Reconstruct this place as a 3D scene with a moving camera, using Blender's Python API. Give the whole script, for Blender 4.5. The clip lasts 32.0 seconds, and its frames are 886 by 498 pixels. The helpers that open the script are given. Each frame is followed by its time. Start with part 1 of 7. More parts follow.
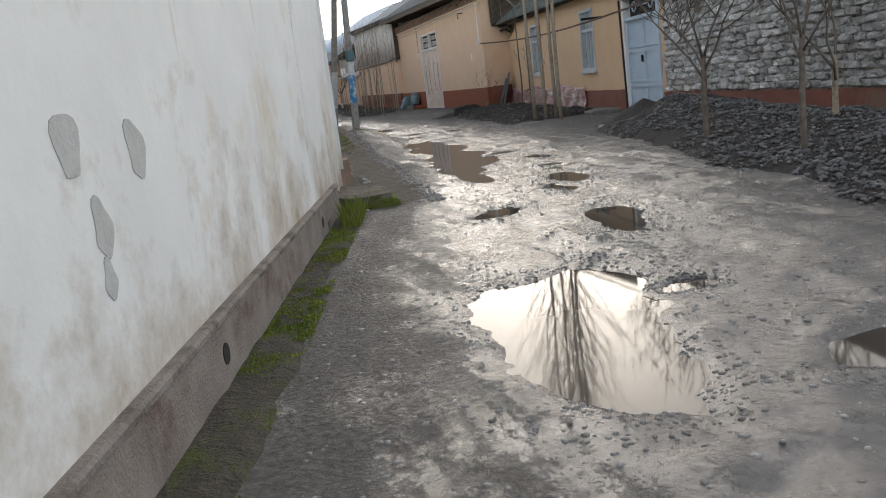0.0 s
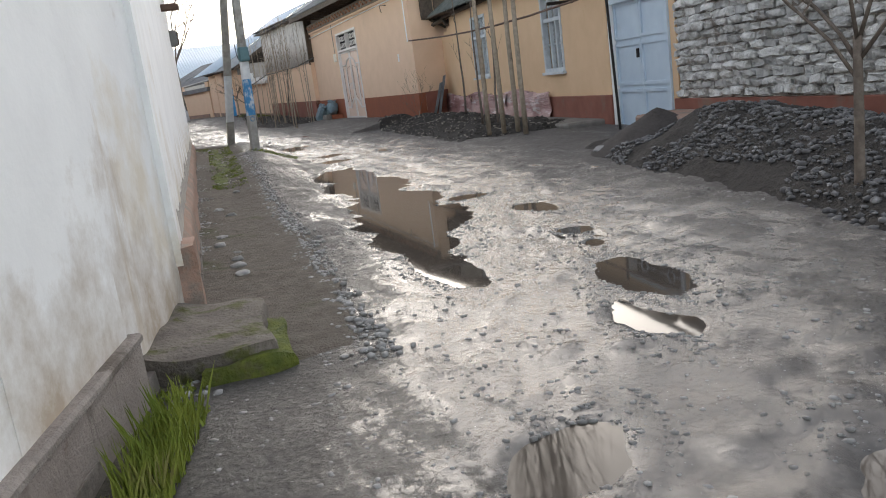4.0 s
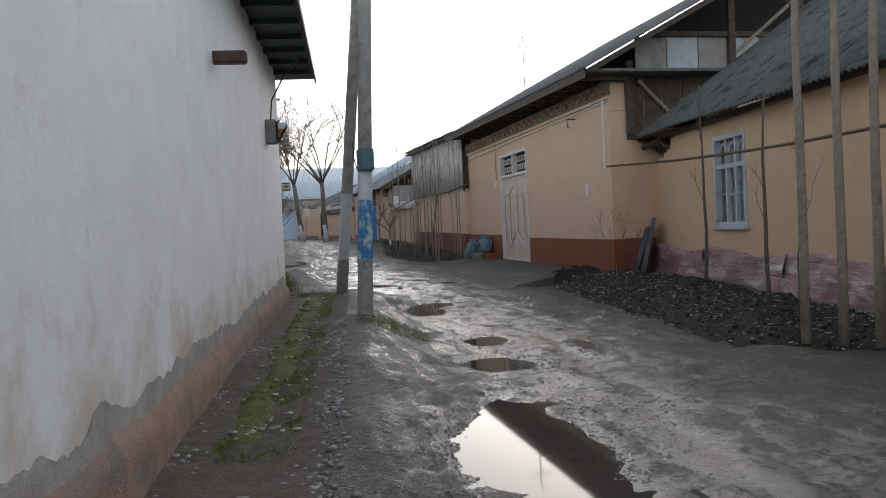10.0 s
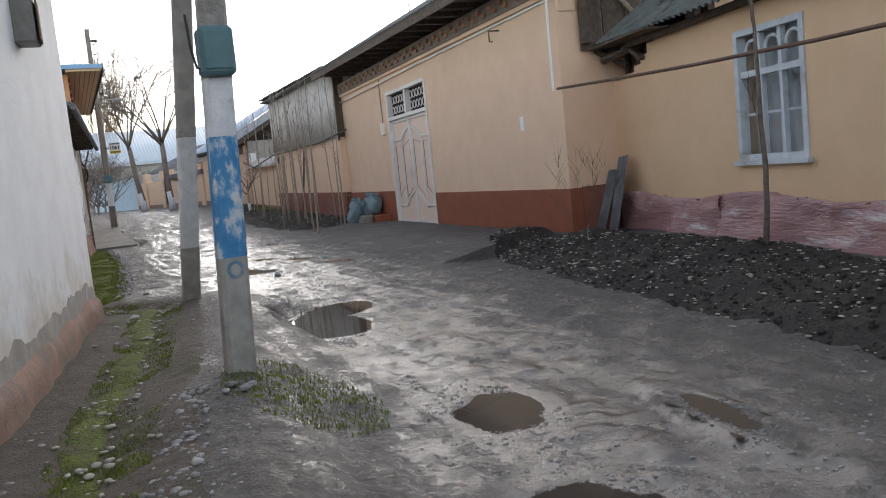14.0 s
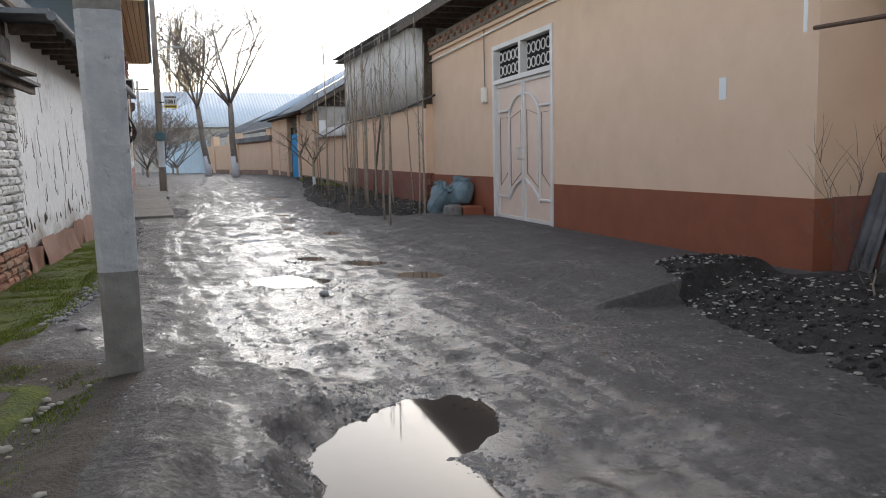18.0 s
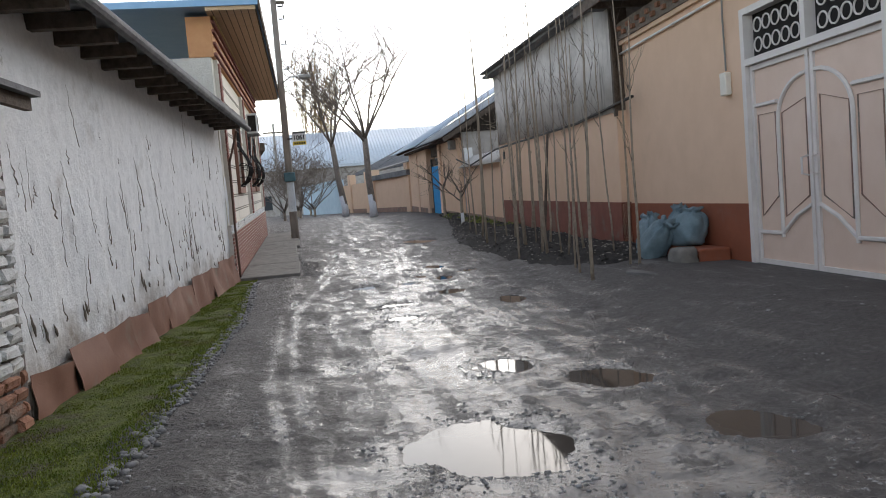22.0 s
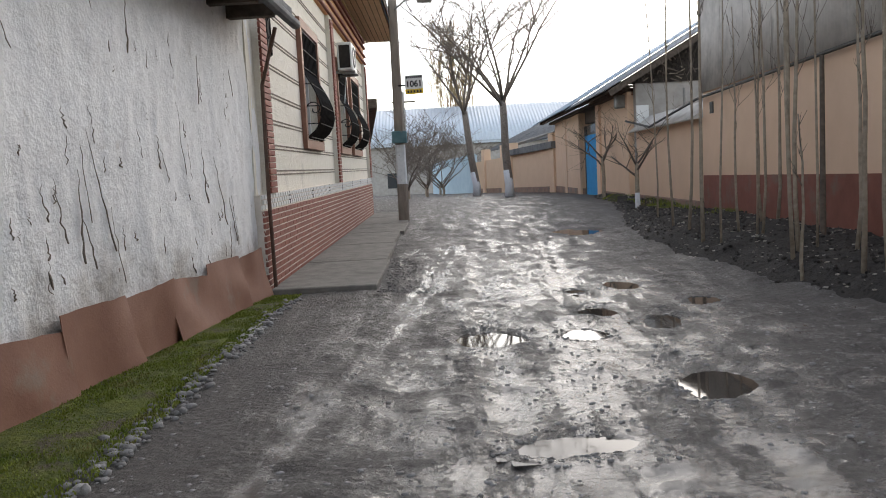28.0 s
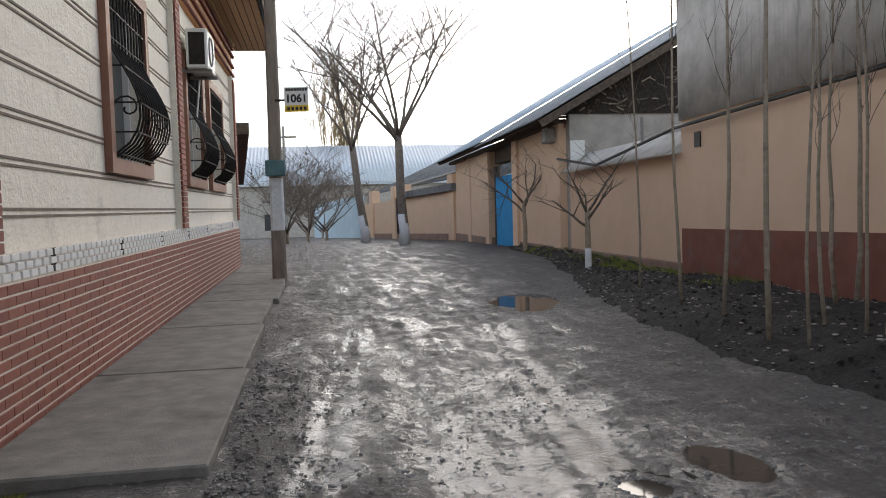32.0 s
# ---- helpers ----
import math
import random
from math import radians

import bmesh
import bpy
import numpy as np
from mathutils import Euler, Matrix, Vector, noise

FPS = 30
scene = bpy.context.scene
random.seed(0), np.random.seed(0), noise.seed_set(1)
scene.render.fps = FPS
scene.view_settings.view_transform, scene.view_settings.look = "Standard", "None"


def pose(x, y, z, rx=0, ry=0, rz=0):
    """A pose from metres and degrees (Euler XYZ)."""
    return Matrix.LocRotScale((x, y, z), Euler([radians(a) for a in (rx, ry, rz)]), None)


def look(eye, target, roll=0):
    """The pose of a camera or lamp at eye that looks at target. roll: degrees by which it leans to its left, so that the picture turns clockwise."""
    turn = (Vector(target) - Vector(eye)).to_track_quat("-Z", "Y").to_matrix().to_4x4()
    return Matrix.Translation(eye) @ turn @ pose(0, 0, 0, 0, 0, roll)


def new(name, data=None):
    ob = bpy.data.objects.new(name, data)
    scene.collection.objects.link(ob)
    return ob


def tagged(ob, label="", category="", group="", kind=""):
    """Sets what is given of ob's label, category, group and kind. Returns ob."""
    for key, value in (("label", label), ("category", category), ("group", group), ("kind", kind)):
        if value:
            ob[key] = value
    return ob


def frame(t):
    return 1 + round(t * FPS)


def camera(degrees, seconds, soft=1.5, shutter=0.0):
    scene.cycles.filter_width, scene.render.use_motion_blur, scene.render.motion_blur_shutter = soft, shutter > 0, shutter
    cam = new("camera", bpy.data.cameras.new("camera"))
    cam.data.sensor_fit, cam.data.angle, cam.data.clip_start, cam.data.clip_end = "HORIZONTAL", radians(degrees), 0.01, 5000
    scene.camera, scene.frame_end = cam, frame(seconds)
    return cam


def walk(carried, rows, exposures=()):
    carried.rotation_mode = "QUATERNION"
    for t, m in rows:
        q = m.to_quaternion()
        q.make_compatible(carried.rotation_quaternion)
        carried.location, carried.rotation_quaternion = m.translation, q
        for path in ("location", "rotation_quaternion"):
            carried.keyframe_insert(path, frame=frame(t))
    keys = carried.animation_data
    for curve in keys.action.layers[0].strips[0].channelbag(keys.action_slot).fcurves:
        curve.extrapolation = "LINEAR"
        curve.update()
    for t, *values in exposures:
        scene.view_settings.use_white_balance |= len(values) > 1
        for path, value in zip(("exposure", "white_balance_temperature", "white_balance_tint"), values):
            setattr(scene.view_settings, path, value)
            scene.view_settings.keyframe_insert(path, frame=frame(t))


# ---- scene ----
cam = camera(59.1, 32.0, soft=1.0)
PATH = [
    (0, (2.395, 0.86, 1.233), (3.034, 2.71, 0.824), -7.0),
    (0.5, (2.466, 1.396, 1.233), (3.099, 3.245, 0.81), -3.1),
    (1, (2.613, 1.923, 1.208), (3.318, 3.747, 0.785), -6.6),
    (1.5, (2.751, 2.5, 1.225), (3.432, 4.338, 0.828), -6.3),
    (2, (2.902, 3.018, 1.23), (3.611, 4.85, 0.856), -4.9),
    (2.5, (3.079, 3.556, 1.258), (3.79, 5.39, 0.894), -7.0),
    (4.5, (4.204, 5.917, 1.26), (5.061, 7.672, 0.833), -6.4),
    (5, (4.418, 6.507, 1.295), (5.231, 8.293, 0.911), -2.7),
    (5.5, (4.62, 6.996, 1.34), (5.456, 8.773, 0.964), -2.8),
    (6, (4.865, 7.554, 1.352), (5.697, 9.336, 0.989), -4.7),
    (6.5, (5.037, 8.059, 1.351), (5.857, 9.846, 0.984), -2.1),
    (7, (5.24, 8.607, 1.338), (5.992, 10.425, 0.98), -5.1),
    (7.5, (5.312, 9.192, 1.335), (5.957, 11.046, 0.953), -3.4),
    (8, (5.454, 9.784, 1.333), (5.922, 11.692, 0.962), -5.4),
    (8.5, (5.549, 10.353, 1.372), (5.686, 12.333, 1.13), -6.1),
    (9, (5.627, 10.893, 1.425), (5.787, 12.876, 1.22), -5.5),
    (9.5, (5.79, 11.425, 1.42), (6.086, 13.401, 1.334), -4.8),
    (10, (5.874, 12.034, 1.416), (6.416, 13.958, 1.354), -2.6),
    (10.5, (6.006, 12.592, 1.43), (6.61, 14.498, 1.412), -6.0),
    (11, (5.995, 13.221, 1.456), (6.563, 15.138, 1.477), -3.0),
    (11.5, (6.037, 13.715, 1.449), (6.473, 15.666, 1.398), -3.9),
    (12, (6.112, 14.378, 1.483), (6.603, 16.314, 1.39), -4.1),
    (12.5, (6.196, 14.93, 1.501), (6.938, 16.782, 1.371), -3.9),
    (13, (6.363, 15.522, 1.497), (7.16, 17.353, 1.393), -5.6),
    (13.5, (6.475, 16.141, 1.455), (7.32, 17.942, 1.25), -3.5),
    (14, (6.667, 16.78, 1.441), (7.531, 18.572, 1.239), -5.8),
    (14.5, (6.828, 17.333, 1.451), (7.679, 19.139, 1.332), -3.7),
    (16.5, (7.416, 19.311, 1.368), (8.219, 21.129, 1.146), -1.6),
    (17, (7.634, 19.982, 1.38), (8.403, 21.817, 1.18), -0.4),
    (17.5, (7.825, 20.629, 1.361), (8.582, 22.469, 1.154), -1.9),
    (18, (7.964, 21.198, 1.393), (8.67, 23.055, 1.163), -1.3),
    (18.5, (8.145, 21.734, 1.389), (8.75, 23.629, 1.187), -2.5),
    (19, (8.169, 22.341, 1.387), (8.59, 24.284, 1.172), -2.0),
    (19.5, (8.184, 22.877, 1.422), (8.619, 24.814, 1.182), -2.3),
    (20, (8.222, 23.509, 1.436), (8.529, 25.473, 1.214), -5.7),
    (20.5, (8.227, 24.129, 1.403), (8.562, 26.091, 1.207), -5.1),
    (21, (8.349, 24.785, 1.404), (8.692, 26.75, 1.251), -5.8),
    (21.5, (8.389, 25.402, 1.412), (8.752, 27.362, 1.247), -1.4),
    (22, (8.472, 25.886, 1.453), (8.853, 27.845, 1.315), -4.7),
    (22.5, (8.498, 26.499, 1.459), (8.817, 28.471, 1.352), -2.8),
    (23, (8.499, 27.086, 1.468), (8.827, 29.051, 1.288), -2.3),
    (23.5, (8.508, 27.706, 1.493), (8.836, 29.669, 1.295), -3.5),
    (24, (8.431, 28.288, 1.471), (8.747, 30.247, 1.218), -3.2),
    (24.5, (8.484, 28.863, 1.486), (8.802, 30.822, 1.238), -6.1),
    (25, (8.469, 29.453, 1.511), (8.87, 31.392, 1.234), -5.7),
    (25.5, (8.586, 29.968, 1.449), (9.093, 31.883, 1.174), -5.4),
    (27.5, (9.155, 32.258, 1.21), (9.602, 34.196, 1.005), -2.1),
    (28, (9.174, 32.854, 1.187), (9.215, 34.847, 1.029), -3.0),
    (28.5, (9.174, 33.407, 1.19), (9.132, 35.401, 1.037), -0.8),
    (29, (9.322, 33.931, 1.234), (9.509, 35.922, 1.21), -3.3),
    (29.5, (9.301, 34.541, 1.237), (9.499, 36.531, 1.176), -3.6),
    (30, (9.292, 35.085, 1.248), (9.591, 37.06, 1.149), -3.4),
    (30.5, (9.269, 35.655, 1.256), (9.563, 37.627, 1.095), -3.6),
    (31, (9.213, 36.234, 1.261), (9.537, 38.201, 1.106), -2.3),
    (31.5, (9.202, 36.793, 1.301), (9.54, 38.76, 1.177), -4.9),
    (32, (9.114, 37.375, 1.311), (9.464, 39.343, 1.25), -1.8),
]
walk(cam, [(t, look(eye, target, roll)) for t, eye, target, roll in PATH], [(0, 1.17, 6900, 10), (2, 1.55, 6650, 10), (4.5, 1.59, 6900, 11), (6, 1.34, 6810, 12), (9, 1.05, 6530, 11), (10, 0.8, 6530, 11), (11, 0.78, 6530, 11), (12, 0.86, 6600, 11), (13, 1.1, 6430, 11), (14, 1.45, 6610, 11), (17, 1.52, 6610, 11), (19, 1.42, 6560, 11), (20, 1.38, 6560, 11), (21, 1.05, 6560, 11), (22, 1.25, 6510, 11), (23, 1.15, 6510, 11), (24, 1.4, 6680, 11), (25, 1.45, 6680, 11), (28, 1.36, 6730, 11), (29, 1.45, 6880, 11), (30, 1.2, 6730, 11), (31, 1.42, 6730, 11), (32, 1.2, 6680, 11)])

# ---- world, sun ----
world = bpy.data.worlds.new("sky")
scene.world = world
world.use_nodes = True
_n = world.node_tree.nodes
_sky = _n.new("ShaderNodeTexSky")
_sky.sky_type = "NISHITA"
_sky.sun_disc = False
_sky.sun_elevation = radians(20.0)
_sky.sun_rotation = radians(28.0)
_sky.air_density, _sky.dust_density, _sky.ozone_density = 1.0, 0.6, 0.5
_bg = _n["Background"]
_bg.inputs["Strength"].default_value = 0.15
_hs = _n.new("ShaderNodeHueSaturation")
_hs.inputs["Saturation"].default_value = 0.5
world.node_tree.links.new(_sky.outputs["Color"], _hs.inputs["Color"])
world.node_tree.links.new(_hs.outputs["Color"], _bg.inputs["Color"])
_sun = bpy.data.lights.new("sun", "SUN")
_sun.energy, _sun.angle, _sun.color = 0.7, radians(62), (1.0, 0.93, 0.85)
_so = new("sun", _sun)
_so.matrix_world = look((0, 0, 30), (0 - 10 * math.sin(radians(28)), -10 * math.cos(radians(28)), 30 - 10 * math.tan(radians(20))))


# ---- materials ----
def surface(name, c1, c2, scale=6.0, rough=0.85, bump=0.3, fine=60.0, stain=None, stain_scale=0.7, stain_at=0.62,
            rough_var=0.1, metal=0.0, stretch=(1, 1, 1), vary=0.0, dist=0.02, spec=0.35, streak=None, streak_at=0.66, streak_scale=3.0, splash=None):
    """Two colours mixed by a medium noise, stains by a large noise, relief by a fine one."""
    m = bpy.data.materials.new(name)
    m.use_nodes = True
    t = m.node_tree
    N, L = t.nodes.new, t.links.new
    b = t.nodes["Principled BSDF"]
    geo = N("ShaderNodeNewGeometry")
    mp = N("ShaderNodeMapping")
    mp.inputs["Scale"].default_value = stretch
    L(geo.outputs["Position"], mp.inputs["Vector"])

    def nz(s, detail, r=0.6):
        x = N("ShaderNodeTexNoise")
        x.inputs["Scale"].default_value, x.inputs["Detail"].default_value, x.inputs["Roughness"].default_value = s, detail, r
        L(mp.outputs["Vector"], x.inputs["Vector"])
        return x

    def ramp(src, lo, hi):
        r = N("ShaderNodeMapRange")
        r.inputs["From Min"].default_value, r.inputs["From Max"].default_value = lo, hi
        L(src, r.inputs["Value"])
        return r.outputs["Result"]

    def mix(f, a, c):
        x = N("ShaderNodeMix")
        x.data_type = "RGBA"
        L(f, x.inputs[0])
        for v, i in ((a, 6), (c, 7)):
            if isinstance(v, tuple):
                x.inputs[i].default_value = (*v, 1)
            else:
                L(v, x.inputs[i])
        return x.outputs[2]

    n1 = nz(scale, 6)
    col = mix(ramp(n1.outputs["Fac"], 0.35, 0.65), c1, c2)
    n2 = nz(stain_scale, 8, 0.65)
    if stain:
        col = mix(ramp(n2.outputs["Fac"], stain_at, stain_at + 0.1), col, stain)
    if streak:
        ms = N("ShaderNodeMapping")
        ms.inputs["Scale"].default_value = (1, 1, 0.12)
        L(geo.outputs["Position"], ms.inputs["Vector"])
        ns = nz(streak_scale, 7, 0.7)
        L(ms.outputs["Vector"], ns.inputs["Vector"])
        col = mix(ramp(ns.outputs["Fac"], streak_at, streak_at + 0.12), col, streak)
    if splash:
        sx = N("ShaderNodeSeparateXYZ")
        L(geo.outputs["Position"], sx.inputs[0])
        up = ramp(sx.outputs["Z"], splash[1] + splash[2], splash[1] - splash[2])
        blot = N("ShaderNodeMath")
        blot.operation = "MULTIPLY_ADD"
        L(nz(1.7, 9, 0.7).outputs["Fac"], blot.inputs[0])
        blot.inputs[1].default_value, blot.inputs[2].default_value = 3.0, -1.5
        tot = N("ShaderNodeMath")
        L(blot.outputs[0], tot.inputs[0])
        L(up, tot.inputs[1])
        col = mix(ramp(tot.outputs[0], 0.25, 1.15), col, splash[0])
    if vary:
        oi = N("ShaderNodeObjectInfo")
        hv = N("ShaderNodeHueSaturation")
        mr = N("ShaderNodeMapRange")
        mr.inputs["To Min"].default_value, mr.inputs["To Max"].default_value = 1 - vary, 1 + vary
        L(oi.outputs["Random"], mr.inputs["Value"])
        L(mr.outputs["Result"], hv.inputs["Value"])
        L(col, hv.inputs["Color"])
        col = hv.outputs["Color"]
    L(col, b.inputs["Base Color"])
    nf = nz(fine, 4)
    rr = N("ShaderNodeMapRange")
    rr.inputs["To Min"].default_value, rr.inputs["To Max"].default_value = max(0.03, rough - rough_var), min(1, rough + rough_var)
    L(n1.outputs["Fac"], rr.inputs["Value"])
    L(rr.outputs["Result"], b.inputs["Roughness"])
    ad = N("ShaderNodeMath")
    ad.operation = "MULTIPLY_ADD"
    L(n1.outputs["Fac"], ad.inputs[0])
    ad.inputs[1].default_value = 1.5
    L(nf.outputs["Fac"], ad.inputs[2])
    bp = N("ShaderNodeBump")
    bp.inputs["Strength"].default_value, bp.inputs["Distance"].default_value = bump, dist
    L(ad.outputs[0], bp.inputs["Height"])
    L(bp.outputs["Normal"], b.inputs["Normal"])
    b.inputs["Metallic"].default_value = metal
    b.inputs["Specular IOR Level"].default_value = spec
    return m


def road_material():
    """Wet mud and gravel: the wet share of each spot comes from the mesh's own low-lying parts."""
    m = bpy.data.materials.new("wet_mud")
    m.use_nodes = True
    t = m.node_tree
    N, L = t.nodes.new, t.links.new
    b = t.nodes["Principled BSDF"]
    g = N("ShaderNodeNewGeometry")

    def noise_of(scale, detail, rough):
        x = N("ShaderNodeTexNoise")
        x.inputs["Scale"].default_value, x.inputs["Detail"].default_value, x.inputs["Roughness"].default_value = scale, detail, rough
        L(g.outputs["Position"], x.inputs["Vector"])
        return x.outputs["Fac"]

    def calc(op, a, c, d=None):
        x = N("ShaderNodeMath")
        x.operation = op
        for i, v in enumerate((a, c, d)):
            if v is None:
                continue
            if isinstance(v, (int, float)):
                x.inputs[i].default_value = v
            else:
                L(v, x.inputs[i])
        return x.outputs[0]

    def span(v, lo, hi, to0=0.0, to1=1.0):
        x = N("ShaderNodeMapRange")
        for k, q in (("From Min", lo), ("From Max", hi), ("To Min", to0), ("To Max", to1)):
            x.inputs[k].default_value = q
        L(v, x.inputs["Value"])
        return x.outputs["Result"]

    def mix(f, a, c):
        x = N("ShaderNodeMix")
        x.data_type = "RGBA"
        L(f, x.inputs[0])
        for v, i in ((a, 6), (c, 7)):
            if isinstance(v, tuple):
                x.inputs[i].default_value = (*v, 1)
            else:
                L(v, x.inputs[i])
        return x.outputs[2]

    at = N("ShaderNodeAttribute")
    at.attribute_name = "wet"
    big, mid, lump, grain = noise_of(0.55, 7, 0.6), noise_of(2.6, 9, 0.68), noise_of(17.0, 8, 0.75), noise_of(75.0, 5, 0.75)
    drawn = N("ShaderNodeMapping")
    drawn.inputs["Rotation"].default_value, drawn.inputs["Scale"].default_value = (0, 0, radians(6)), (1.0, 0.14, 1.0)
    L(g.outputs["Position"], drawn.inputs["Vector"])
    rut = N("ShaderNodeTexNoise")
    rut.inputs["Scale"].default_value, rut.inputs["Detail"].default_value, rut.inputs["Roughness"].default_value = 5.5, 6, 0.62
    L(drawn.outputs["Vector"], rut.inputs["Vector"])
    rut = rut.outputs["Fac"]
    peb = N("ShaderNodeTexVoronoi")
    peb.feature, peb.inputs["Scale"].default_value, peb.inputs["Randomness"].default_value = "SMOOTH_F1", 34.0, 1.0
    L(g.outputs["Position"], peb.inputs["Vector"])
    raw = calc("ADD", calc("ADD", at.outputs["Fac"], calc("MULTIPLY_ADD", mid, 1.8, -0.9)), calc("MULTIPLY_ADD", lump, 1.7, -0.85))
    raw = calc("ADD", raw, calc("MULTIPLY_ADD", rut, 1.9, -0.95))
    raw = calc("ADD", raw, calc("MULTIPLY_ADD", grain, 0.8, -0.4))
    film, damp = span(raw, 0.3, 0.76), span(raw, -0.5, 0.5)
    dry = mix(span(lump, 0.36, 0.64), (0.094, 0.085, 0.079), (0.158, 0.145, 0.136))
    dry = mix(span(big, 0.5, 0.66), dry, (0.098, 0.086, 0.077))
    dry = mix(span(grain, 0.58, 0.66), dry, (0.25, 0.238, 0.224))
    dry = mix(span(peb.outputs["Distance"], 0.3, 0.62), dry, (0.08, 0.075, 0.07))
    col = mix(calc("MULTIPLY", damp, 0.62), dry, (0.076, 0.068, 0.063))
    L(col, b.inputs["Base Color"])
    L(calc("ADD", span(film, 0.0, 1.0, 0.0, -0.42), span(damp, 0.0, 1.0, 0.85, 0.54)), b.inputs["Roughness"])
    b.inputs["Specular IOR Level"].default_value = 0.5
    h = calc("MULTIPLY_ADD", lump, 1.3, calc("MULTIPLY_ADD", grain, 0.5, calc("MULTIPLY_ADD", peb.outputs["Distance"], -0.7, calc("MULTIPLY_ADD", rut, 1.1, calc("MULTIPLY", mid, 0.8)))))
    bp = N("ShaderNodeBump")
    bp.inputs["Distance"].default_value = 0.075
    L(span(film, 0.0, 1.0, 0.72, 0.2), bp.inputs["Strength"])
    L(h, bp.inputs["Height"])
    L(bp.outputs["Normal"], b.inputs["Normal"])
    return m


def glass_like(name, tint, rough):
    m = bpy.data.materials.new(name)
    m.use_nodes = True
    b = m.node_tree.nodes["Principled BSDF"]
    b.inputs["Base Color"].default_value, b.inputs["Roughness"].default_value = (*tint, 1), rough
    return m


def clear_glass():
    m = bpy.data.materials.new("clear_pane")
    m.use_nodes = True
    b = m.node_tree.nodes["Principled BSDF"]
    b.inputs["Base Color"].default_value, b.inputs["Roughness"].default_value = (0.9, 0.93, 0.94, 1), 0.03
    b.inputs["Transmission Weight"].default_value, b.inputs["IOR"].default_value = 1.0, 1.45
    return m


M_PANE = clear_glass()
M_ROAD = road_material()
M_WATER = surface("muddy_water", (0.05, 0.043, 0.037), (0.068, 0.057, 0.048), 1.0, 0.035, 0.012, 5.0, rough_var=0.01, dist=0.01, spec=0.12)
M_SOIL = surface("dark_soil", (0.03, 0.027, 0.025), (0.06, 0.053, 0.048), 14, 0.9, 1.0, 45, (0.078, 0.068, 0.06), 2.0, 0.6, dist=0.04)
M_VERGE = surface("verge_earth", (0.075, 0.062, 0.05), (0.13, 0.11, 0.09), 10, 0.9, 0.8, 60, (0.05, 0.055, 0.02), 1.1, 0.58, dist=0.03)
M_SAND = surface("damp_sand", (0.05, 0.043, 0.04), (0.075, 0.065, 0.06), 20, 0.9, 0.6, 120, dist=0.02)
M_STONE = surface("river_pebble", (0.17, 0.166, 0.16), (0.33, 0.322, 0.315), 9, 0.7, 0.3, 90, (0.42, 0.41, 0.395), 3, 0.58, vary=0.3)
M_HEAPSTONE = surface("dark_river_stone", (0.07, 0.068, 0.07), (0.19, 0.186, 0.188), 7, 0.7, 0.3, 90, (0.36, 0.355, 0.355), 5, 0.58)
M_MOSS = surface("mossy_turf", (0.055, 0.075, 0.013), (0.125, 0.142, 0.024), 9, 0.9, 0.9, 50, (0.09, 0.074, 0.052), 2.6, 0.54, dist=0.03)
M_GRASS = surface("grass", (0.13, 0.18, 0.025), (0.24, 0.27, 0.045), 5, 0.75, 0.5, 50, (0.22, 0.18, 0.08), 2, 0.56, dist=0.03)
M_CONCRETE = surface("old_concrete", (0.15, 0.139, 0.125), (0.235, 0.22, 0.2), 5, 0.85, 0.4, 70, (0.105, 0.097, 0.086), 0.9, 0.55)
M_POLE = surface("pole_concrete", (0.29, 0.275, 0.255), (0.4, 0.385, 0.36), 7, 0.85, 0.45, 60, (0.22, 0.2, 0.18), 2.5, 0.56, dist=0.02)
M_POLE_WHITE = surface("whitewashed_pole", (0.6, 0.615, 0.635), (0.73, 0.74, 0.75), 9, 0.85, 0.55, 32, (0.3, 0.29, 0.28), 15, 0.63, dist=0.03)
M_POLE_BLUE = surface("worn_blue_paint", (0.055, 0.23, 0.47), (0.11, 0.32, 0.55), 9, 0.8, 0.8, 50, (0.58, 0.62, 0.66), 9.0, 0.485, stretch=(1, 1, 0.55))
M_RING = surface("thin_blue_paint", (0.1, 0.2, 0.32), (0.17, 0.27, 0.37), 12, 0.8, 0.5, 60, (0.32, 0.31, 0.29), 16, 0.5)
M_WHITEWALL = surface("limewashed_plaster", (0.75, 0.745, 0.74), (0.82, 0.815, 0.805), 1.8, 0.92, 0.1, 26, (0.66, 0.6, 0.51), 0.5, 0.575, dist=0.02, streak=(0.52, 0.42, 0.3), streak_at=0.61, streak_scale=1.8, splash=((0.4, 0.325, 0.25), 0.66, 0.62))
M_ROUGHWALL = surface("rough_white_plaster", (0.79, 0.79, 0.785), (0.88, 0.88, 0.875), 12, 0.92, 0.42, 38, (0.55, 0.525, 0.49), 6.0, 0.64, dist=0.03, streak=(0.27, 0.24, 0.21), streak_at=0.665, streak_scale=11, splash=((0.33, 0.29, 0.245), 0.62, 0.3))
M_CEMENT = surface("grey_cement_plinth", (0.17, 0.146, 0.13), (0.26, 0.228, 0.205), 4, 0.92, 0.6, 40, (0.115, 0.095, 0.08), 3.2, 0.53, dist=0.03)
M_DAMPFOOT = surface("damp_mossy_earth", (0.045, 0.042, 0.032), (0.085, 0.074, 0.056), 12, 0.92, 0.9, 50, (0.07, 0.085, 0.02), 3.5, 0.52, dist=0.03)
M_BLOCK = surface("mossy_cement", (0.1, 0.086, 0.074), (0.175, 0.152, 0.132), 5, 0.92, 0.7, 40, (0.075, 0.08, 0.025), 4.5, 0.53, dist=0.03)
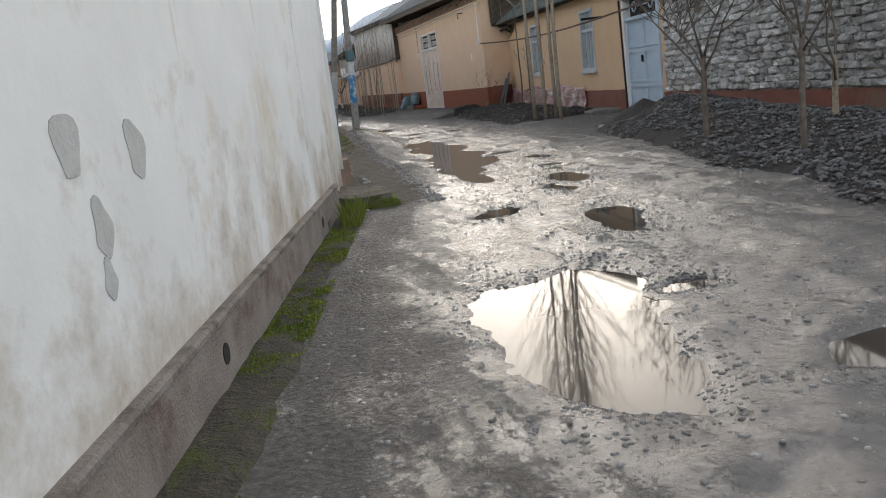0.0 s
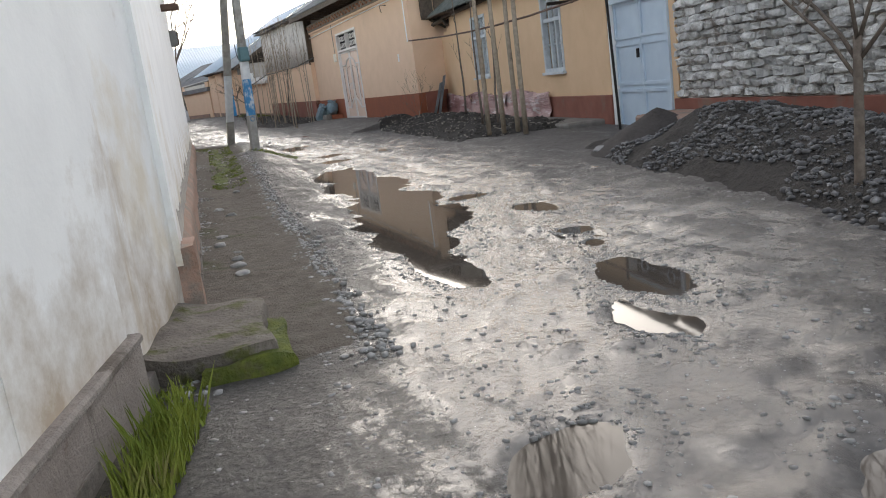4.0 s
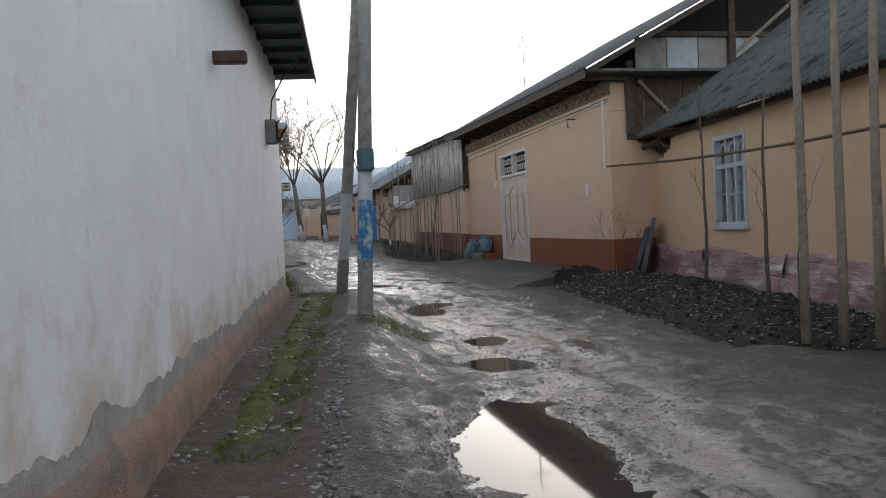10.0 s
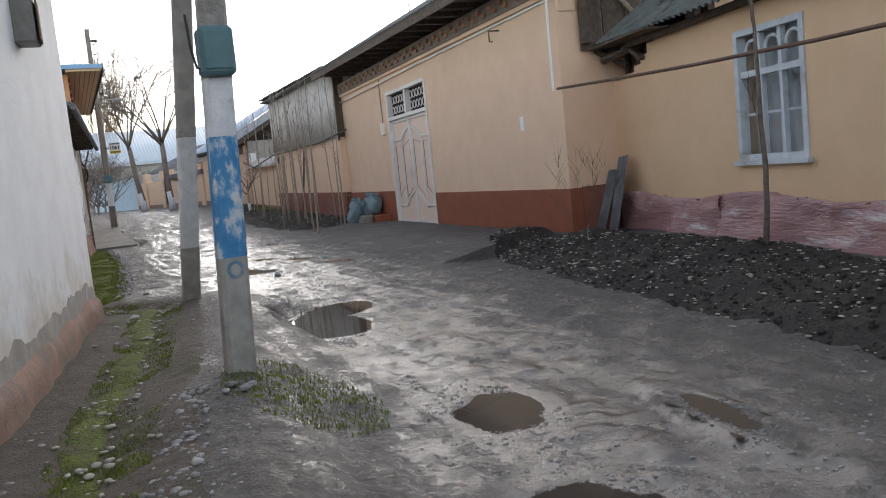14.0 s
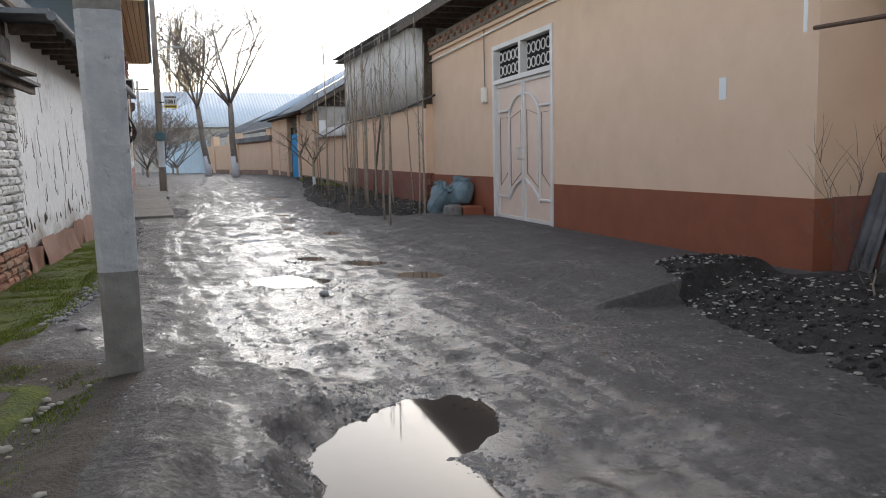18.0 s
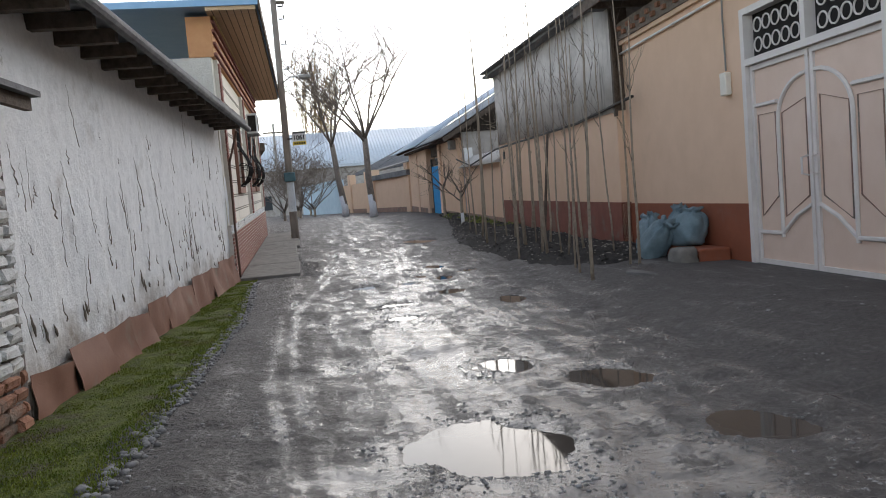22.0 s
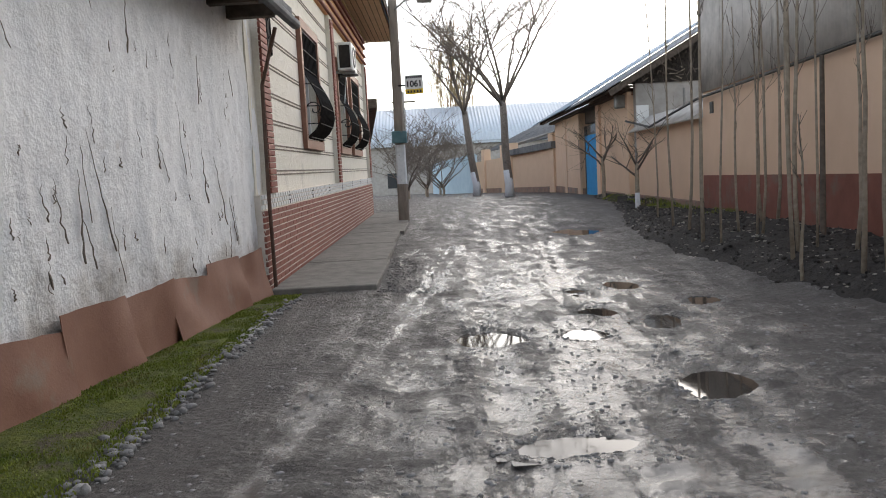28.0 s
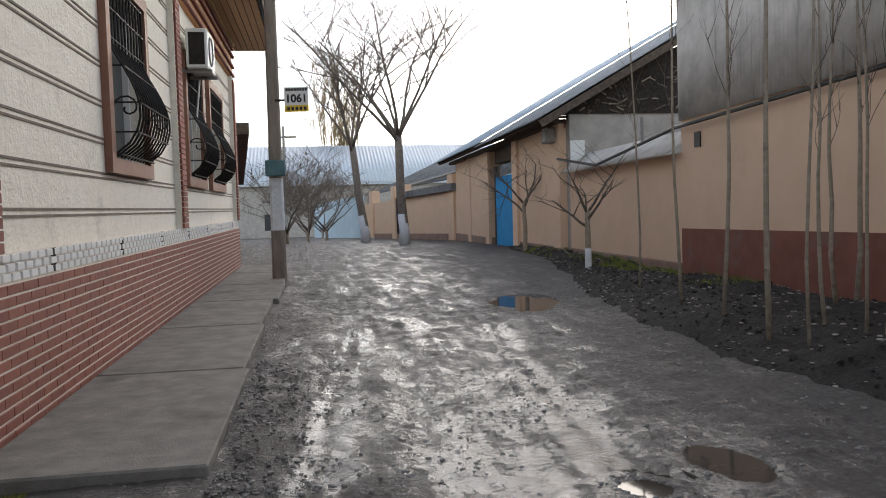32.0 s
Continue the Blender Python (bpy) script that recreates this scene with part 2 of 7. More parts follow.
M_EAVE = surface("dark_teal_tin", (0.035, 0.05, 0.055), (0.06, 0.08, 0.085), 4, 0.55, 0.2, 60, (0.09, 0.06, 0.045), 2.5, 0.57)
M_GREENSLATE = surface("mossed_asbestos", (0.1, 0.112, 0.105), (0.16, 0.172, 0.16), 6, 0.88, 0.6, 50, (0.05, 0.055, 0.045), 2.2, 0.53, dist=0.03)
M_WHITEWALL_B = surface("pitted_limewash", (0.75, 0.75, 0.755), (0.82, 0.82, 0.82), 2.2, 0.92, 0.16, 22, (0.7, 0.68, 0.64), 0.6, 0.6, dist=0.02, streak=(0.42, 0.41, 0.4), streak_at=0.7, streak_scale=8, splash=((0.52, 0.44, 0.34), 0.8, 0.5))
M_PLINTH = surface("damp_cement_plinth", (0.2, 0.165, 0.147), (0.29, 0.25, 0.225), 3, 0.9, 0.5, 60, (0.15, 0.1, 0.085), 2.2, 0.57, dist=0.03, streak=(0.12, 0.092, 0.078), streak_at=0.58, streak_scale=4)
M_REDPLINTH = surface("pinkish_red_plinth", (0.27, 0.165, 0.125), (0.36, 0.24, 0.19), 4.0, 0.92, 0.5, 50, (0.22, 0.18, 0.152), 3.0, 0.5, dist=0.03)
M_PEACH = surface("peach_plaster", (0.7, 0.49, 0.34), (0.745, 0.53, 0.375), 2, 0.85, 0.12, 60, (0.65, 0.46, 0.32), 0.5, 0.6, dist=0.01)
M_OCHRE = surface("ochre_plaster", (0.68, 0.465, 0.285), (0.73, 0.51, 0.325), 2, 0.85, 0.15, 60, (0.6, 0.4, 0.2), 0.6, 0.6, dist=0.01)
M_REDBAND = surface("red_brown_paint", (0.235, 0.072, 0.036), (0.285, 0.09, 0.046), 2.5, 0.75, 0.15, 60, (0.25, 0.11, 0.075), 0.8, 0.58, dist=0.01)
M_DARKRED = surface("dull_red_paint", (0.205, 0.074, 0.052), (0.26, 0.1, 0.072), 3, 0.8, 0.2, 60, (0.21, 0.125, 0.095), 1.6, 0.53, dist=0.01)
M_TIN = surface("red_brown_tin", (0.215, 0.1, 0.066), (0.275, 0.138, 0.094), 3, 0.6, 0.15, 60, (0.24, 0.17, 0.13), 1.3, 0.56)
M_SLATE = surface("asbestos_sheet", (0.13, 0.13, 0.135), (0.2, 0.2, 0.205), 5, 0.85, 0.4, 60, (0.09, 0.09, 0.095), 0.9, 0.55)
M_SHEETGREY = surface("weathered_grey_sheet", (0.5, 0.465, 0.43), (0.63, 0.59, 0.55), 4, 0.8, 0.2, 50, (0.42, 0.395, 0.365), 0.8, 0.55, streak=(0.28, 0.26, 0.235), streak_at=0.6, streak_scale=4)
M_METALROOF = surface("blue_grey_tin_roof", (0.32, 0.4, 0.5), (0.4, 0.48, 0.57), 3, 0.45, 0.1, 40, (0.3, 0.34, 0.4), 0.7, 0.6, metal=0.2)
M_SHEETROOF = surface("pale_grey_wavy_sheet", (0.25, 0.265, 0.285), (0.33, 0.345, 0.365), 4, 0.7, 0.3, 50, (0.19, 0.195, 0.205), 1.0, 0.55)
M_BLUEROOF = surface("blue_tin_roof", (0.2, 0.36, 0.55), (0.26, 0.42, 0.6), 3, 0.45, 0.1, 40, metal=0.2)
M_WOOD = surface("old_timber", (0.07, 0.052, 0.04), (0.13, 0.1, 0.078), 12, 0.85, 0.5, 60, (0.05, 0.04, 0.035), 1.5, 0.6)
# board colour brightened to carry the sunset glow under the eave
M_GLOWBOARD = surface("glow_lit_soffit_board", (0.6, 0.42, 0.24), (0.68, 0.49, 0.31), 8, 0.7, 0.2, 60)
M_BARK = surface("grey_bark", (0.29, 0.235, 0.18), (0.41, 0.34, 0.265), 16, 0.9, 0.8, 60, (0.19, 0.155, 0.12), 6, 0.6, dist=0.02)
M_DARKBARK = surface("dark_grey_bark", (0.15, 0.125, 0.105), (0.25, 0.21, 0.18), 14, 0.9, 0.9, 50, (0.1, 0.085, 0.07), 5, 0.58, dist=0.03)
M_TWIG = surface("dark_twig", (0.12, 0.095, 0.078), (0.19, 0.155, 0.13), 16, 0.9, 0.4, 60)
M_YTWIG = surface("yellowish_twig", (0.24, 0.17, 0.09), (0.33, 0.25, 0.14), 16, 0.9, 0.3, 60)
M_LIME = surface("lime_washed_bark", (0.6, 0.62, 0.66), (0.74, 0.75, 0.77), 14, 0.9, 0.6, 60, (0.4, 0.38, 0.35), 8, 0.62)
M_GATE = surface("cream_gate_paint", (0.71, 0.535, 0.425), (0.75, 0.575, 0.465), 3, 0.5, 0.08, 60, (0.63, 0.47, 0.37), 1, 0.62)
M_GATETRIM = surface("pale_cream_trim", (0.68, 0.63, 0.59), (0.74, 0.69, 0.65), 4, 0.5, 0.08, 60)
M_DOORBLUE = surface("pale_blue_door_paint", (0.46, 0.56, 0.66), (0.52, 0.62, 0.71), 3, 0.5, 0.1, 60, (0.4, 0.47, 0.53), 1, 0.62)
M_WINBLUE = surface("chalky_blue_window_paint", (0.5, 0.545, 0.58), (0.6, 0.63, 0.65), 9, 0.8, 0.3, 60, (0.4, 0.4, 0.39), 3, 0.58)
M_BRIGHTBLUE = surface("bright_blue_paint", (0.03, 0.27, 0.58), (0.045, 0.32, 0.64), 3, 0.8, 0.05, 60, spec=0.15)
M_IRON = surface("black_iron", (0.018, 0.015, 0.014), (0.035, 0.03, 0.027), 12, 0.5, 0.2, 60, metal=0.5)
M_RUST = surface("rusty_iron", (0.1, 0.06, 0.045), (0.15, 0.09, 0.065), 12, 0.75, 0.3, 60, metal=0.2)
M_CAST = surface("dull_grey_metal", (0.2, 0.195, 0.185), (0.27, 0.26, 0.25), 8, 0.6, 0.2, 60, (0.16, 0.12, 0.1), 3, 0.6, metal=0.3)
M_GLASS = glass_like("window_glass", (0.05, 0.06, 0.065), 0.08)
# near-black that paints the shade inside openings; the charred stubs use it too
M_DARK = surface("unlit_dark_and_char", (0.02, 0.018, 0.016), (0.03, 0.027, 0.025), 6, 0.9, 0.1)
M_WBRICK = surface("white_painted_brick", (0.62, 0.61, 0.58), (0.74, 0.73, 0.71), 12, 0.9, 0.7, 50, (0.42, 0.34, 0.24), 1.2, 0.6, vary=0.14)
M_RBRICK = surface("worn_red_brick", (0.31, 0.145, 0.09), (0.4, 0.21, 0.135), 14, 0.92, 0.8, 50, (0.28, 0.215, 0.165), 2, 0.56, vary=0.22)
M_ADOBE = surface("flaking_white_brick", (0.46, 0.447, 0.425), (0.71, 0.7, 0.68), 9, 0.95, 1.0, 30, (0.24, 0.2, 0.165), 2.2, 0.57, vary=0.3, dist=0.04)
M_ADOBEJOINT = surface("patchy_mud_joint", (0.25, 0.215, 0.18), (0.56, 0.54, 0.51), 6, 0.95, 0.9, 40, (0.17, 0.14, 0.115), 1.6, 0.56, dist=0.03)
M_MORTAR = surface("dark_mortar", (0.17, 0.14, 0.115), (0.25, 0.21, 0.17), 14, 0.95, 0.6, 60)
M_CLINKER = surface("red_clinker", (0.225, 0.078, 0.056), (0.285, 0.105, 0.076), 10, 0.7, 0.2, 60, vary=0.12)
M_PALEMORTAR = surface("pale_mortar", (0.64, 0.57, 0.5), (0.72, 0.65, 0.58), 14, 0.9, 0.3, 60)
M_CREAM = surface("cream_textured_plaster", (0.76, 0.71, 0.615), (0.82, 0.775, 0.685), 9, 0.9, 0.45, 30, (0.63, 0.59, 0.51), 1.4, 0.6, dist=0.03)
# brick orange with the low sun's warm glow mixed into the base colour
M_ORANGE = surface("glow_orange_frieze", (0.6, 0.3, 0.14), (0.66, 0.35, 0.17), 4, 0.8, 0.2, 50)
M_GREYPLASTER = surface("grey_plaster", (0.34, 0.315, 0.29), (0.44, 0.41, 0.38), 3, 0.9, 0.4, 50, (0.29, 0.265, 0.24), 0.8, 0.58)
M_PALEBLUEWALL = surface("pale_blue_wall", (0.42, 0.55, 0.65), (0.5, 0.62, 0.71), 2, 0.85, 0.15, 50)
M_PLASTIC = surface("clear_plastic_film", (0.33, 0.17, 0.165), (0.42, 0.255, 0.25), 1.5, 0.25, 0.5, 7, (0.6, 0.53, 0.52), 1.0, 0.55, rough_var=0.1, stretch=(1, 1, 5), dist=0.05)
M_SACK = surface("blue_green_sack", (0.13, 0.19, 0.22), (0.19, 0.265, 0.3), 6, 0.65, 0.5, 110, (0.26, 0.335, 0.365), 4, 0.58)
M_WHITE = surface("white_enamel", (0.75, 0.75, 0.74), (0.8, 0.8, 0.79), 4, 0.4, 0.05, 60)
M_YELLOW = surface("yellow_enamel", (0.75, 0.52, 0.05), (0.8, 0.57, 0.07), 4, 0.4, 0.05, 60)
M_BLACK = surface("black_enamel", (0.015, 0.015, 0.017), (0.022, 0.022, 0.025), 4, 0.4, 0.05, 60)
M_LEAF = surface("dry_leaf_litter", (0.3, 0.27, 0.22), (0.5, 0.47, 0.42), 20, 0.9, 0.1, 60)
M_ASHBOARD = surface("weathered_board", (0.3, 0.28, 0.25), (0.42, 0.4, 0.36), 6, 0.85, 0.3, 60, (0.5, 0.52, 0.52), 0.9, 0.6)
M_FOOT = surface("crumbling_grey_render", (0.3, 0.272, 0.245), (0.43, 0.395, 0.36), 5, 0.95, 0.4, 40, (0.3, 0.27, 0.245), 2.0, 0.56, dist=0.02)
M_MUDSLAB = surface("muddy_slab", (0.13, 0.124, 0.118), (0.19, 0.182, 0.172), 6, 0.85, 0.5, 60, (0.23, 0.22, 0.21), 2.5, 0.58)
M_YELLOWOOD = surface("yellow_trim_board", (0.6, 0.42, 0.16), (0.68, 0.49, 0.21), 5, 0.6, 0.1, 60)
M_PATCH = surface("pale_cement_patch", (0.45, 0.445, 0.44), (0.52, 0.515, 0.51), 12, 0.9, 0.3, 60)
M_SWITCH = surface("blue_green_enamel", (0.07, 0.15, 0.17), (0.11, 0.2, 0.22), 6, 0.6, 0.2, 60, (0.2, 0.15, 0.12), 4, 0.6)
M_OLDPOLE = surface("weathered_pole_wood", (0.2, 0.165, 0.135), (0.29, 0.245, 0.205), 9, 0.85, 0.5, 60, (0.14, 0.11, 0.09), 2.5, 0.58, stretch=(1, 1, 0.2))
M_CURTAIN = surface("pale_curtain", (0.5, 0.53, 0.55), (0.62, 0.64, 0.65), 9, 0.9, 0.3, 40, (0.4, 0.42, 0.44), 3, 0.6, stretch=(1, 1, 0.2))
M_FARTIN = surface("pale_far_tin", (0.5, 0.56, 0.63), (0.58, 0.63, 0.69), 3, 0.5, 0.1, 40, metal=0.1)
M_BRUSH = surface("stacked_brushwood", (0.035, 0.028, 0.024), (0.07, 0.057, 0.047), 16, 0.95, 1.0, 30, dist=0.06)


# ---- mesh helpers ----
def mesh_of(bm, name, mat, smooth=False):
    me = bpy.data.meshes.new(name)
    bm.normal_update()
    bm.to_mesh(me)
    bm.free()
    for mm in (mat if isinstance(mat, (list, tuple)) else [mat]):
        me.materials.append(mm)
    if smooth:
        for p in me.polygons:
            p.use_smooth = True
    return me


def part(name, bm, mat, parent, label="", smooth=False):
    ob = new(name, mesh_of(bm, name, mat, smooth))
    ob.parent = parent
    if label:
        tagged(ob, label)
    return ob


def thing(name, m, label, category, group="", kind=""):
    e = new(name)
    e.empty_display_size = 0.2
    e.matrix_world = m
    return tagged(e, label, category, group, kind)


def solo(name, bm, mat, label, category, group="", kind="", m=None, smooth=False):
    ob = new(name, mesh_of(bm, name, mat, smooth))
    if m is not None:
        ob.matrix_world = m
    return tagged(ob, label, category, group, kind)


def along(a, b, z=0.0, tilt=0.0):
    """A frame with x from a to b on the plan, z up, its origin at a."""
    ang = math.degrees(math.atan2(b[1] - a[1], b[0] - a[0]))
    return pose(a[0], a[1], z, 0, 0, ang) @ pose(0, 0, 0, 0, -tilt, 0)


def box(bm, x0, y0, z0, x1, y1, z1, bev=0.0, m=None):
    vs = [bm.verts.new(Vector((x, y, z)) if m is None else m @ Vector((x, y, z))) for x in (x0, x1) for y in (y0, y1) for z in (z0, z1)]
    fs = [bm.faces.new([vs[i] for i in q]) for q in ((0, 1, 3, 2), (4, 6, 7, 5), (0, 4, 5, 1), (2, 3, 7, 6), (0, 2, 6, 4), (1, 5, 7, 3))]
    if bev:
        es = list({e for f in fs for e in f.edges})
        bmesh.ops.bevel(bm, geom=es, offset=bev, segments=1, affect="EDGES")
    return bm


def B(*a, bev=0.0, m=None):
    return box(bmesh.new(), *a, bev=bev, m=m)


def tube(bm, pts, radii, seg=8, cap=True):
    """A tapered tube through the points."""
    rings = []
    n = len(pts)
    pts = [Vector(p) for p in pts]
    for i, p in enumerate(pts):
        d = (pts[min(i + 1, n - 1)] - pts[max(i - 1, 0)]).normalized()
        s = d.cross(Vector((0, 1, 0.001)) if abs(d.y) < 0.9 else Vector((1, 0, 0))).normalized()
        q = d.cross(s)
        r = radii[i] if isinstance(radii, (list, tuple)) else radii
        rings.append([bm.verts.new(p + r * (math.cos(a) * s + math.sin(a) * q)) for a in (2 * math.pi * k / seg for k in range(seg))])
    for r0, r1 in zip(rings, rings[1:]):
        for k in range(seg):
            bm.faces.new((r0[k], r0[(k + 1) % seg], r1[(k + 1) % seg], r1[k]))
    if cap and seg > 2:
        bm.faces.new(rings[0][::-1])
        bm.faces.new(rings[-1])
    return bm


def T(pts, radii, seg=8):
    return tube(bmesh.new(), pts, radii, seg)


def corrugated(L, H, pitch=0.13, amp=0.022, thick=0.008, nz=1, ragged=0.0, seed=1):
    """A corrugated sheet in the x-z plane, L along x and H up, waves along y."""
    bm = bmesh.new()
    rnd = random.Random(seed)
    nx = max(8, int(L / pitch * 6))
    grid = []
    for side in (0, thick):
        rows = []
        for j in range(nz + 1):
            row = []
            for i in range(nx + 1):
                x = L * i / nx
                z = H * j / nz
                if ragged and j == nz:
                    z += ragged * math.sin(x * 1.7 + seed)
                row.append(bm.verts.new((x, amp * math.sin(2 * math.pi * x / pitch) + side, z)))
            rows.append(row)
        grid.append(rows)
    for s, rows in enumerate(grid):
        for j in range(nz):
            for i in range(nx):
                q = (rows[j][i], rows[j][i + 1], rows[j + 1][i + 1], rows[j + 1][i])
                bm.faces.new(q if s == 0 else q[::-1])
    for i in range(nx):
        bm.faces.new((grid[0][0][i], grid[1][0][i], grid[1][0][i + 1], grid[0][0][i + 1]))
        bm.faces.new((grid[0][nz][i], grid[0][nz][i + 1], grid[1][nz][i + 1], grid[1][nz][i]))
    for i in (0, nx):
        for j in range(nz):
            bm.faces.new((grid[0][j][i], grid[0][j + 1][i], grid[1][j + 1][i], grid[1][j][i]))
    return bm


def pierced(L0, L1, z0, z1, y0, y1, holes):
    """A wall from L0 to L1 with rectangular holes (x0, x1, z0, z1) through it, as one connected mesh."""
    bm = bmesh.new()
    xs = sorted({L0, L1, *(v for h in holes for v in h[:2] if L0 < v < L1)})
    zs = sorted({z0, z1, *(v for h in holes for v in h[2:] if z0 < v < z1)})
    solid = {(i, k): not any(h[0] < (xs[i] + xs[i + 1]) / 2 < h[1] and h[2] < (zs[k] + zs[k + 1]) / 2 < h[3] for h in holes)
             for i in range(len(xs) - 1) for k in range(len(zs) - 1)}
    vs = {}

    def v(i, k, s):
        if (i, k, s) not in vs:
            vs[i, k, s] = bm.verts.new((xs[i], (y0, y1)[s], zs[k]))
        return vs[i, k, s]
    for (i, k), full in solid.items():
        if not full:
            continue
        bm.faces.new((v(i, k, 0), v(i + 1, k, 0), v(i + 1, k + 1, 0), v(i, k + 1, 0)))
        bm.faces.new((v(i, k, 1), v(i, k + 1, 1), v(i + 1, k + 1, 1), v(i + 1, k, 1)))
        for di, dk, a, b in ((-1, 0, (0, 0), (0, 1)), (1, 0, (1, 0), (1, 1)), (0, -1, (0, 0), (1, 0)), (0, 1, (0, 1), (1, 1))):
            if not solid.get((i + di, k + dk), False):
                bm.faces.new((v(i + a[0], k + a[1], 0), v(i + b[0], k + b[1], 0), v(i + b[0], k + b[1], 1), v(i + a[0], k + a[1], 1)))
    bmesh.ops.recalc_face_normals(bm, faces=bm.faces)
    return bm


# ---- noise on arrays ----
_rng = np.random.RandomState(7)
_lat = _rng.rand(256, 256)


def vnoise(x, y, s):
    x, y = x / s, y / s
    xi, yi = np.floor(x).astype(int), np.floor(y).astype(int)
    fx, fy = x - xi, y - yi
    fx, fy = fx * fx * (3 - 2 * fx), fy * fy * (3 - 2 * fy)
    g = lambda i, j: _lat[(xi + i) % 256, (yi + j) % 256]
    return (g(0, 0) * (1 - fx) + g(1, 0) * fx) * (1 - fy) + (g(0, 1) * (1 - fx) + g(1, 1) * fx) * fy - 0.5


def fbm(x, y, s, octaves=4):
    return sum(vnoise(x + 17.3 * k, y - 9.1 * k, s / 2 ** k) / 2 ** k for k in range(octaves))


# ---- the ground ----
LEFT_LINE = np.array([(-20, -5.8), (3.44, 2.23), (8.9, 4.11), (25.6, 6.9), (26.2, 6.15), (31.7, 6.62), (41.3, 7.35), (56, 7.62), (57, 5.0), (90, 4.0)])
RIGHT_LINE = np.array([(-20, 5.0), (14.2, 12.02), (26.9, 14.7), (26.95, 13.6), (35.5, 14.25), (48.4, 14.8), (65, 15.3), (85, 12.6), (100, 9.5)])
PUDDLES = [
    [(4.13, 4.08, 0.5, 0.82, -18), (4.5, 4.62, 0.4, 0.42, -20), (3.9, 3.4, 0.34, 0.42, -10)],
    [(4.9, 4.2, 0.16, 0.1, 0)],
    [(4.9, 2.95, 0.3, 0.2, -10)],
    [(5.16, 7.21, 0.17, 0.31, -65)],
    [(5.71, 6.12, 0.22, 0.55, -19)],
    [(6.29, 8.1, 0.2, 0.4, -22)],
    [(5.99, 9.75, 0.17, 0.5, -9), (6.24, 10.85, 0.32, 0.8, -8), (6.55, 11.9, 0.45, 0.8, -12), (6.75, 11.6, 0.4, 0.75, -20), (6.95, 12.9, 0.52, 1.25, -12), (7.35, 14.8, 0.52, 1.5, -12), (7.6, 16.4, 0.5, 1.2, -12)],
    [(7.55, 12.4, 0.2, 0.16, 0)],
    [(7.64, 11.17, 0.17, 0.27, 3)],
    [(7.22, 10.05, 0.12, 0.12, 0)],
    [(7.04, 9.58, 0.06, 0.12, -33)],
    [(6.7, 8.65, 0.2, 0.46, -13)],
    [(8.35, 19.06, 0.35, 0.4, 7)],
    [(8.75, 20.6, 0.25, 0.42, -15)],
    [(8.86, 24.2, 0.36, 0.85, -5), (9.2, 24.75, 0.34, 0.5, -20)],
    [(9.6, 19.77, 0.09, 0.37, -12)],
    [(9.46, 29.95, 0.42, 0.52, 8)],
    [(10.66, 31.1, 0.24, 0.36, 30)],
    [(10.9, 29.72, 0.27, 0.3, 15)],
    [(10.04, 31.87, 0.18, 0.25, 15)],
    [(9.62, 38.55, 0.23, 0.3, 10)],
    [(9.8, 36.12, 0.24, 0.13, 0)],
    [(10.69, 36.94, 0.18, 0.28, -17)],
    [(11.2, 35.55, 0.16, 0.36, -15)],
    [(9.72, 34.95, 0.18, 0.14, 0)],
    [(10.29, 38.5, 0.16, 0.22, -15)],
    [(10.57, 39.48, 0.17, 0.26, -6)],
    [(10.97, 38.86, 0.14, 0.32, -12)],
    [(11.64, 39.83, 0.14, 0.25, -14)],
    [(10.64, 40.8, 0.12, 0.15, 20)],
    [(11.2, 41.04, 0.16, 0.3, 8)],
    [(12.2, 48.2, 0.44, 1.25, -12)],
]
WATER = 0.044


def rise(y):
    return np.interp(y, [-20, 41, 44, 46.3, 49, 53, 62, 75], [0, 0, 0.06, 0.13, 0.15, 0.36, 0.52, 0.55])


def puddle_reach(x, y, ellipses):
    d = np.full_like(x, 9.0)
    for cx, cy, rx, ry, ang in ellipses:
        c, s = math.cos(radians(ang)), math.sin(radians(ang))
        u, v = (x - cx) * c + (y - cy) * s, -(x - cx) * s + (y - cy) * c
        d = np.minimum(d, np.sqrt((u / rx) ** 2 + (v / ry) ** 2))
    return d


def water_level(ellipses):
    x, y = np.array([e[0] for e in ellipses]), np.array([e[1] for e in ellipses])
    return WATER - 0.055 + 0.003 * (PUDDLES.index(ellipses) % 4) + float(base_height(x, y).min())


def base_height(x, y):
    h = rise(y) + 0.055
    xl = np.interp(y, LEFT_LINE[:, 0], LEFT_LINE[:, 1])
    xr = np.interp(y, RIGHT_LINE[:, 0], RIGHT_LINE[:, 1])
    near = (x > -8) & (x < 22) & (y > -10) & (y < 90)
    lift_l = np.interp(y, [0, 9, 14, 20, 25.3, 27, 29, 31, 36, 44], [0.0, 0.0, 0.08, 0.31, 0.31, 0.22, 0.12, 0.08, 0.05, 0.05])
    h = h + lift_l * np.interp(x - xl, [0, 0.6, 1.0, 1.3, 1.6, 2.0, 2.5], [0.65, 0.6, 0.9, 1.0, 0.68, 0.22, 0.0]) * near
    lift_r = np.interp(y, [0, 14, 18, 23, 40, 46, 60], [0.05, 0.06, 0.12, 0.22, 0.2, 0.22, 0.08])
    return h + lift_r * np.clip((x - xr + 2.2) / 1.2, 0, 1) * near


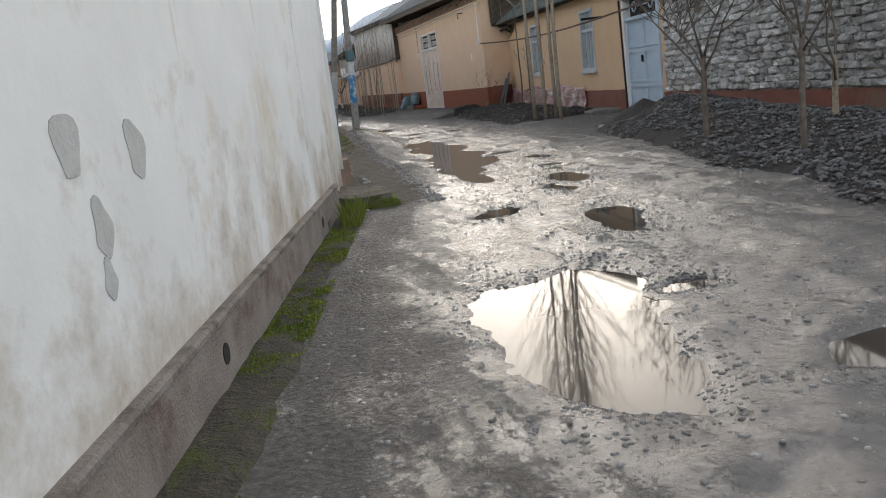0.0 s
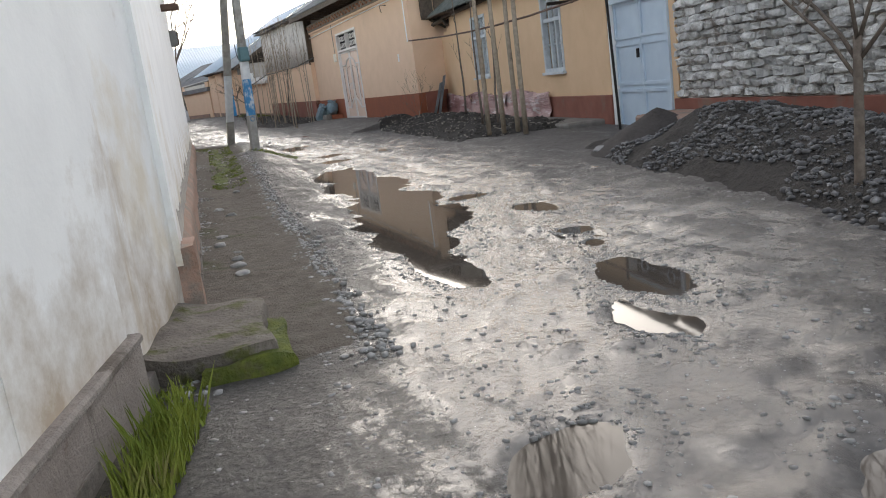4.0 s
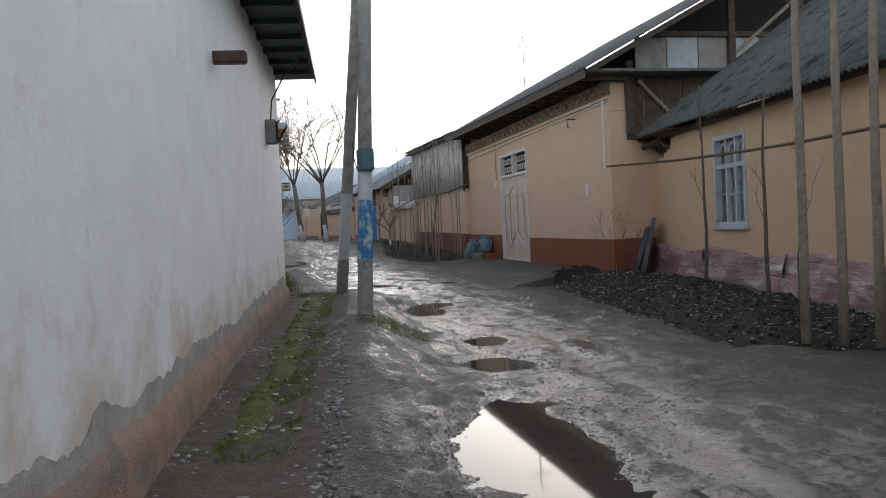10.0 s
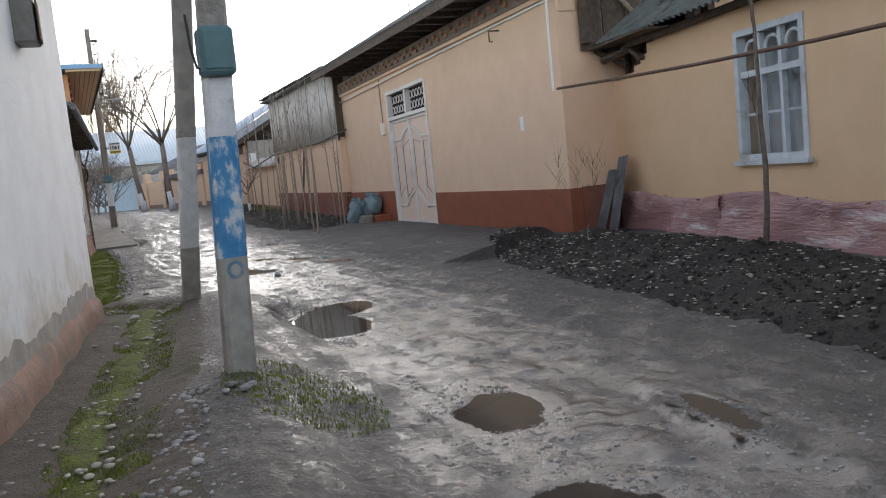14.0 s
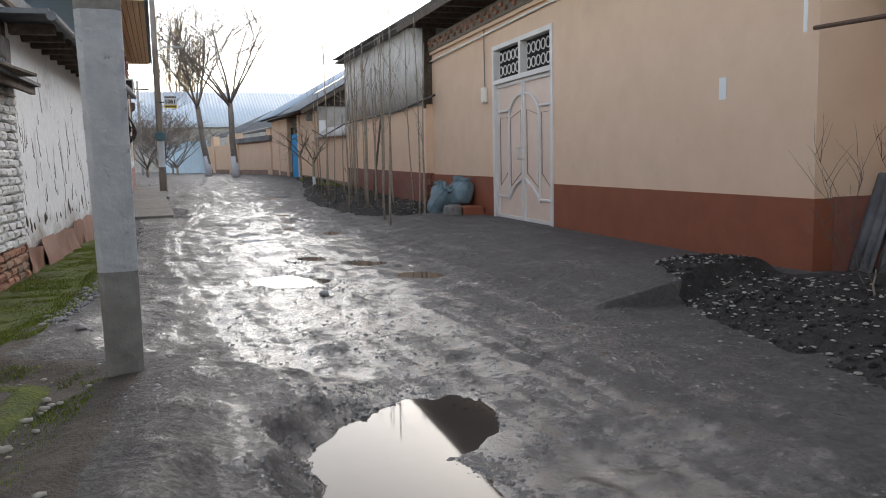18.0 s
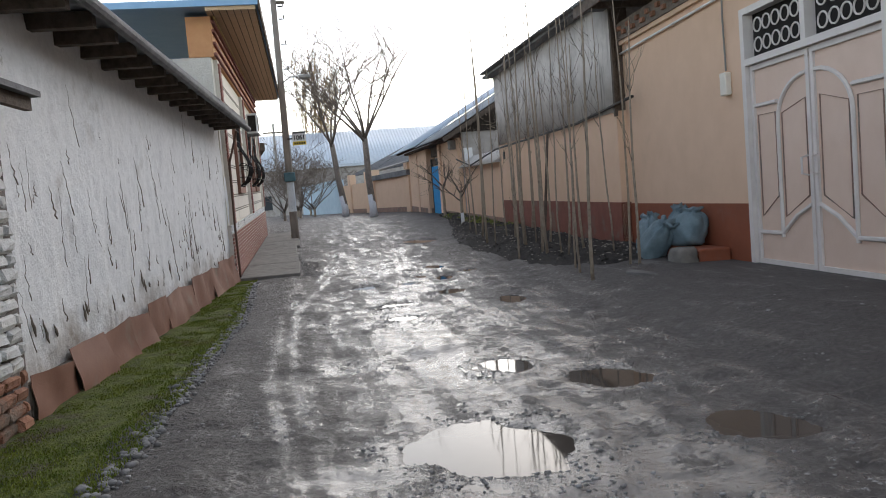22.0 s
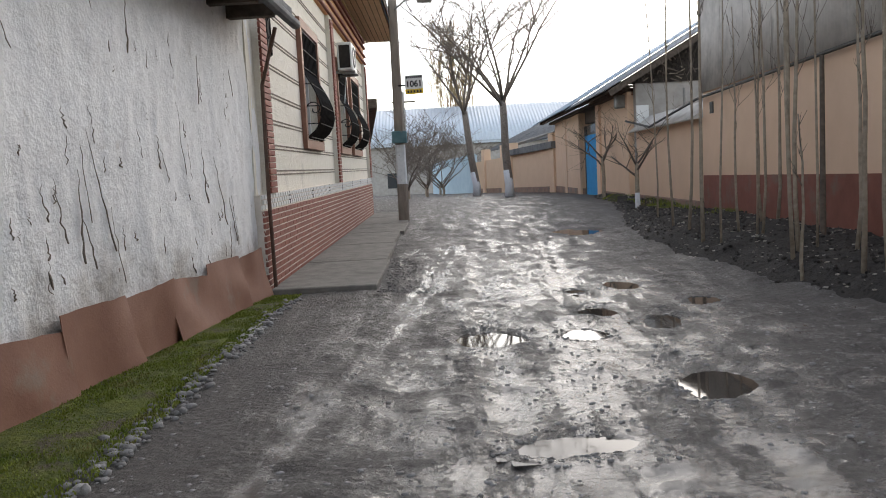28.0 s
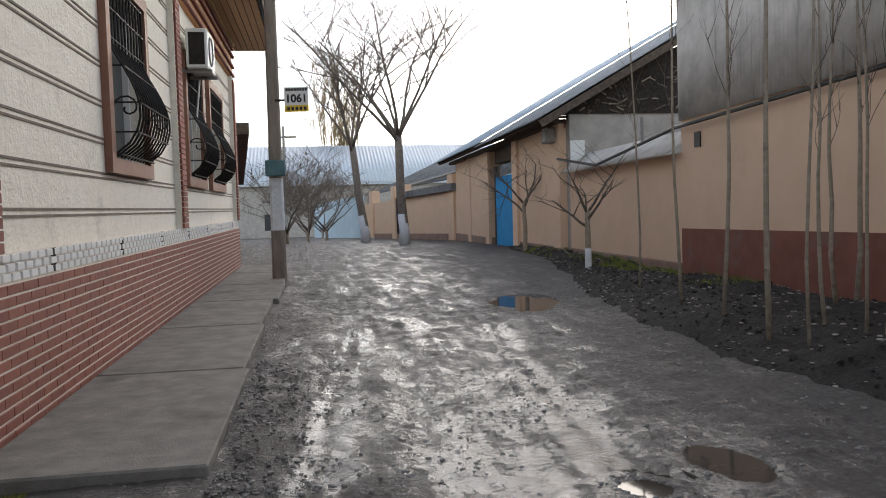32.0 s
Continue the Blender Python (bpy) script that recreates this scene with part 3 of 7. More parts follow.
def ground_height(x, y, fine=True):
    x, y = np.asarray(x, float), np.asarray(y, float)
    h = base_height(x, y)
    xl = np.interp(y, LEFT_LINE[:, 0], LEFT_LINE[:, 1])
    xr = np.interp(y, RIGHT_LINE[:, 0], RIGHT_LINE[:, 1])
    if fine:
        w = np.clip((x - xl) / 0.5, 0, 1) * np.clip((xr - x) / 0.5, 0, 1)
        road = np.clip((x - xl - 0.9) / 0.5, 0, 1) * np.clip((xr - 1.2 - x) / 1.0, 0, 1)
        h = h + w * (0.05 * fbm(x, y, 1.6, 3) + 0.026 * fbm(x, y * 0.8, 0.42, 3))
        h = h + road * (0.04 * np.maximum(fbm(x * 0.75, y * 1.15, 0.2, 3), -0.1) + 0.034 * np.maximum(vnoise(x, y, 0.095), -0.03) * (vnoise(x, y, 0.9) > -0.15))
        mid = np.interp(y, [0, 10, 20, 30, 40, 50, 60], [3.4, 6.3, 8.6, 9.6, 10.0, 10.6, 11.5])
        for off, wd in ((-0.85, 0.16), (0.75, 0.18), (-0.3, 0.1)):
            s = (x - mid - off - 0.25 * vnoise(x * 0 + 3.0, y, 5.0)) / wd
            h = h - road * 0.022 * np.exp(-s * s) * (0.7 + vnoise(x, y, 1.3))
    for el in PUDDLES:
        cx, cy = el[0][0], el[0][1]
        sel = (np.abs(x - cx) < 4) & (np.abs(y - cy) < 9)
        if not sel.any():
            continue
        d = puddle_reach(x[sel], y[sel], el) + 0.42 * fbm(x[sel], y[sel], 0.3, 4)
        lev = water_level(el)
        hs = h[sel]
        bed = lev - 0.05 * np.clip(1 - d, 0, 0.6) ** 0.7 + 0.012 * fbm(x[sel], y[sel], 0.3, 2) * (d > 0.5)
        blend = np.clip((d - 0.85) / 0.5, 0, 1)
        hs = np.where(d < 1.35, bed * (1 - blend) + np.maximum(hs, lev + 0.006) * blend, hs)
        true = puddle_reach(x[sel], y[sel], el)
        hs = np.where((true > 1.2) & (true < 2.4), np.maximum(hs, lev + 0.006 - 0.05 * np.clip((true - 1.6) / 0.8, 0, 1)), hs)
        h[sel] = hs
    return h


def gz(x, y):
    return float(ground_height(np.array([float(x)]), np.array([float(y)]), False)[0])


def sheet_mesh(name, xs, ys, hf, mat, wet=None, mask=None):
    X, Y = np.meshgrid(xs, ys)
    Z = hf(X.ravel(), Y.ravel())
    co = np.stack([X.ravel(), Y.ravel(), Z], 1)
    nx, ny = len(xs), len(ys)
    i = np.arange((nx - 1) * (ny - 1))
    a = (i // (nx - 1)) * nx + i % (nx - 1)
    quads = np.stack([a, a + 1, a + nx + 1, a + nx], 1)
    me = bpy.data.meshes.new(name)
    me.vertices.add(len(co))
    me.vertices.foreach_set("co", co.ravel())
    me.loops.add(quads.size)
    me.loops.foreach_set("vertex_index", quads.ravel())
    me.polygons.add(len(quads))
    me.polygons.foreach_set("loop_start", np.arange(0, quads.size, 4))
    me.polygons.foreach_set("use_smooth", np.ones(len(quads), bool))
    me.update()
    if wet is not None:
        at = me.attributes.new("wet", "FLOAT", "POINT")
        at.data.foreach_set("value", wet(co).astype(np.float32))
    me.materials.append(mat)
    return new(name, me)


def spread(lo, hi, step, far, grow=1.35):
    mid = list(np.arange(lo, hi, step))
    out, s, p = [], step, hi
    while p < far:
        out.append(p)
        s *= grow
        p += s
    out.append(far)
    back, s, p = [], step, lo - step
    while p > -far:
        back.append(p)
        s *= grow
        p -= s
    back.append(-far)
    return np.array(back[::-1] + mid + out)


def wetness(co):
    x, y, z = co[:, 0], co[:, 1], co[:, 2]
    xl = np.interp(y, LEFT_LINE[:, 0], LEFT_LINE[:, 1])
    mid = np.interp(y, [0, 10, 20, 30, 40, 50, 60], [3.6, 6.6, 8.8, 9.6, 10.1, 10.6, 11.5])
    band = np.exp(-((x - mid) / np.interp(y, [0, 8, 16], [2.1, 1.9, 1.5])) ** 2)
    low = np.clip((0.075 + rise(y) - z) / 0.05, -0.5, 1)
    wet = (0.15 + 0.58 * band + 0.3 * low * band) * np.interp(y, [0, 18, 24, 34, 42, 54], [1, 1, 0.93, 0.9, 0.72, 0.4])
    wet = wet + band * np.interp(y, [0, 9, 15, 21], [0.32, 0.28, 0.1, 0.0])
    for off in (0.0, 0.17, 1.5, 1.68):
        tr = np.interp(y, [20, 24, 28.3, 31.7, 36, 40, 46], [8.9, 8.7, 8.5, 8.22, 8.3, 8.9, 9.6]) + off + 0.06 * vnoise(x * 0 + off, y, 1.1)
        wet = wet + 0.55 * np.exp(-((x - tr) / 0.05) ** 2) * (y > 20) * (y < 46) * np.clip(0.7 + 1.6 * vnoise(x * 0 + 9, y, 1.7), 0, 1)
    wet = wet * np.clip((x - xl - np.interp(y, [0, 8, 11], [0.45, 0.6, 1.0])) / 0.6, 0, 1) * np.clip((mid + 3.0 - x) / 1.2, 0, 1)
    return wet


ground = sheet_mesh("ground", spread(1.0, 14.0, 0.035, 500), spread(1.0, 50.0, 0.04, 600), ground_height, M_ROAD, wetness)
tagged(ground, "grey-brown wet mud road with ruts and gravel", "ground", kind="structure")

for el in PUDDLES:
    bm = bmesh.new()
    cx, cy = el[0][0], el[0][1]
    cm = Matrix.Translation((cx, cy, water_level(el)))
    x0, x1 = min(e[0] - e[2] - e[3] * 0.5 for e in el) - 0.5, max(e[0] + e[2] + e[3] * 0.5 for e in el) + 0.5
    y0, y1 = min(e[1] - e[3] for e in el) - 0.6, max(e[1] + e[3] for e in el) + 0.6
    gx, gy = np.arange(x0, x1, 0.06), np.arange(y0, y1, 0.06)
    X, Y = np.meshgrid(gx, gy, indexing="ij")
    inside = puddle_reach(X.ravel(), Y.ravel(), el).reshape(X.shape) < 1.5
    vs = {}
    for i in range(len(gx) - 1):
        for k in range(len(gy) - 1):
            if inside[i, k] or inside[i + 1, k + 1]:
                q = []
                for a, b in ((i, k), (i + 1, k), (i + 1, k + 1), (i, k + 1)):
                    if (a, b) not in vs:
                        vs[a, b] = bm.verts.new((gx[a] - cx, gy[b] - cy, 0))
                    q.append(vs[a, b])
                bm.faces.new(q)
    solo("puddle", bm, M_WATER, "shallow muddy rain puddle with still reflecting water", "puddle", "puddles in the road", m=cm)

# ---- windows, doors ----
def lattice_window(parent, x0, x1, z0, z1, yf, s):
    """A painted timber casement with arched top panes; yf: the wall's face, s: the side of the street (+1 or -1 on y)."""
    w = part("window", B(x0, yf - s * 0.3, z0, x1, yf - s * 0.26, z1), M_CURTAIN, parent, "pale curtained window in chalky blue timber")
    fr = bmesh.new()
    f = 0.07
    for a in ((x0, z0, x0 + f, z1), (x1 - f, z0, x1, z1), (x0 + f, z1 - f, x1 - f, z1), (x0 + f, z0, x1 - f, z0 + f)):
        box(fr, a[0], yf - s * 0.1, a[1], a[2], yf + s * 0.02, a[3])
    part("window_frame", fr, M_WINBLUE, w)
    zt = z0 + 0.66 * (z1 - z0)
    part("transom_bar", B(x0 + f, yf - s * 0.09, zt - 0.035, x1 - f, yf - s * 0.005, zt + 0.035), M_WINBLUE, w)
    n = 3
    cw = (x1 - x0 - 2 * f) / n
    for k in range(n):
        c0 = x0 + f + k * cw
        part("pane", B(c0 + 0.03, yf - s * 0.085, z0 + f, c0 + cw - 0.03, yf - s * 0.078, z1 - f), M_PANE, w).visible_shadow = False
        if k:
            part("mullion", B(c0 - 0.025, yf - s * 0.1, z0 + f, c0 + 0.025, yf - s * 0.015, z1 - f), M_WINBLUE, w)
        zm = z0 + f + 0.5 * (zt - z0 - f)
        part("glazing_bar", B(c0 + 0.025, yf - s * 0.095, zm - 0.014, c0 + cw - 0.025, yf - s * 0.06, zm + 0.014), M_WINBLUE, w)
        arch = bmesh.new()
        r = cw / 2 - 0.045
        cx, cz = c0 + cw / 2, z1 - f - cw / 2 - 0.02
        tube(arch, [(cx + r * math.cos(q), yf - s * 0.07, cz + r * math.sin(q)) for q in (math.pi * i / 10 for i in range(11))], 0.022, 6)
        part("arched_bar", arch, M_WINBLUE, w)
    part("window_sill", B(x0 - 0.04, yf, z0 - 0.05, x1 + 0.04, yf + s * 0.07, z0), M_WINBLUE, w)
    return w


def gate_leaf(parent, x0, x1, z0, z1, yf, s, mirror):
    """One steel leaf with an arched raised moulding."""
    leaf = part("gate_leaf", B(x0, yf - s * 0.05, z0, x1, yf, z1), M_GATE, parent)
    t = bmesh.new()
    for a in ((x0, z0, x0 + 0.06, z1), (x1 - 0.06, z0, x1, z1), (x0 + 0.06, z1 - 0.06, x1 - 0.06, z1), (x0 + 0.06, z0, x1 - 0.06, z0 + 0.06)):
        box(t, a[0], yf, a[1], a[2], yf + s * 0.03, a[3])
    part("leaf_frame", t, M_GATETRIM, leaf)
    W = x1 - x0
    inner, outer = (x1 - 0.06, x0 + 0.06) if mirror else (x0 + 0.06, x1 - 0.06)
    sg = 1 if outer > inner else -1
    xm = inner + sg * 0.5 * W
    zs = z1 - 0.75
    bars = [[(xm, yf + s * 0.012, z0 + 0.35), (xm, yf + s * 0.012, zs)],
            [(inner, yf + s * 0.012, zs + 0.5)] + [(inner + sg * 0.5 * W * math.sin(q), yf + s * 0.012, zs + 0.5 * math.cos(q)) for q in (math.pi / 2 * i / 8 for i in range(1, 9))],
            [(inner, yf + s * 0.012, z0 + 0.75), (inner + sg * 0.25 * W, yf + s * 0.012, z0 + 0.62), (xm, yf + s * 0.012, z0 + 0.4)],
            [(xm, yf + s * 0.012, z1 - 0.5), (outer, yf + s * 0.012, z1 - 0.5)],
            [(xm, yf + s * 0.012, z0 + 0.4), (outer, yf + s * 0.012, z0 + 0.4)]]
    for a, c, z2 in ((inner + sg * 0.06, xm - sg * 0.07, zs + 0.22), (xm + sg * 0.07, outer - sg * 0.05, z1 - 0.62)):
        part("panel_bead", T([(a, yf + s * 0.004, z0 + 0.85), (a, yf + s * 0.004, z2), (c, yf + s * 0.004, z2 - (0.12 if a == inner + sg * 0.06 else 0)), (c, yf + s * 0.004, z0 + 0.6), (a, yf + s * 0.004, z0 + 0.85)], 0.009, 5), M_REDPLINTH, leaf)
    for p in bars:
        part("moulding", T(p, 0.026, 6), M_GATETRIM, leaf)
    return leaf


# ---- the white house by the start of the walk ----
F1 = along((2.23, 3.44), (4.11, 8.9))
wh = thing("house", F1, "low whitewashed house with a grey cement plinth and a tin eave", "house")
for nm, bm, mm, lb in (
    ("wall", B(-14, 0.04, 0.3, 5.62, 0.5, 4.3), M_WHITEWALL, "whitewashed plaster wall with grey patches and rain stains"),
    ("plinth", B(-14, 0.0, -0.4, 5.66, 0.5, 0.36, bev=0.015), M_PLINTH, "projecting damp grey cement plinth"),
):
    part(nm, bm, mm, wh, lb)
part("plinth_ledge", B(-14, -0.012, 0.33, 5.67, 0.06, 0.375, bev=0.012), M_CEMENT, wh)
for k, (u, z, r) in enumerate(((-0.1, 1.19, 0.085), (0.42, 1.14, 0.085), (0.02, 0.93, 0.068), (0.0, 0.77, 0.045), (-1.2, 1.3, 0.1))):
    c = bmesh.new()
    vs = [c.verts.new((u + r * 0.95 * math.cos(q) * (1 + 0.25 * math.sin(3 * q + k)), 0.036, z + r * 1.35 * math.sin(q) * (1 + 0.2 * math.cos(2 * q + k)))) for q in (2 * math.pi * i / 18 for i in range(18))]
    f = c.faces.new(vs)
    c.normal_update()
    bmesh.ops.solidify(c, geom=[f], thickness=0.012)
    part("cement_patch", c, M_PATCH, wh)


def ragged_strip(u0, u1, z0, z1, amp, y, seed, thick=0.018):
    """A thin coat of render with a crumbled upper edge."""
    bm = bmesh.new()
    n = int((u1 - u0) / 0.025)
    lo, hi = [], []
    for i in range(n + 1):
        u = u0 + (u1 - u0) * i / n
        a = np.array([u])
        t = z1 + amp * float(fbm(a, a * 0 + seed, 0.4, 5)[0]) * 2
        hi.append(bm.verts.new((u, y, t)))
        lo.append(bm.verts.new((u, y, z0)))
    fs = [bm.faces.new((lo[i], lo[i + 1], hi[i + 1], hi[i])) for i in range(n)]
    bm.normal_update()
    bmesh.ops.solidify(bm, geom=fs, thickness=thick)
    return bm


# no hole is cut: near-black discs paint the shade of two vents
for u in (0.9, 4.3):
    part("vent_shade_disc", T([(u, -0.004, 0.2), (u, 0.05, 0.2)], 0.05, 10), M_DARK, wh)

def rough_block(u0, v0, z0, u1, v1, z1, amp, seed, slope=0.0):
    """A cast block gone lumpy, its top falling towards the street."""
    bm = B(u0, v0, z0, u1, v1, z1)
    bmesh.ops.subdivide_edges(bm, edges=bm.edges[:], cuts=13, use_grid_fill=True)
    for v in bm.verts:
        k = (v.co.y - v0) / (v1 - v0)
        if v.co.z > z0 + 0.05:
            v.co.z -= slope * (1 - k) * (v.co.z - z0) / (z1 - z0)
        p = v.co * 4.0 + Vector((seed, 0, 0))
        v.co += amp * Vector((noise.noise(p), noise.noise(p + Vector((9, 0, 0))), 0.7 * noise.noise(p + Vector((0, 9, 0)))))
    return bm


F2 = along((4.3, 9.0), (6.9, 25.6))
L2 = 16.82
w2 = thing("house", F2, "long whitewashed house with a red plinth and a low tin eave", "house")
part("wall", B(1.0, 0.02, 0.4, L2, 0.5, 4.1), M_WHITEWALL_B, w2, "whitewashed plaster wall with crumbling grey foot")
bm = bmesh.new()
_nx, _nz = 330, 16
_u, _k = np.meshgrid(np.linspace(1.1, L2 + 0.02, _nx), np.linspace(0, 1, _nz), indexing="ij")
_z = -0.4 + _k * (0.92 + 0.05 * fbm(_u, _u * 0 + 3, 0.5, 4))
_d = -0.035 + 0.028 * fbm(_u, _z * 1.2, 0.35, 4) + 0.06 * np.clip((_k - 0.88) / 0.12, 0, 1) ** 2
_g = [[bm.verts.new((_u[i, k], _d[i, k], _z[i, k])) for k in range(_nz)] for i in range(_nx)]
for i in range(_nx - 1):
    for k in range(_nz - 1):
        bm.faces.new((_g[i][k], _g[i + 1][k], _g[i + 1][k + 1], _g[i][k + 1]))
part("plinth", bm, M_REDPLINTH, w2, "uneven pinkish red plinth worn to bare cement", True)
part("plinth_end", rough_block(1.02, -0.05, -0.4, 1.4, 0.2, 0.5, 0.03, 3.0), M_REDPLINTH, w2)
part("plinth_core", B(1.1, 0.02, -0.4, L2 + 0.02, 0.5, 0.46), M_CEMENT, w2)
part("grey_foot", ragged_strip(1.3, L2, 0.44, 0.65, 0.09, 0.014, 9.0, 0.004), M_FOOT, w2, "crumbling grey render above the plinth")
part("bare_cement", ragged_strip(1.25, L2, -0.2, 0.1, 0.09, -0.046, 15.0, 0.03), M_CEMENT, w2, "bare damp cement at the foot of the plinth")
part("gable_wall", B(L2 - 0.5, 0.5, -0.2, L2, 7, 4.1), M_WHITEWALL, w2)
part("beam_end", B(10.3, -0.27, 2.92, 10.42, 0.1, 3.03, bev=0.02), M_RUST, w2, "dark timber beam end")
roof = part("roof", B(9.8, -0.62, 4.1, L2 + 0.55, 7, 4.16), M_EAVE, w2, "overhanging tin roof on rafters")
for k in range(9):
    part("rafter", B(10.1 + 0.8 * k, -0.58, 4.03, 10.18 + 0.8 * k, 0.6, 4.1), M_EAVE, roof)
part("fascia", B(9.8, -0.65, 4.03, L2 + 0.58, -0.62, 4.14), M_EAVE, roof)

# stepped pedestal at the joint of the two walls
pd = thing("pedestal", F2, "low worn cement block with moss below the white wall", "block")
part("block", rough_block(-0.1, -0.36, -0.3, 0.85, 0.3, 0.22, 0.06, 1.0, 0.05), M_BLOCK, pd)
part("moss", rough_block(-0.16, -0.43, -0.28, 0.6, 0.0, 0.13, 0.09, 5.0, 0.0), M_MOSS, pd, "yellow-green moss growing up the outer face")

def wedge(a, c, back, z0, z1):
    """A wall piece on the plan from a to c, its back pushed in by the given way."""
    bm = bmesh.new()
    pl = [a, c, (c[0] + back[0], c[1] + back[1]), (a[0] + back[0], a[1] + back[1])]
    lo, hi = [bm.verts.new((*p, z0)) for p in pl], [bm.verts.new((*p, z1)) for p in pl]
    for i in range(4):
        k = (i + 1) % 4
        bm.faces.new((lo[i], lo[k], hi[k], hi[i]))
    bm.faces.new(lo[::-1])
    bm.faces.new(hi)
    bmesh.ops.recalc_face_normals(bm, faces=bm.faces)
    return bm


_ja, _jb = F1.inverted() @ (F1 @ Vector((4.5, 0.037, 0))), F1.inverted() @ (F2 @ Vector((1.3, 0.012, 0)))
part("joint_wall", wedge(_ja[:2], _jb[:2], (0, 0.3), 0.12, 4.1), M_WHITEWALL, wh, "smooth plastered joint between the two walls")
_ja, _jb = F1.inverted() @ (F1 @ Vector((4.6, -0.006, 0))), F1.inverted() @ (F2 @ Vector((1.2, -0.036, 0)))
part("joint_plinth", wedge(_ja[:2], _jb[:2], (0, 0.3), -0.3, 0.15), M_CEMENT, wh)

mb = thing("meter_box", F2 @ pose(14.75, -0.0, 2.86), "rusty metal meter box with a cable on the white wall", "meter box")
part("case", B(-0.12, -0.13, -0.17, 0.12, 0.03, 0.17, bev=0.015), M_CAST, mb)
part("cover", B(-0.1, -0.142, -0.15, 0.1, -0.128, 0.15, bev=0.006), M_RUST, mb, "rusty half-open cover").matrix_local = pose(-0.01, -0.01, 0.0, 0, 3, 6)
part("cable", T([(0, -0.05, 0.16), (0.0, -0.08, 0.45), (0.1, -0.25, 0.8), (0.3, -0.5, 1.15)], 0.012, 6), M_BLACK, mb)

# ---- brick shed and rough white house ----
F3 = along((6.15, 26.2), (6.62, 31.7))
sh = thing("shed", F3, "low shed of white-painted brick with red brick courses below", "shed")
L3 = 5.5
part("core", B(0.02, 0.05, -0.3, L3 - 0.05, 0.35, 2.3), M_MORTAR, sh)
part("roof_sheet", B(-0.2, -0.28, 2.34, L3 + 0.05, 3.2, 2.38), M_SLATE, sh, "broken asbestos roof sheets")
part("eave_board", B(-0.2, -0.22, 2.25, L3 + 0.03, -0.17, 2.34), M_WOOD, sh)
part("loft_wall", B(0.0, 0.7, 2.38, L3, 1.0, 3.1), M_CEMENT, sh)
part("loft_roof", B(-0.2, 0.4, 3.1, L3 + 0.3, 4.0, 3.18), M_WOOD, sh)

F4 = along((6.62, 31.7), (7.35, 41.3))
L4 = 9.62
rh = thing("house", F4, "rough white plastered house with red tin skirting and broken eave", "house")
bm = bmesh.new()
_nx, _nz = 260, 76
_u, _z = np.meshgrid(np.linspace(0, L4 + 0.36, _nx), np.linspace(0.2, 3.1, _nz), indexing="ij")
_d = 0.045 * fbm(_u, _z * 0.7, 0.6, 4) + 0.016 * fbm(_u, _z * 0.35, 0.09, 3) + 0.05 * np.clip(0.75 - _z, 0, 0.4) * (vnoise(_u, _z, 0.35) + 0.3)
_g = [[bm.verts.new((_u[i, k], 0.03 + _d[i, k], _z[i, k])) for k in range(_nz)] for i in range(_nx)]
for i in range(_nx - 1):
    for k in range(_nz - 1):
        bm.faces.new((_g[i][k], _g[i + 1][k], _g[i + 1][k + 1], _g[i][k + 1]))
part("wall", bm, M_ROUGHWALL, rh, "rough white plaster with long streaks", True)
part("foot_core", B(0, 0.0, -0.3, L4, 0.085, 0.38), M_MORTAR, rh)
part("wall_core", B(0, 0.09, 0.0, L4 + 0.34, 0.5, 3.1), M_MORTAR, rh)
rnd = random.Random(8)
for k in range(120):
    u, z, ln, sl = rnd.uniform(0.2, L4 - 0.3), 0.55 + 1.8 * rnd.random() ** 1.5, 0.06 + 0.8 * rnd.random() ** 2.2, rnd.uniform(-0.5, 0.12)
    pts = [(u + sl * ln * i / 9 + rnd.uniform(-0.02, 0.02), 0.02 + rnd.uniform(-0.006, 0.004), z + ln * i / 9) for i in range(10)]
    r = rnd.uniform(0.3, 0.95) * (0.7 + 0.4 * ln)
    part("crack", T(pts, [0.008 * r, 0.01 * r, 0.006 * r, 0.008 * r, 0.005 * r, 0.006 * r, 0.004 * r, 0.004 * r, 0.002 * r, 0.001], 5), M_MORTAR, rh)
for k in range(20):
    u, ln = rnd.uniform(0.2, L4 - 0.4), rnd.uniform(0.06, 0.2)
    z = 0.56 + 0.014 * u + rnd.uniform(0, 0.12)
    pts = [(u - 0.4 * ln * i / 5 + rnd.uniform(-0.01, 0.01), 0.03, z + ln * i / 5) for i in range(6)]
    part("gash", T(pts, [0.004, 0.009, 0.012, 0.009, 0.006, 0.002], 6), M_MORTAR, rh, "dark gash in the crumbling plaster")
part("end_pier", B(-0.3, 0.0, -0.2, -0.004, 0.5, 2.9, bev=0.03), M_CEMENT, rh)
n = 12
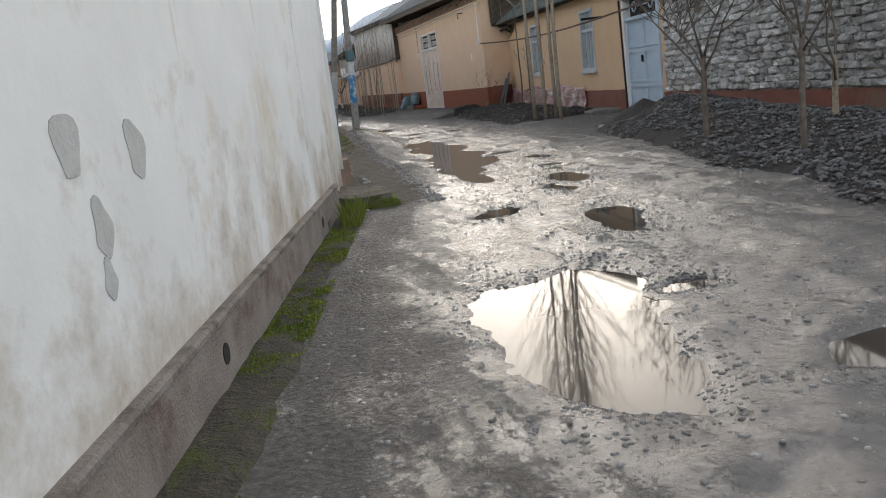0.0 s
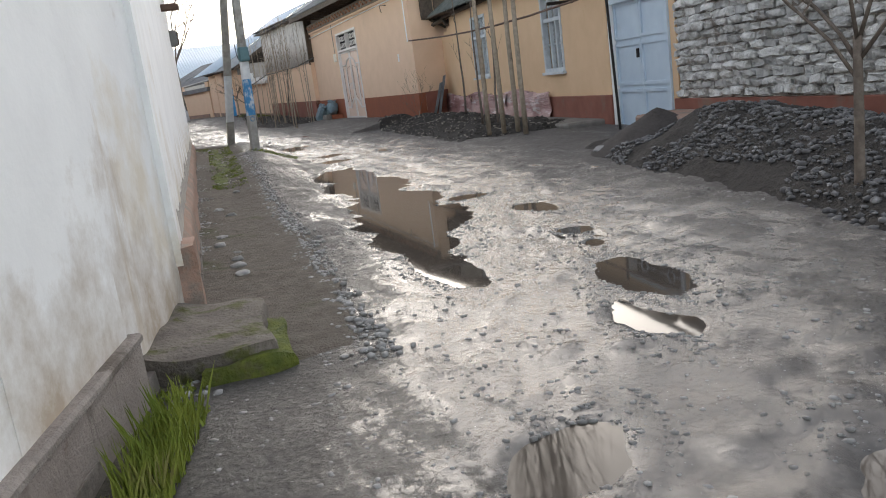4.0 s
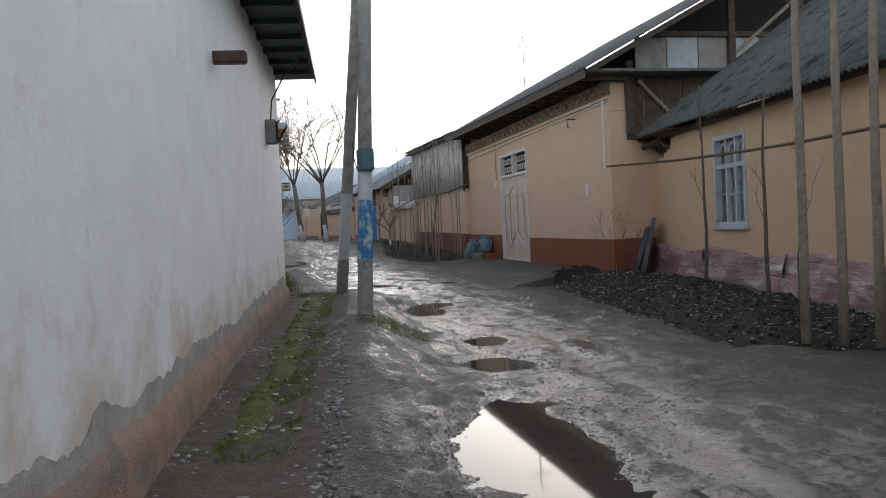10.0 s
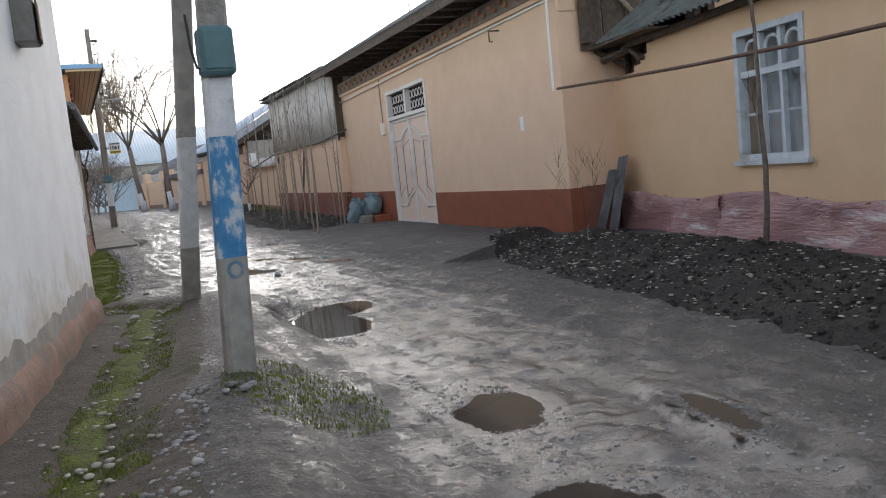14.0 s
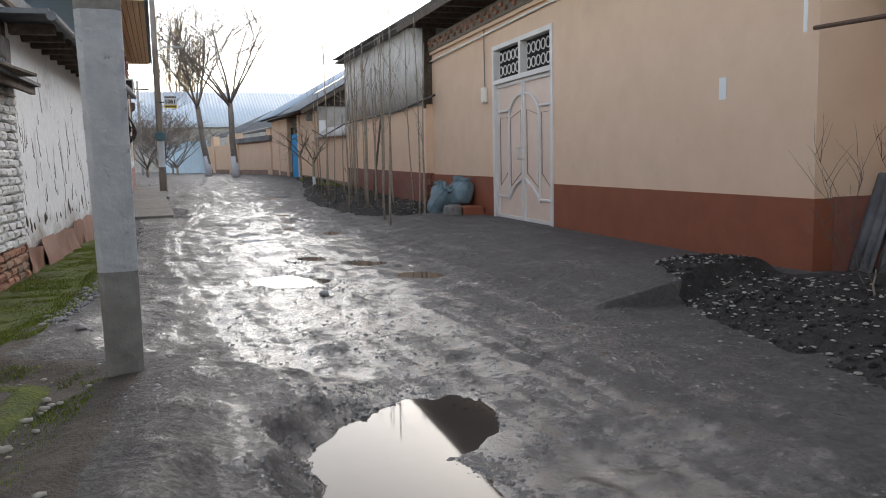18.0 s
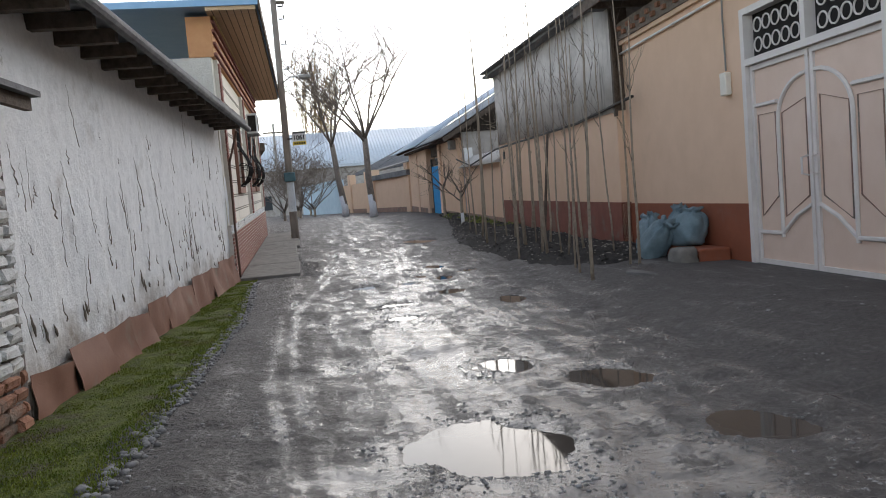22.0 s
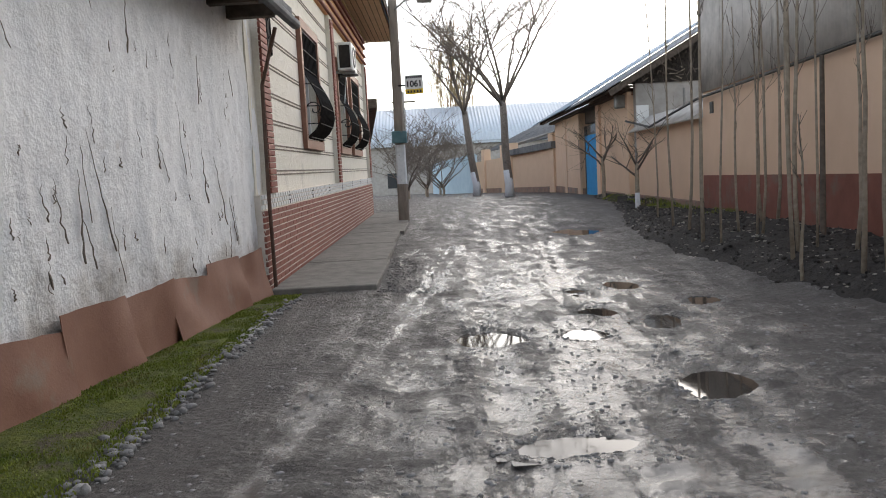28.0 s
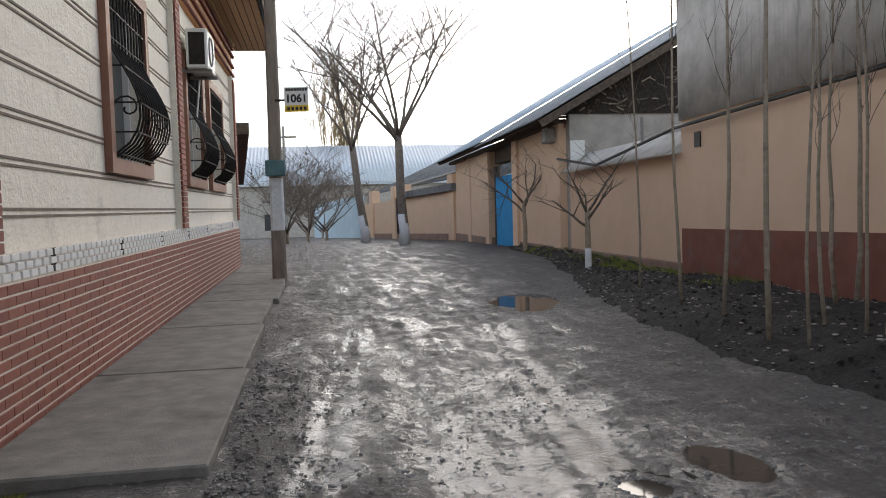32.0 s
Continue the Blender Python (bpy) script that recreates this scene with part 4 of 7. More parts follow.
for k in range(n):
    u0 = L4 * k / n
    w, h, out = L4 / n + 0.05, 0.635 + 0.016 * k + 0.025 * ((k * 5) % 3 - 1), 0.04 + 0.1 * ((k * 7) % 4) / 3
    bm = bmesh.new()
    g = [[bm.verts.new((u0 + w * i / 8 + 0.05 * ((k * 5) % 3 - 1) * (1 - c / 8), -0.012 - 0.012 * (i / 8) - (out + 0.12 * (i / 8) ** 2 * ((k * 5) % 4) / 3) * (1 - c / 8) ** 1.4 - 0.035 * noise.noise(Vector((u0 + i * 0.3, c * 0.3, k))),
                        -0.2 + h * c / 8 + 0.03 * ((k * 7) % 3 - 1) * (i / 8 - 0.5) * 2 + 0.006 * noise.noise(Vector((i * 0.9, k, 0))))) for c in range(9)] for i in range(9)]
    fs = [bm.faces.new((g[i][c], g[i + 1][c], g[i + 1][c + 1], g[i][c + 1])) for i in range(8) for c in range(8)]
    bm.normal_update()
    bmesh.ops.solidify(bm, geom=fs, thickness=0.004)
    for e in bm.edges:
        e.smooth = e.calc_face_angle(0.0) < 0.7
    part("skirting_panel", bm, M_TIN, rh, "", True)
rf = part("roof", B(-0.4, -0.5, 3.12, L4 + 0.2, 3.5, 3.18), M_SLATE, rh, "dark sheet roof with a rolled edge")
part("rolled_edge", T([(-0.4, -0.52, 3.1), (L4 * 0.5, -0.52, 3.06), (L4 + 0.25, -0.52, 3.02)], 0.055, 10), M_SLATE, rf)
for k in range(16):
    part("rafter", B(0.2 + 0.6 * k, -0.45, 2.98, 0.3 + 0.6 * k, 0.5, 3.1), M_WOOD, rf)
part("loft_sheets", B(2.0, 1.2, 3.2, L4 + 0.1, 1.3, 4.7), M_SLATE, rf)
part("loft_beam", T([(2.5, 0.9, 4.1), (L4 + 0.2, 0.9, 4.1)], 0.07, 8), M_WOOD, rf)

# ---- brick house ----
F5 = along((7.36, 41.5), (7.62, 55.8), 0.0, 1.45)
L5 = 14.3
bh = thing("house", F5, "cream plastered house with red brick plinth, pilasters and iron window grilles", "house")
WINS = ((3.45, 4.95), (7.75, 9.3), (10.25, 12.0))
holes = [(a, b, 1.93, 3.6) for a, b in WINS]
part("wall", pierced(0, L5, 1.18, 4.4, 0.02, 0.42, holes), M_CREAM, bh, "cream wall in thick textured plaster with dark grooves")
part("plinth", B(-0.02, -0.06, -0.6, L5, 0.4, 1.03), M_PALEMORTAR, bh)
part("plinth_top", B(-0.02, -0.03, 1.03, L5, 0.4, 1.2), M_PALEMORTAR, bh)
part("end_wall", B(0, 0.42, -0.3, 0.3, 6, 4.4), M_CREAM, bh)
part("far_wall", B(L5 - 0.3, 0.42, -0.3, L5, 6, 4.4), M_CREAM, bh)
part("frieze", B(-0.02, -0.04, 4.4, L5 + 0.02, 0.42, 5.15), M_ORANGE, bh, "orange frieze under the eave with low-sun glow in its colour")
rf5 = part("roof", B(-0.5, -0.95, 5.23, L5 + 0.75, 6.5, 5.35), M_BLUEROOF, bh, "blue tin roof with boarded soffit")
part("soffit", B(-0.45, -0.9, 5.16, L5 + 0.7, 0.0, 5.23), M_GLOWBOARD, rf5)
part("fascia", B(-0.5, -0.98, 5.14, L5 + 0.75, -0.95, 5.36), M_WOOD, rf5)
for u in (0.32, 6.7, L5 - 0.4):
    part("pilaster", B(u, -0.06, 1.2, u + 0.4, 0.02, 4.4), M_CREAM, bh)

# ---- white brick wall and ochre house on the other side ----
FA = along((12.02, 14.2), (14.0, 23.65))
LA = 13.0
oh = thing("house", FA, "low ochre house with dull red plinth and grey asbestos roof", "house")
part("wall", pierced(1.95, LA, -0.3, 3.0, -0.45, 0.0, [(3.8, 4.78, 1.12, 2.62), (8.42, 9.6, 1.18, 2.68), (11.4, 11.6, 2.92, 3.0), (11.6, 11.8, 2.78, 3.0), (11.8, 12.0, 2.66, 3.0), (12.0, 12.35, 2.57, 3.0), (12.35, 12.98, 2.5, 3.0)]), M_OCHRE, oh, "ochre plaster wall")
part("plinth", B(1.9, -0.3, -0.3, LA - 0.4, 0.05, 0.64, bev=0.01), M_DARKRED, oh, "dull red painted plinth")
lattice_window(oh, 3.8, 4.78, 1.12, 2.62, 0.0, 1)
lattice_window(oh, 8.42, 9.6, 1.18, 2.68, 0.0, 1)
part("lintel_wall", B(-0.2, -0.45, 2.62, 1.95, 0.0, 3.0), M_OCHRE, oh)
part("back_wall", B(-8, -6.2, -0.3, LA, -6.0, 3.0), M_OCHRE, oh)
dr = thing("door_1", FA, "pale blue double steel door with an arched iron transom", "door", kind="structure")
part("frame", B(0.0, -0.25, -0.1, 0.08, 0.03, 2.6), M_DOORBLUE, dr)
part("frame", B(1.77, -0.25, -0.1, 1.86, 0.03, 2.6), M_WHITE, dr)
part("frame", B(0.08, -0.2, 2.08, 1.77, 0.02, 2.15), M_DOORBLUE, dr)
part("frame", B(0.08, -0.2, 2.55, 1.77, 0.02, 2.62), M_DOORBLUE, dr)
for x0, x1 in ((0.09, 0.92), (0.93, 1.76)):
    lf = part("leaf", B(x0, -0.1, 0.1, x1, -0.06, 2.08), M_DOORBLUE, dr)
    for z0, z1 in ((0.1, 0.72), (0.78, 1.45), (1.51, 2.08)):
        t = bmesh.new()
        for a in ((x0, z0, x0 + 0.05, z1), (x1 - 0.05, z0, x1, z1), (x0 + 0.05, z1 - 0.05, x1 - 0.05, z1), (x0 + 0.05, z0, x1 - 0.05, z0 + 0.05)):
            box(t, a[0], -0.06, a[1], a[2], -0.035, a[3])
        part("panel_frame", t, M_DOORBLUE, lf)
part("handle", B(0.97, -0.04, 1.2, 1.0, 0.01, 1.34, bev=0.006), M_IRON, dr)
# near-black back that paints the unlit depth behind the transom irons
part("transom_shade_back", B(0.08, -0.16, 2.15, 1.77, -0.13, 2.55), M_DARK, dr)
for u in (0.5, 1.35):
    ring = bmesh.new()
    tube(ring, [(u + 0.1 * math.cos(q), -0.05, 2.35 + 0.1 * math.sin(q)) for q in (2 * math.pi * i / 14 for i in range(15))], 0.013, 6)
    part("iron_ring", ring, M_DOORBLUE, dr)
    for sgn in (-1, 1):
        part("iron_bar", T([(u + sgn * 0.1, -0.05, 2.35), (u + sgn * 0.38, -0.05, 2.35)], 0.011, 6), M_DOORBLUE, dr)

wb = thing("brick_wall", FA, "rough flaking white brick wall above a dull red plaster band", "wall")
part("core", B(-9.0, -0.4, -0.3, -0.15, -0.04, 2.9), M_ADOBEJOINT, wb)
part("band", B(-9.0, -0.3, -0.3, -0.02, 0.0, 0.56, bev=0.01), M_DARKRED, wb, "dull red plaster band")
part("jamb", B(-0.15, -0.42, -0.3, 0.0, -0.01, 2.6), M_OCHRE, wb)
part("capping", B(-9.0, -0.5, 2.9, 0.0, 0.1, 2.96), M_SLATE, wb)

rfa = part("roof", corrugated(12.2, 4.6, nz=2), M_GREENSLATE, oh, "dark greenish wavy asbestos roof", True)
rfa.matrix_local = pose(0.2, 0.42, 2.83, 0, -1.0, 0) @ pose(0, 0, 0, 55)
part("eave_purlin", B(0.2, 0.05, 2.92, 12.0, 0.14, 3.0), M_WOOD, oh)

# ---- the large peach house ----
FB = along((13.69, 26.67), (14.34, 35.5))
LB = 8.86
ph = thing("house", FB, "tall peach plastered house with red-brown band and brick cornice", "house")
part("wall", pierced(0, LB + 3.7, -0.3, 3.85, -0.45, 0.0, [(5.62, 8.33, -0.3, 3.46)]), M_PEACH, ph, "smooth peach plaster wall")
part("side_wall", B(0.0, -7, -0.3, 0.4, -0.45, 3.85), M_PEACH, ph)
part("band", B(-0.02, -0.2, -0.3, 5.6, 0.014, 0.95), M_REDBAND, ph, "red-brown painted band")
part("band", B(8.35, -0.2, -0.3, LB + 3.7, 0.014, 1.02), M_REDBAND, ph, "red-brown painted band")
part("side_band", B(-0.016, -3.0, -0.3, 0.1, -0.21, 0.96), M_DARKRED, ph, "dull red painted band")
part("cornice", B(-0.04, -0.4, 3.85, LB + 3.8, 0.06, 3.92), M_PEACH, ph)
part("brick_cornice", B(-0.02, -0.4, 3.92, LB + 3.8, 0.09, 4.22), M_MORTAR, ph, "brown brick cornice")
rfb = part("roof", B(-0.6, -7, 4.3, LB + 4.0, 0.75, 4.36), M_SLATE, ph, "wide roof overhang on dark rafters")
rfb.matrix_local = pose(0, 0, 0, 0, -1.0, 0)
for k in range(18):
    part("rafter", B(-0.2 + 0.72 * k, -0.4, 4.2, -0.1 + 0.72 * k, 0.7, 4.3), M_WOOD, rfb)
part("fascia", B(-0.6, 0.75, 4.18, LB + 4.0, 0.78, 4.38), M_WOOD, rfb)
gt = thing("gate_1", FB, "cream double steel gate with pale trim and iron transom", "gate", kind="structure")
gate_leaf(gt, 5.72, 6.96, 0.26, 2.74, -0.06, 1, True)
gate_leaf(gt, 6.99, 8.23, 0.26, 2.74, -0.06, 1, False)
for a in ((5.62, 0.2, 5.71, 3.46), (8.24, 0.2, 8.33, 3.46), (5.71, 3.38, 8.24, 3.46), (5.71, 2.75, 8.24, 2.83), (6.93, 2.83, 7.02, 3.38)):
    part("frame", B(a[0], -0.14, a[1], a[2], 0.025, a[3]), M_GATETRIM, gt)
# the gate's transom gets the same shade-coloured back
part("transom_shade_back", B(5.71, -0.13, 2.83, 8.24, -0.11, 3.38), M_DARK, gt)

# shed with grey sheets
FS = along((14.43, 39.2), (14.82, 48.5), 0.0, 0.6)
LS = 9.3
sd = thing("shed", FS, "long shed with peach wall and weathered grey sheet cladding above", "shed")
part("wall", B(0, -0.4, -0.3, LS, 0.0, 2.7), M_PEACH, sd)
part("band", B(0, -0.2, -0.3, LS + 0.01, 0.014, 1.05), M_DARKRED, sd, "dull red painted band")
for k in range(8):
    p = part("cladding_sheet", corrugated(LS / 8 + 0.02, 2.0, 0.09, 0.008, 0.004), M_SHEETGREY, sd, "", True)
    p.matrix_local = pose(LS / 8 * k, 0.02 + 0.006 * (k % 2), 2.68)
part("stud_wall", B(0, -0.3, 2.7, LS, -0.02, 4.6), M_WOOD, sd)
part("roof", B(-0.2, -6, 4.68, LS + 0.3, 0.3, 4.74), M_SLATE, sd)

# ---- tan wall, blue door, gable house ----
FC = along((14.82, 48.5), (15.2, 62.2), 0.0, 1.0)
tw = thing("house", FC, "tan plastered house with bright blue door and sloping roofs", "house")
part("low_wall", B(0, -0.35, -0.3, 5.5, 0, 2.3), M_PEACH, tw)
part("low_band", B(0, -0.3, -0.3, 5.48, 0.03, 0.62, bev=0.02), M_REDPLINTH, tw)
cp = part("wall_coping", corrugated(5.4, 0.7, 0.12, 0.02), M_SHEETGREY, tw, "short corrugated coping", True)
cp.matrix_local = pose(0.05, 0.22, 2.28) @ pose(0, 0, 0, 55)
part("pier", B(5.76, -0.5, -0.3, 10.3, 0.08, 3.4), M_PEACH, tw)
part("pier_band", B(5.74, -0.4, -0.3, 10.32, 0.1, 0.62), M_REDPLINTH, tw)
part("door", B(10.72, -0.1, 0.28, 13.3, -0.04, 2.55), M_BRIGHTBLUE, tw, "bright blue steel door")
part("door_lintel", B(10.4, -0.6, 3.0, 13.6, -0.1, 3.4), M_WOOD, tw)
part("pier", B(13.6, -0.5, -0.3, 20.0, 0.12, 3.45), M_PEACH, tw)
part("porch_ceiling", B(5.76, -3.0, 3.4, 20.5, 0.3, 3.5), M_WOOD, tw)
g5 = along((15.3, 68.5), (12.6, 86.0), 0.5)
fw = thing("garden_wall", g5, "tan plastered garden wall with piers", "wall")
part("wall", B(0, -0.3, -0.6, 17.5, 0, 2.2), M_PEACH, fw)
g6 = along((12.6, 86.0), (10.0, 104.0), 0.5)
solo("far_wall", B(0, -0.3, -0.6, 18, 0, 2.8), M_PALEBLUEWALL, "pale blue plastered wall far along the street", "wall", m=g6)
far = thing("far_house", along((-6, 112), (30, 112), 0.4), "far house with a wide pale tin roof", "house")
part("wall", B(0, 0, -0.6, 36, 8, 5.0), M_GREYPLASTER, far)
part("roof", B(-0.5, -0.6, 5.0, 36.5, 0.4, 5.3), M_FARTIN, far)

# ---- concrete pavement ----
pv = new("pavement")
tagged(pv, "cracked concrete slab pavement beside the brick house", "pavement", kind="structure")
pv.matrix_world = along((7.39, 41.35), (7.66, 56.5), 0.05, 1.45)
for k in range(6):
    part("slab", B(2.42 * k + 0.01, -1.22 + 0.04 * (k % 3), 0.02, 2.42 * k + 2.4, -0.06, 0.12, bev=0.012), M_CONCRETE, pv)


# ---- soil beds ----
def bed(name, ys, front, back, top, label):
    yy = np.array(ys)

    def hf(x, y):
        f, b = np.interp(y, yy, front), np.interp(y, yy, back)
        e = np.clip(np.minimum((x - f) / 0.35, (b + 0.2 - x) / 0.3), 0, 1) * np.clip(np.minimum((y - yy[0]) / 0.6, (yy[-1] - y) / 0.6), 0, 1)
        return ground_height(x, y, False) - 0.12 + (0.12 + top) * e ** 0.6 + 0.1 * fbm(x, y, 0.35, 4) * e
    x0, x1 = min(front) - 0.2, max(back) + 0.25
    ob = sheet_mesh(name, np.arange(x0, x1, 0.08), np.arange(yy[0] - 0.2, yy[-1] + 0.2, 0.08), hf, M_SOIL)
    return tagged(ob, label, "soil bed", kind="structure"), hf


_, hbed1 = bed("soil_bed_1", [16.6, 17.4, 18.8, 20.4, 23.7, 24.9, 26.6, 28.2], [11.9, 11.3, 10.75, 10.95, 11.5, 11.75, 12.2, 12.75], [12.2, 12.4, 12.55, 12.8, 13.4, 13.6, 13.5, 13.2], 0.1, "dark turned soil bed strewn with pale litter")
_, hbed2 = bed("soil_bed_2", [36.4, 38, 40.7, 45.7, 49.7, 54.3, 60.0], [13.0, 12.6, 12.5, 12.6, 13.3, 14.1, 14.9], [14.2, 14.3, 14.45, 14.6, 14.8, 14.9, 15.1], 0.1, "dark soil bed planted with a row of saplings")


def heap_height(x, y):
    b = 12.02 + 0.2095 * (y - 14.2)
    f = np.interp(y, [0, 3, 5.7, 9.5, 12, 14.2], [5.2, 6.0, 7.2, 8.5, 9.3, 10.4])
    e = np.clip((x - f) / (b - f), 0, 1.2)
    body = np.interp(e, [0, 0.25, 0.5, 0.75, 1.0], [0, 0.5, 1.0, 0.85, 0.5])
    end = np.clip((14.3 - y) / 2.2, 0, 1) * np.interp(y, [-2, 6, 9, 11.5, 14], [0.35, 0.4, 0.62, 0.8, 0.6])
    return ground_height(x, y, False) - 0.1 + body * end * (0.6 + 0.2 * fbm(x, y, 1.5, 2)) + 0.1 * np.clip(e * 8, 0, 1) + 0.07 * fbm(x, y, 0.3, 3)


heap = sheet_mesh("spoil_heap", np.arange(4.6, 12.3, 0.09), np.arange(-2.0, 14.4, 0.09), heap_height, M_SOIL)
tagged(heap, "long heap of dark earth and gravel against the brick wall", "gravel heap")


# ---- poles ----
def pole_tri(x, y, lean_x, lean_y, h, w, label):
    z0 = gz(x, y) - 0.1
    p = thing("utility_pole", pose(x, y, z0), label, "utility pole", "poles along the street")

    def seg(za, zb, grow=0.0):
        bm = bmesh.new()
        ra, rb = w / 2 * (1 - 0.04 * za) + grow, w / 2 * (1 - 0.04 * zb) + grow
        box(bm, -1, -1, 0, 1, 1, 1)
        bmesh.ops.bevel(bm, geom=[e for e in bm.edges if abs(e.verts[0].co.z - e.verts[1].co.z) > 0.5], offset=0.3, segments=1, affect="EDGES")
        for v in bm.verts:
            z = za if v.co.z < 0.5 else zb
            r = ra if v.co.z < 0.5 else rb
            v.co = Vector((v.co.x * r + lean_x * z, v.co.y * r + lean_y * z, z))
        return bm
    return p, seg


pa, seg = pole_tri(7.53, 21.6, 0.045, 0.0, 8, 0.175, "concrete pole with worn blue and white paint")
part("foot", seg(0, 0.78), M_POLE, pa)
part("blue_paint", seg(0.78, 1.5), M_POLE_BLUE, pa, "worn blue and white paint")
part("white_paint", seg(1.5, 1.84), M_POLE_WHITE, pa)
part("shaft", seg(1.84, 8.2), M_POLE, pa)
bm = T([(0.036 + 0.042 * math.cos(q), 0.0, 0.705 + 0.046 * math.sin(q)) for q in (2 * math.pi * i / 20 for i in range(21))], 0.011, 6)
for v in bm.verts:
    v.co.y = -0.0853 + 0.1 * v.co.y
part("painted_ring", bm, M_RING, pa, "blue painted ring")
bx = part("switch_box", B(-0.02, -0.16, 1.85, 0.18, -0.0, 2.13, bev=0.02), M_SWITCH, pa, "small blue-green switch box")
part("cover", B(0.0, -0.172, 1.88, 0.16, -0.16, 2.1, bev=0.006), M_SWITCH, bx)
part("cable", T([(0.0, -0.1, 1.88), (-0.04, -0.1, 1.9), (-0.06, -0.1, 2.0), (-0.07, -0.1, 2.2)], 0.008, 6), M_BLACK, pa)
pb, seg = pole_tri(7.82, 25.6, 0.012, -0.58, 8, 0.18, "leaning concrete strut pole whitewashed over a bare foot")
part("foot", seg(0, 0.7), M_POLE, pb)
part("white_paint", seg(0.7, 1.78), M_POLE_WHITE, pb)
part("shaft", seg(1.78, 6.9), M_POLE, pb)
pc, seg = pole_tri(8.66, 52.0, 0.0, 0.0, 8, 0.26, "tall pole with a street lamp, sign and whitewashed foot")
part("foot", seg(0, 1.0), M_OLDPOLE, pc)
part("white_paint", seg(1.0, 1.95), M_POLE_WHITE, pc)
part("shaft", seg(1.95, 8.2), M_OLDPOLE, pc)


# ---- trees ----
def limb(bm, p, d, length, r, rnd, depth, up=0.3, kids=4, spread=0.6, seg=5, shrink=0.62, curl=0.25, least=0.004):
    """A limb with its side branches, as joined tapered tubes."""
    pts, rad = [p.copy()], [r]
    n = 5 if depth else 4
    q, dd = p.copy(), d.normalized()
    for i in range(n):
        dd = (dd + Vector((rnd.uniform(-curl, curl), rnd.uniform(-curl, curl), rnd.uniform(-curl, curl) * 0.5 + up * 0.15))).normalized()
        q = q + dd * (length / n)
        pts.append(q.copy())
        rad.append(r * (1 - 0.72 * (i + 1) / n))
    tube(bm, pts, rad, seg if r > 0.02 else 4 if r > 0.008 else 3)
    if depth:
        for k in range(kids):
            f = rnd.uniform(0.3, 1.0)
            i = min(int(f * n), n - 1)
            base = pts[i].lerp(pts[i + 1], f * n - i)
            ax = Vector((rnd.uniform(-1, 1), rnd.uniform(-1, 1), rnd.uniform(-0.2, 0.5)))
            nd = (pts[i + 1] - pts[i]).normalized() * (1 - spread) + ax.normalized() * spread + Vector((0, 0, up))
            limb(bm, base, nd, length * shrink * rnd.uniform(0.7, 1.15), max(least, rad[i] * 0.6), rnd, depth - 1, up, kids, spread, seg, shrink, curl, least)


def bare_tree(x, y, trunk_h, trunk_r, crown, seed, label, lime=0.0, lean=(0, 0), limbs=5, depth=3, kids=4, up=0.35, spread=0.55, twig=None, z=None, group="bare street trees", outward=0.6, least=0.004, bark=None, shrink=0.62, curl=0.25, thick=0.55):
    rnd = random.Random(seed)
    z0 = (gz(x, y) if z is None else z) - 0.06
    t = thing("tree", pose(x, y, z0), label, "tree", group)
    top = Vector((lean[0] * trunk_h, lean[1] * trunk_h, trunk_h))
    bm = bmesh.new()
    pts = [Vector((0, 0, 0)), Vector((0, 0, 0.15 * trunk_h)), top * 0.5 + Vector((rnd.uniform(-0.04, 0.04), rnd.uniform(-0.04, 0.04), 0)), top * 0.8, top]
    tube(bm, pts, [trunk_r * 1.35, trunk_r * 1.08, trunk_r, trunk_r * 0.92, trunk_r * 0.85], 10)
    part("trunk", bm, bark or M_BARK, t, "", True)
    if lime:
        bm = bmesh.new()
        tube(bm, [Vector((0, 0, 0.03)), Vector((0, 0, 0.15 * trunk_h)), pts[2] * (lime / (0.5 * trunk_h)) if lime < 0.5 * trunk_h else pts[2]], [trunk_r * 1.36 + 0.004, trunk_r * 1.1 + 0.004, trunk_r * 1.04 + 0.004], 10)
        part("limewash", bm, M_LIME, t, "white limewashed foot", True)
    bm = bmesh.new()
    for k in range(limbs):
        a = 2 * math.pi * (k + rnd.uniform(-0.3, 0.3)) / limbs
        d = Vector((math.cos(a) * outward, math.sin(a) * outward, 1.0 if k else 1.6))
        limb(bm, top - Vector((0, 0, 0.05 + 0.12 * (k % 3))), d, crown * rnd.uniform(0.75, 1.1), trunk_r * thick, rnd, depth, up, kids, spread, 5, shrink, curl, least)
    part("crown", bm, twig or M_TWIG, t, "bare winter branches", True)
    return t


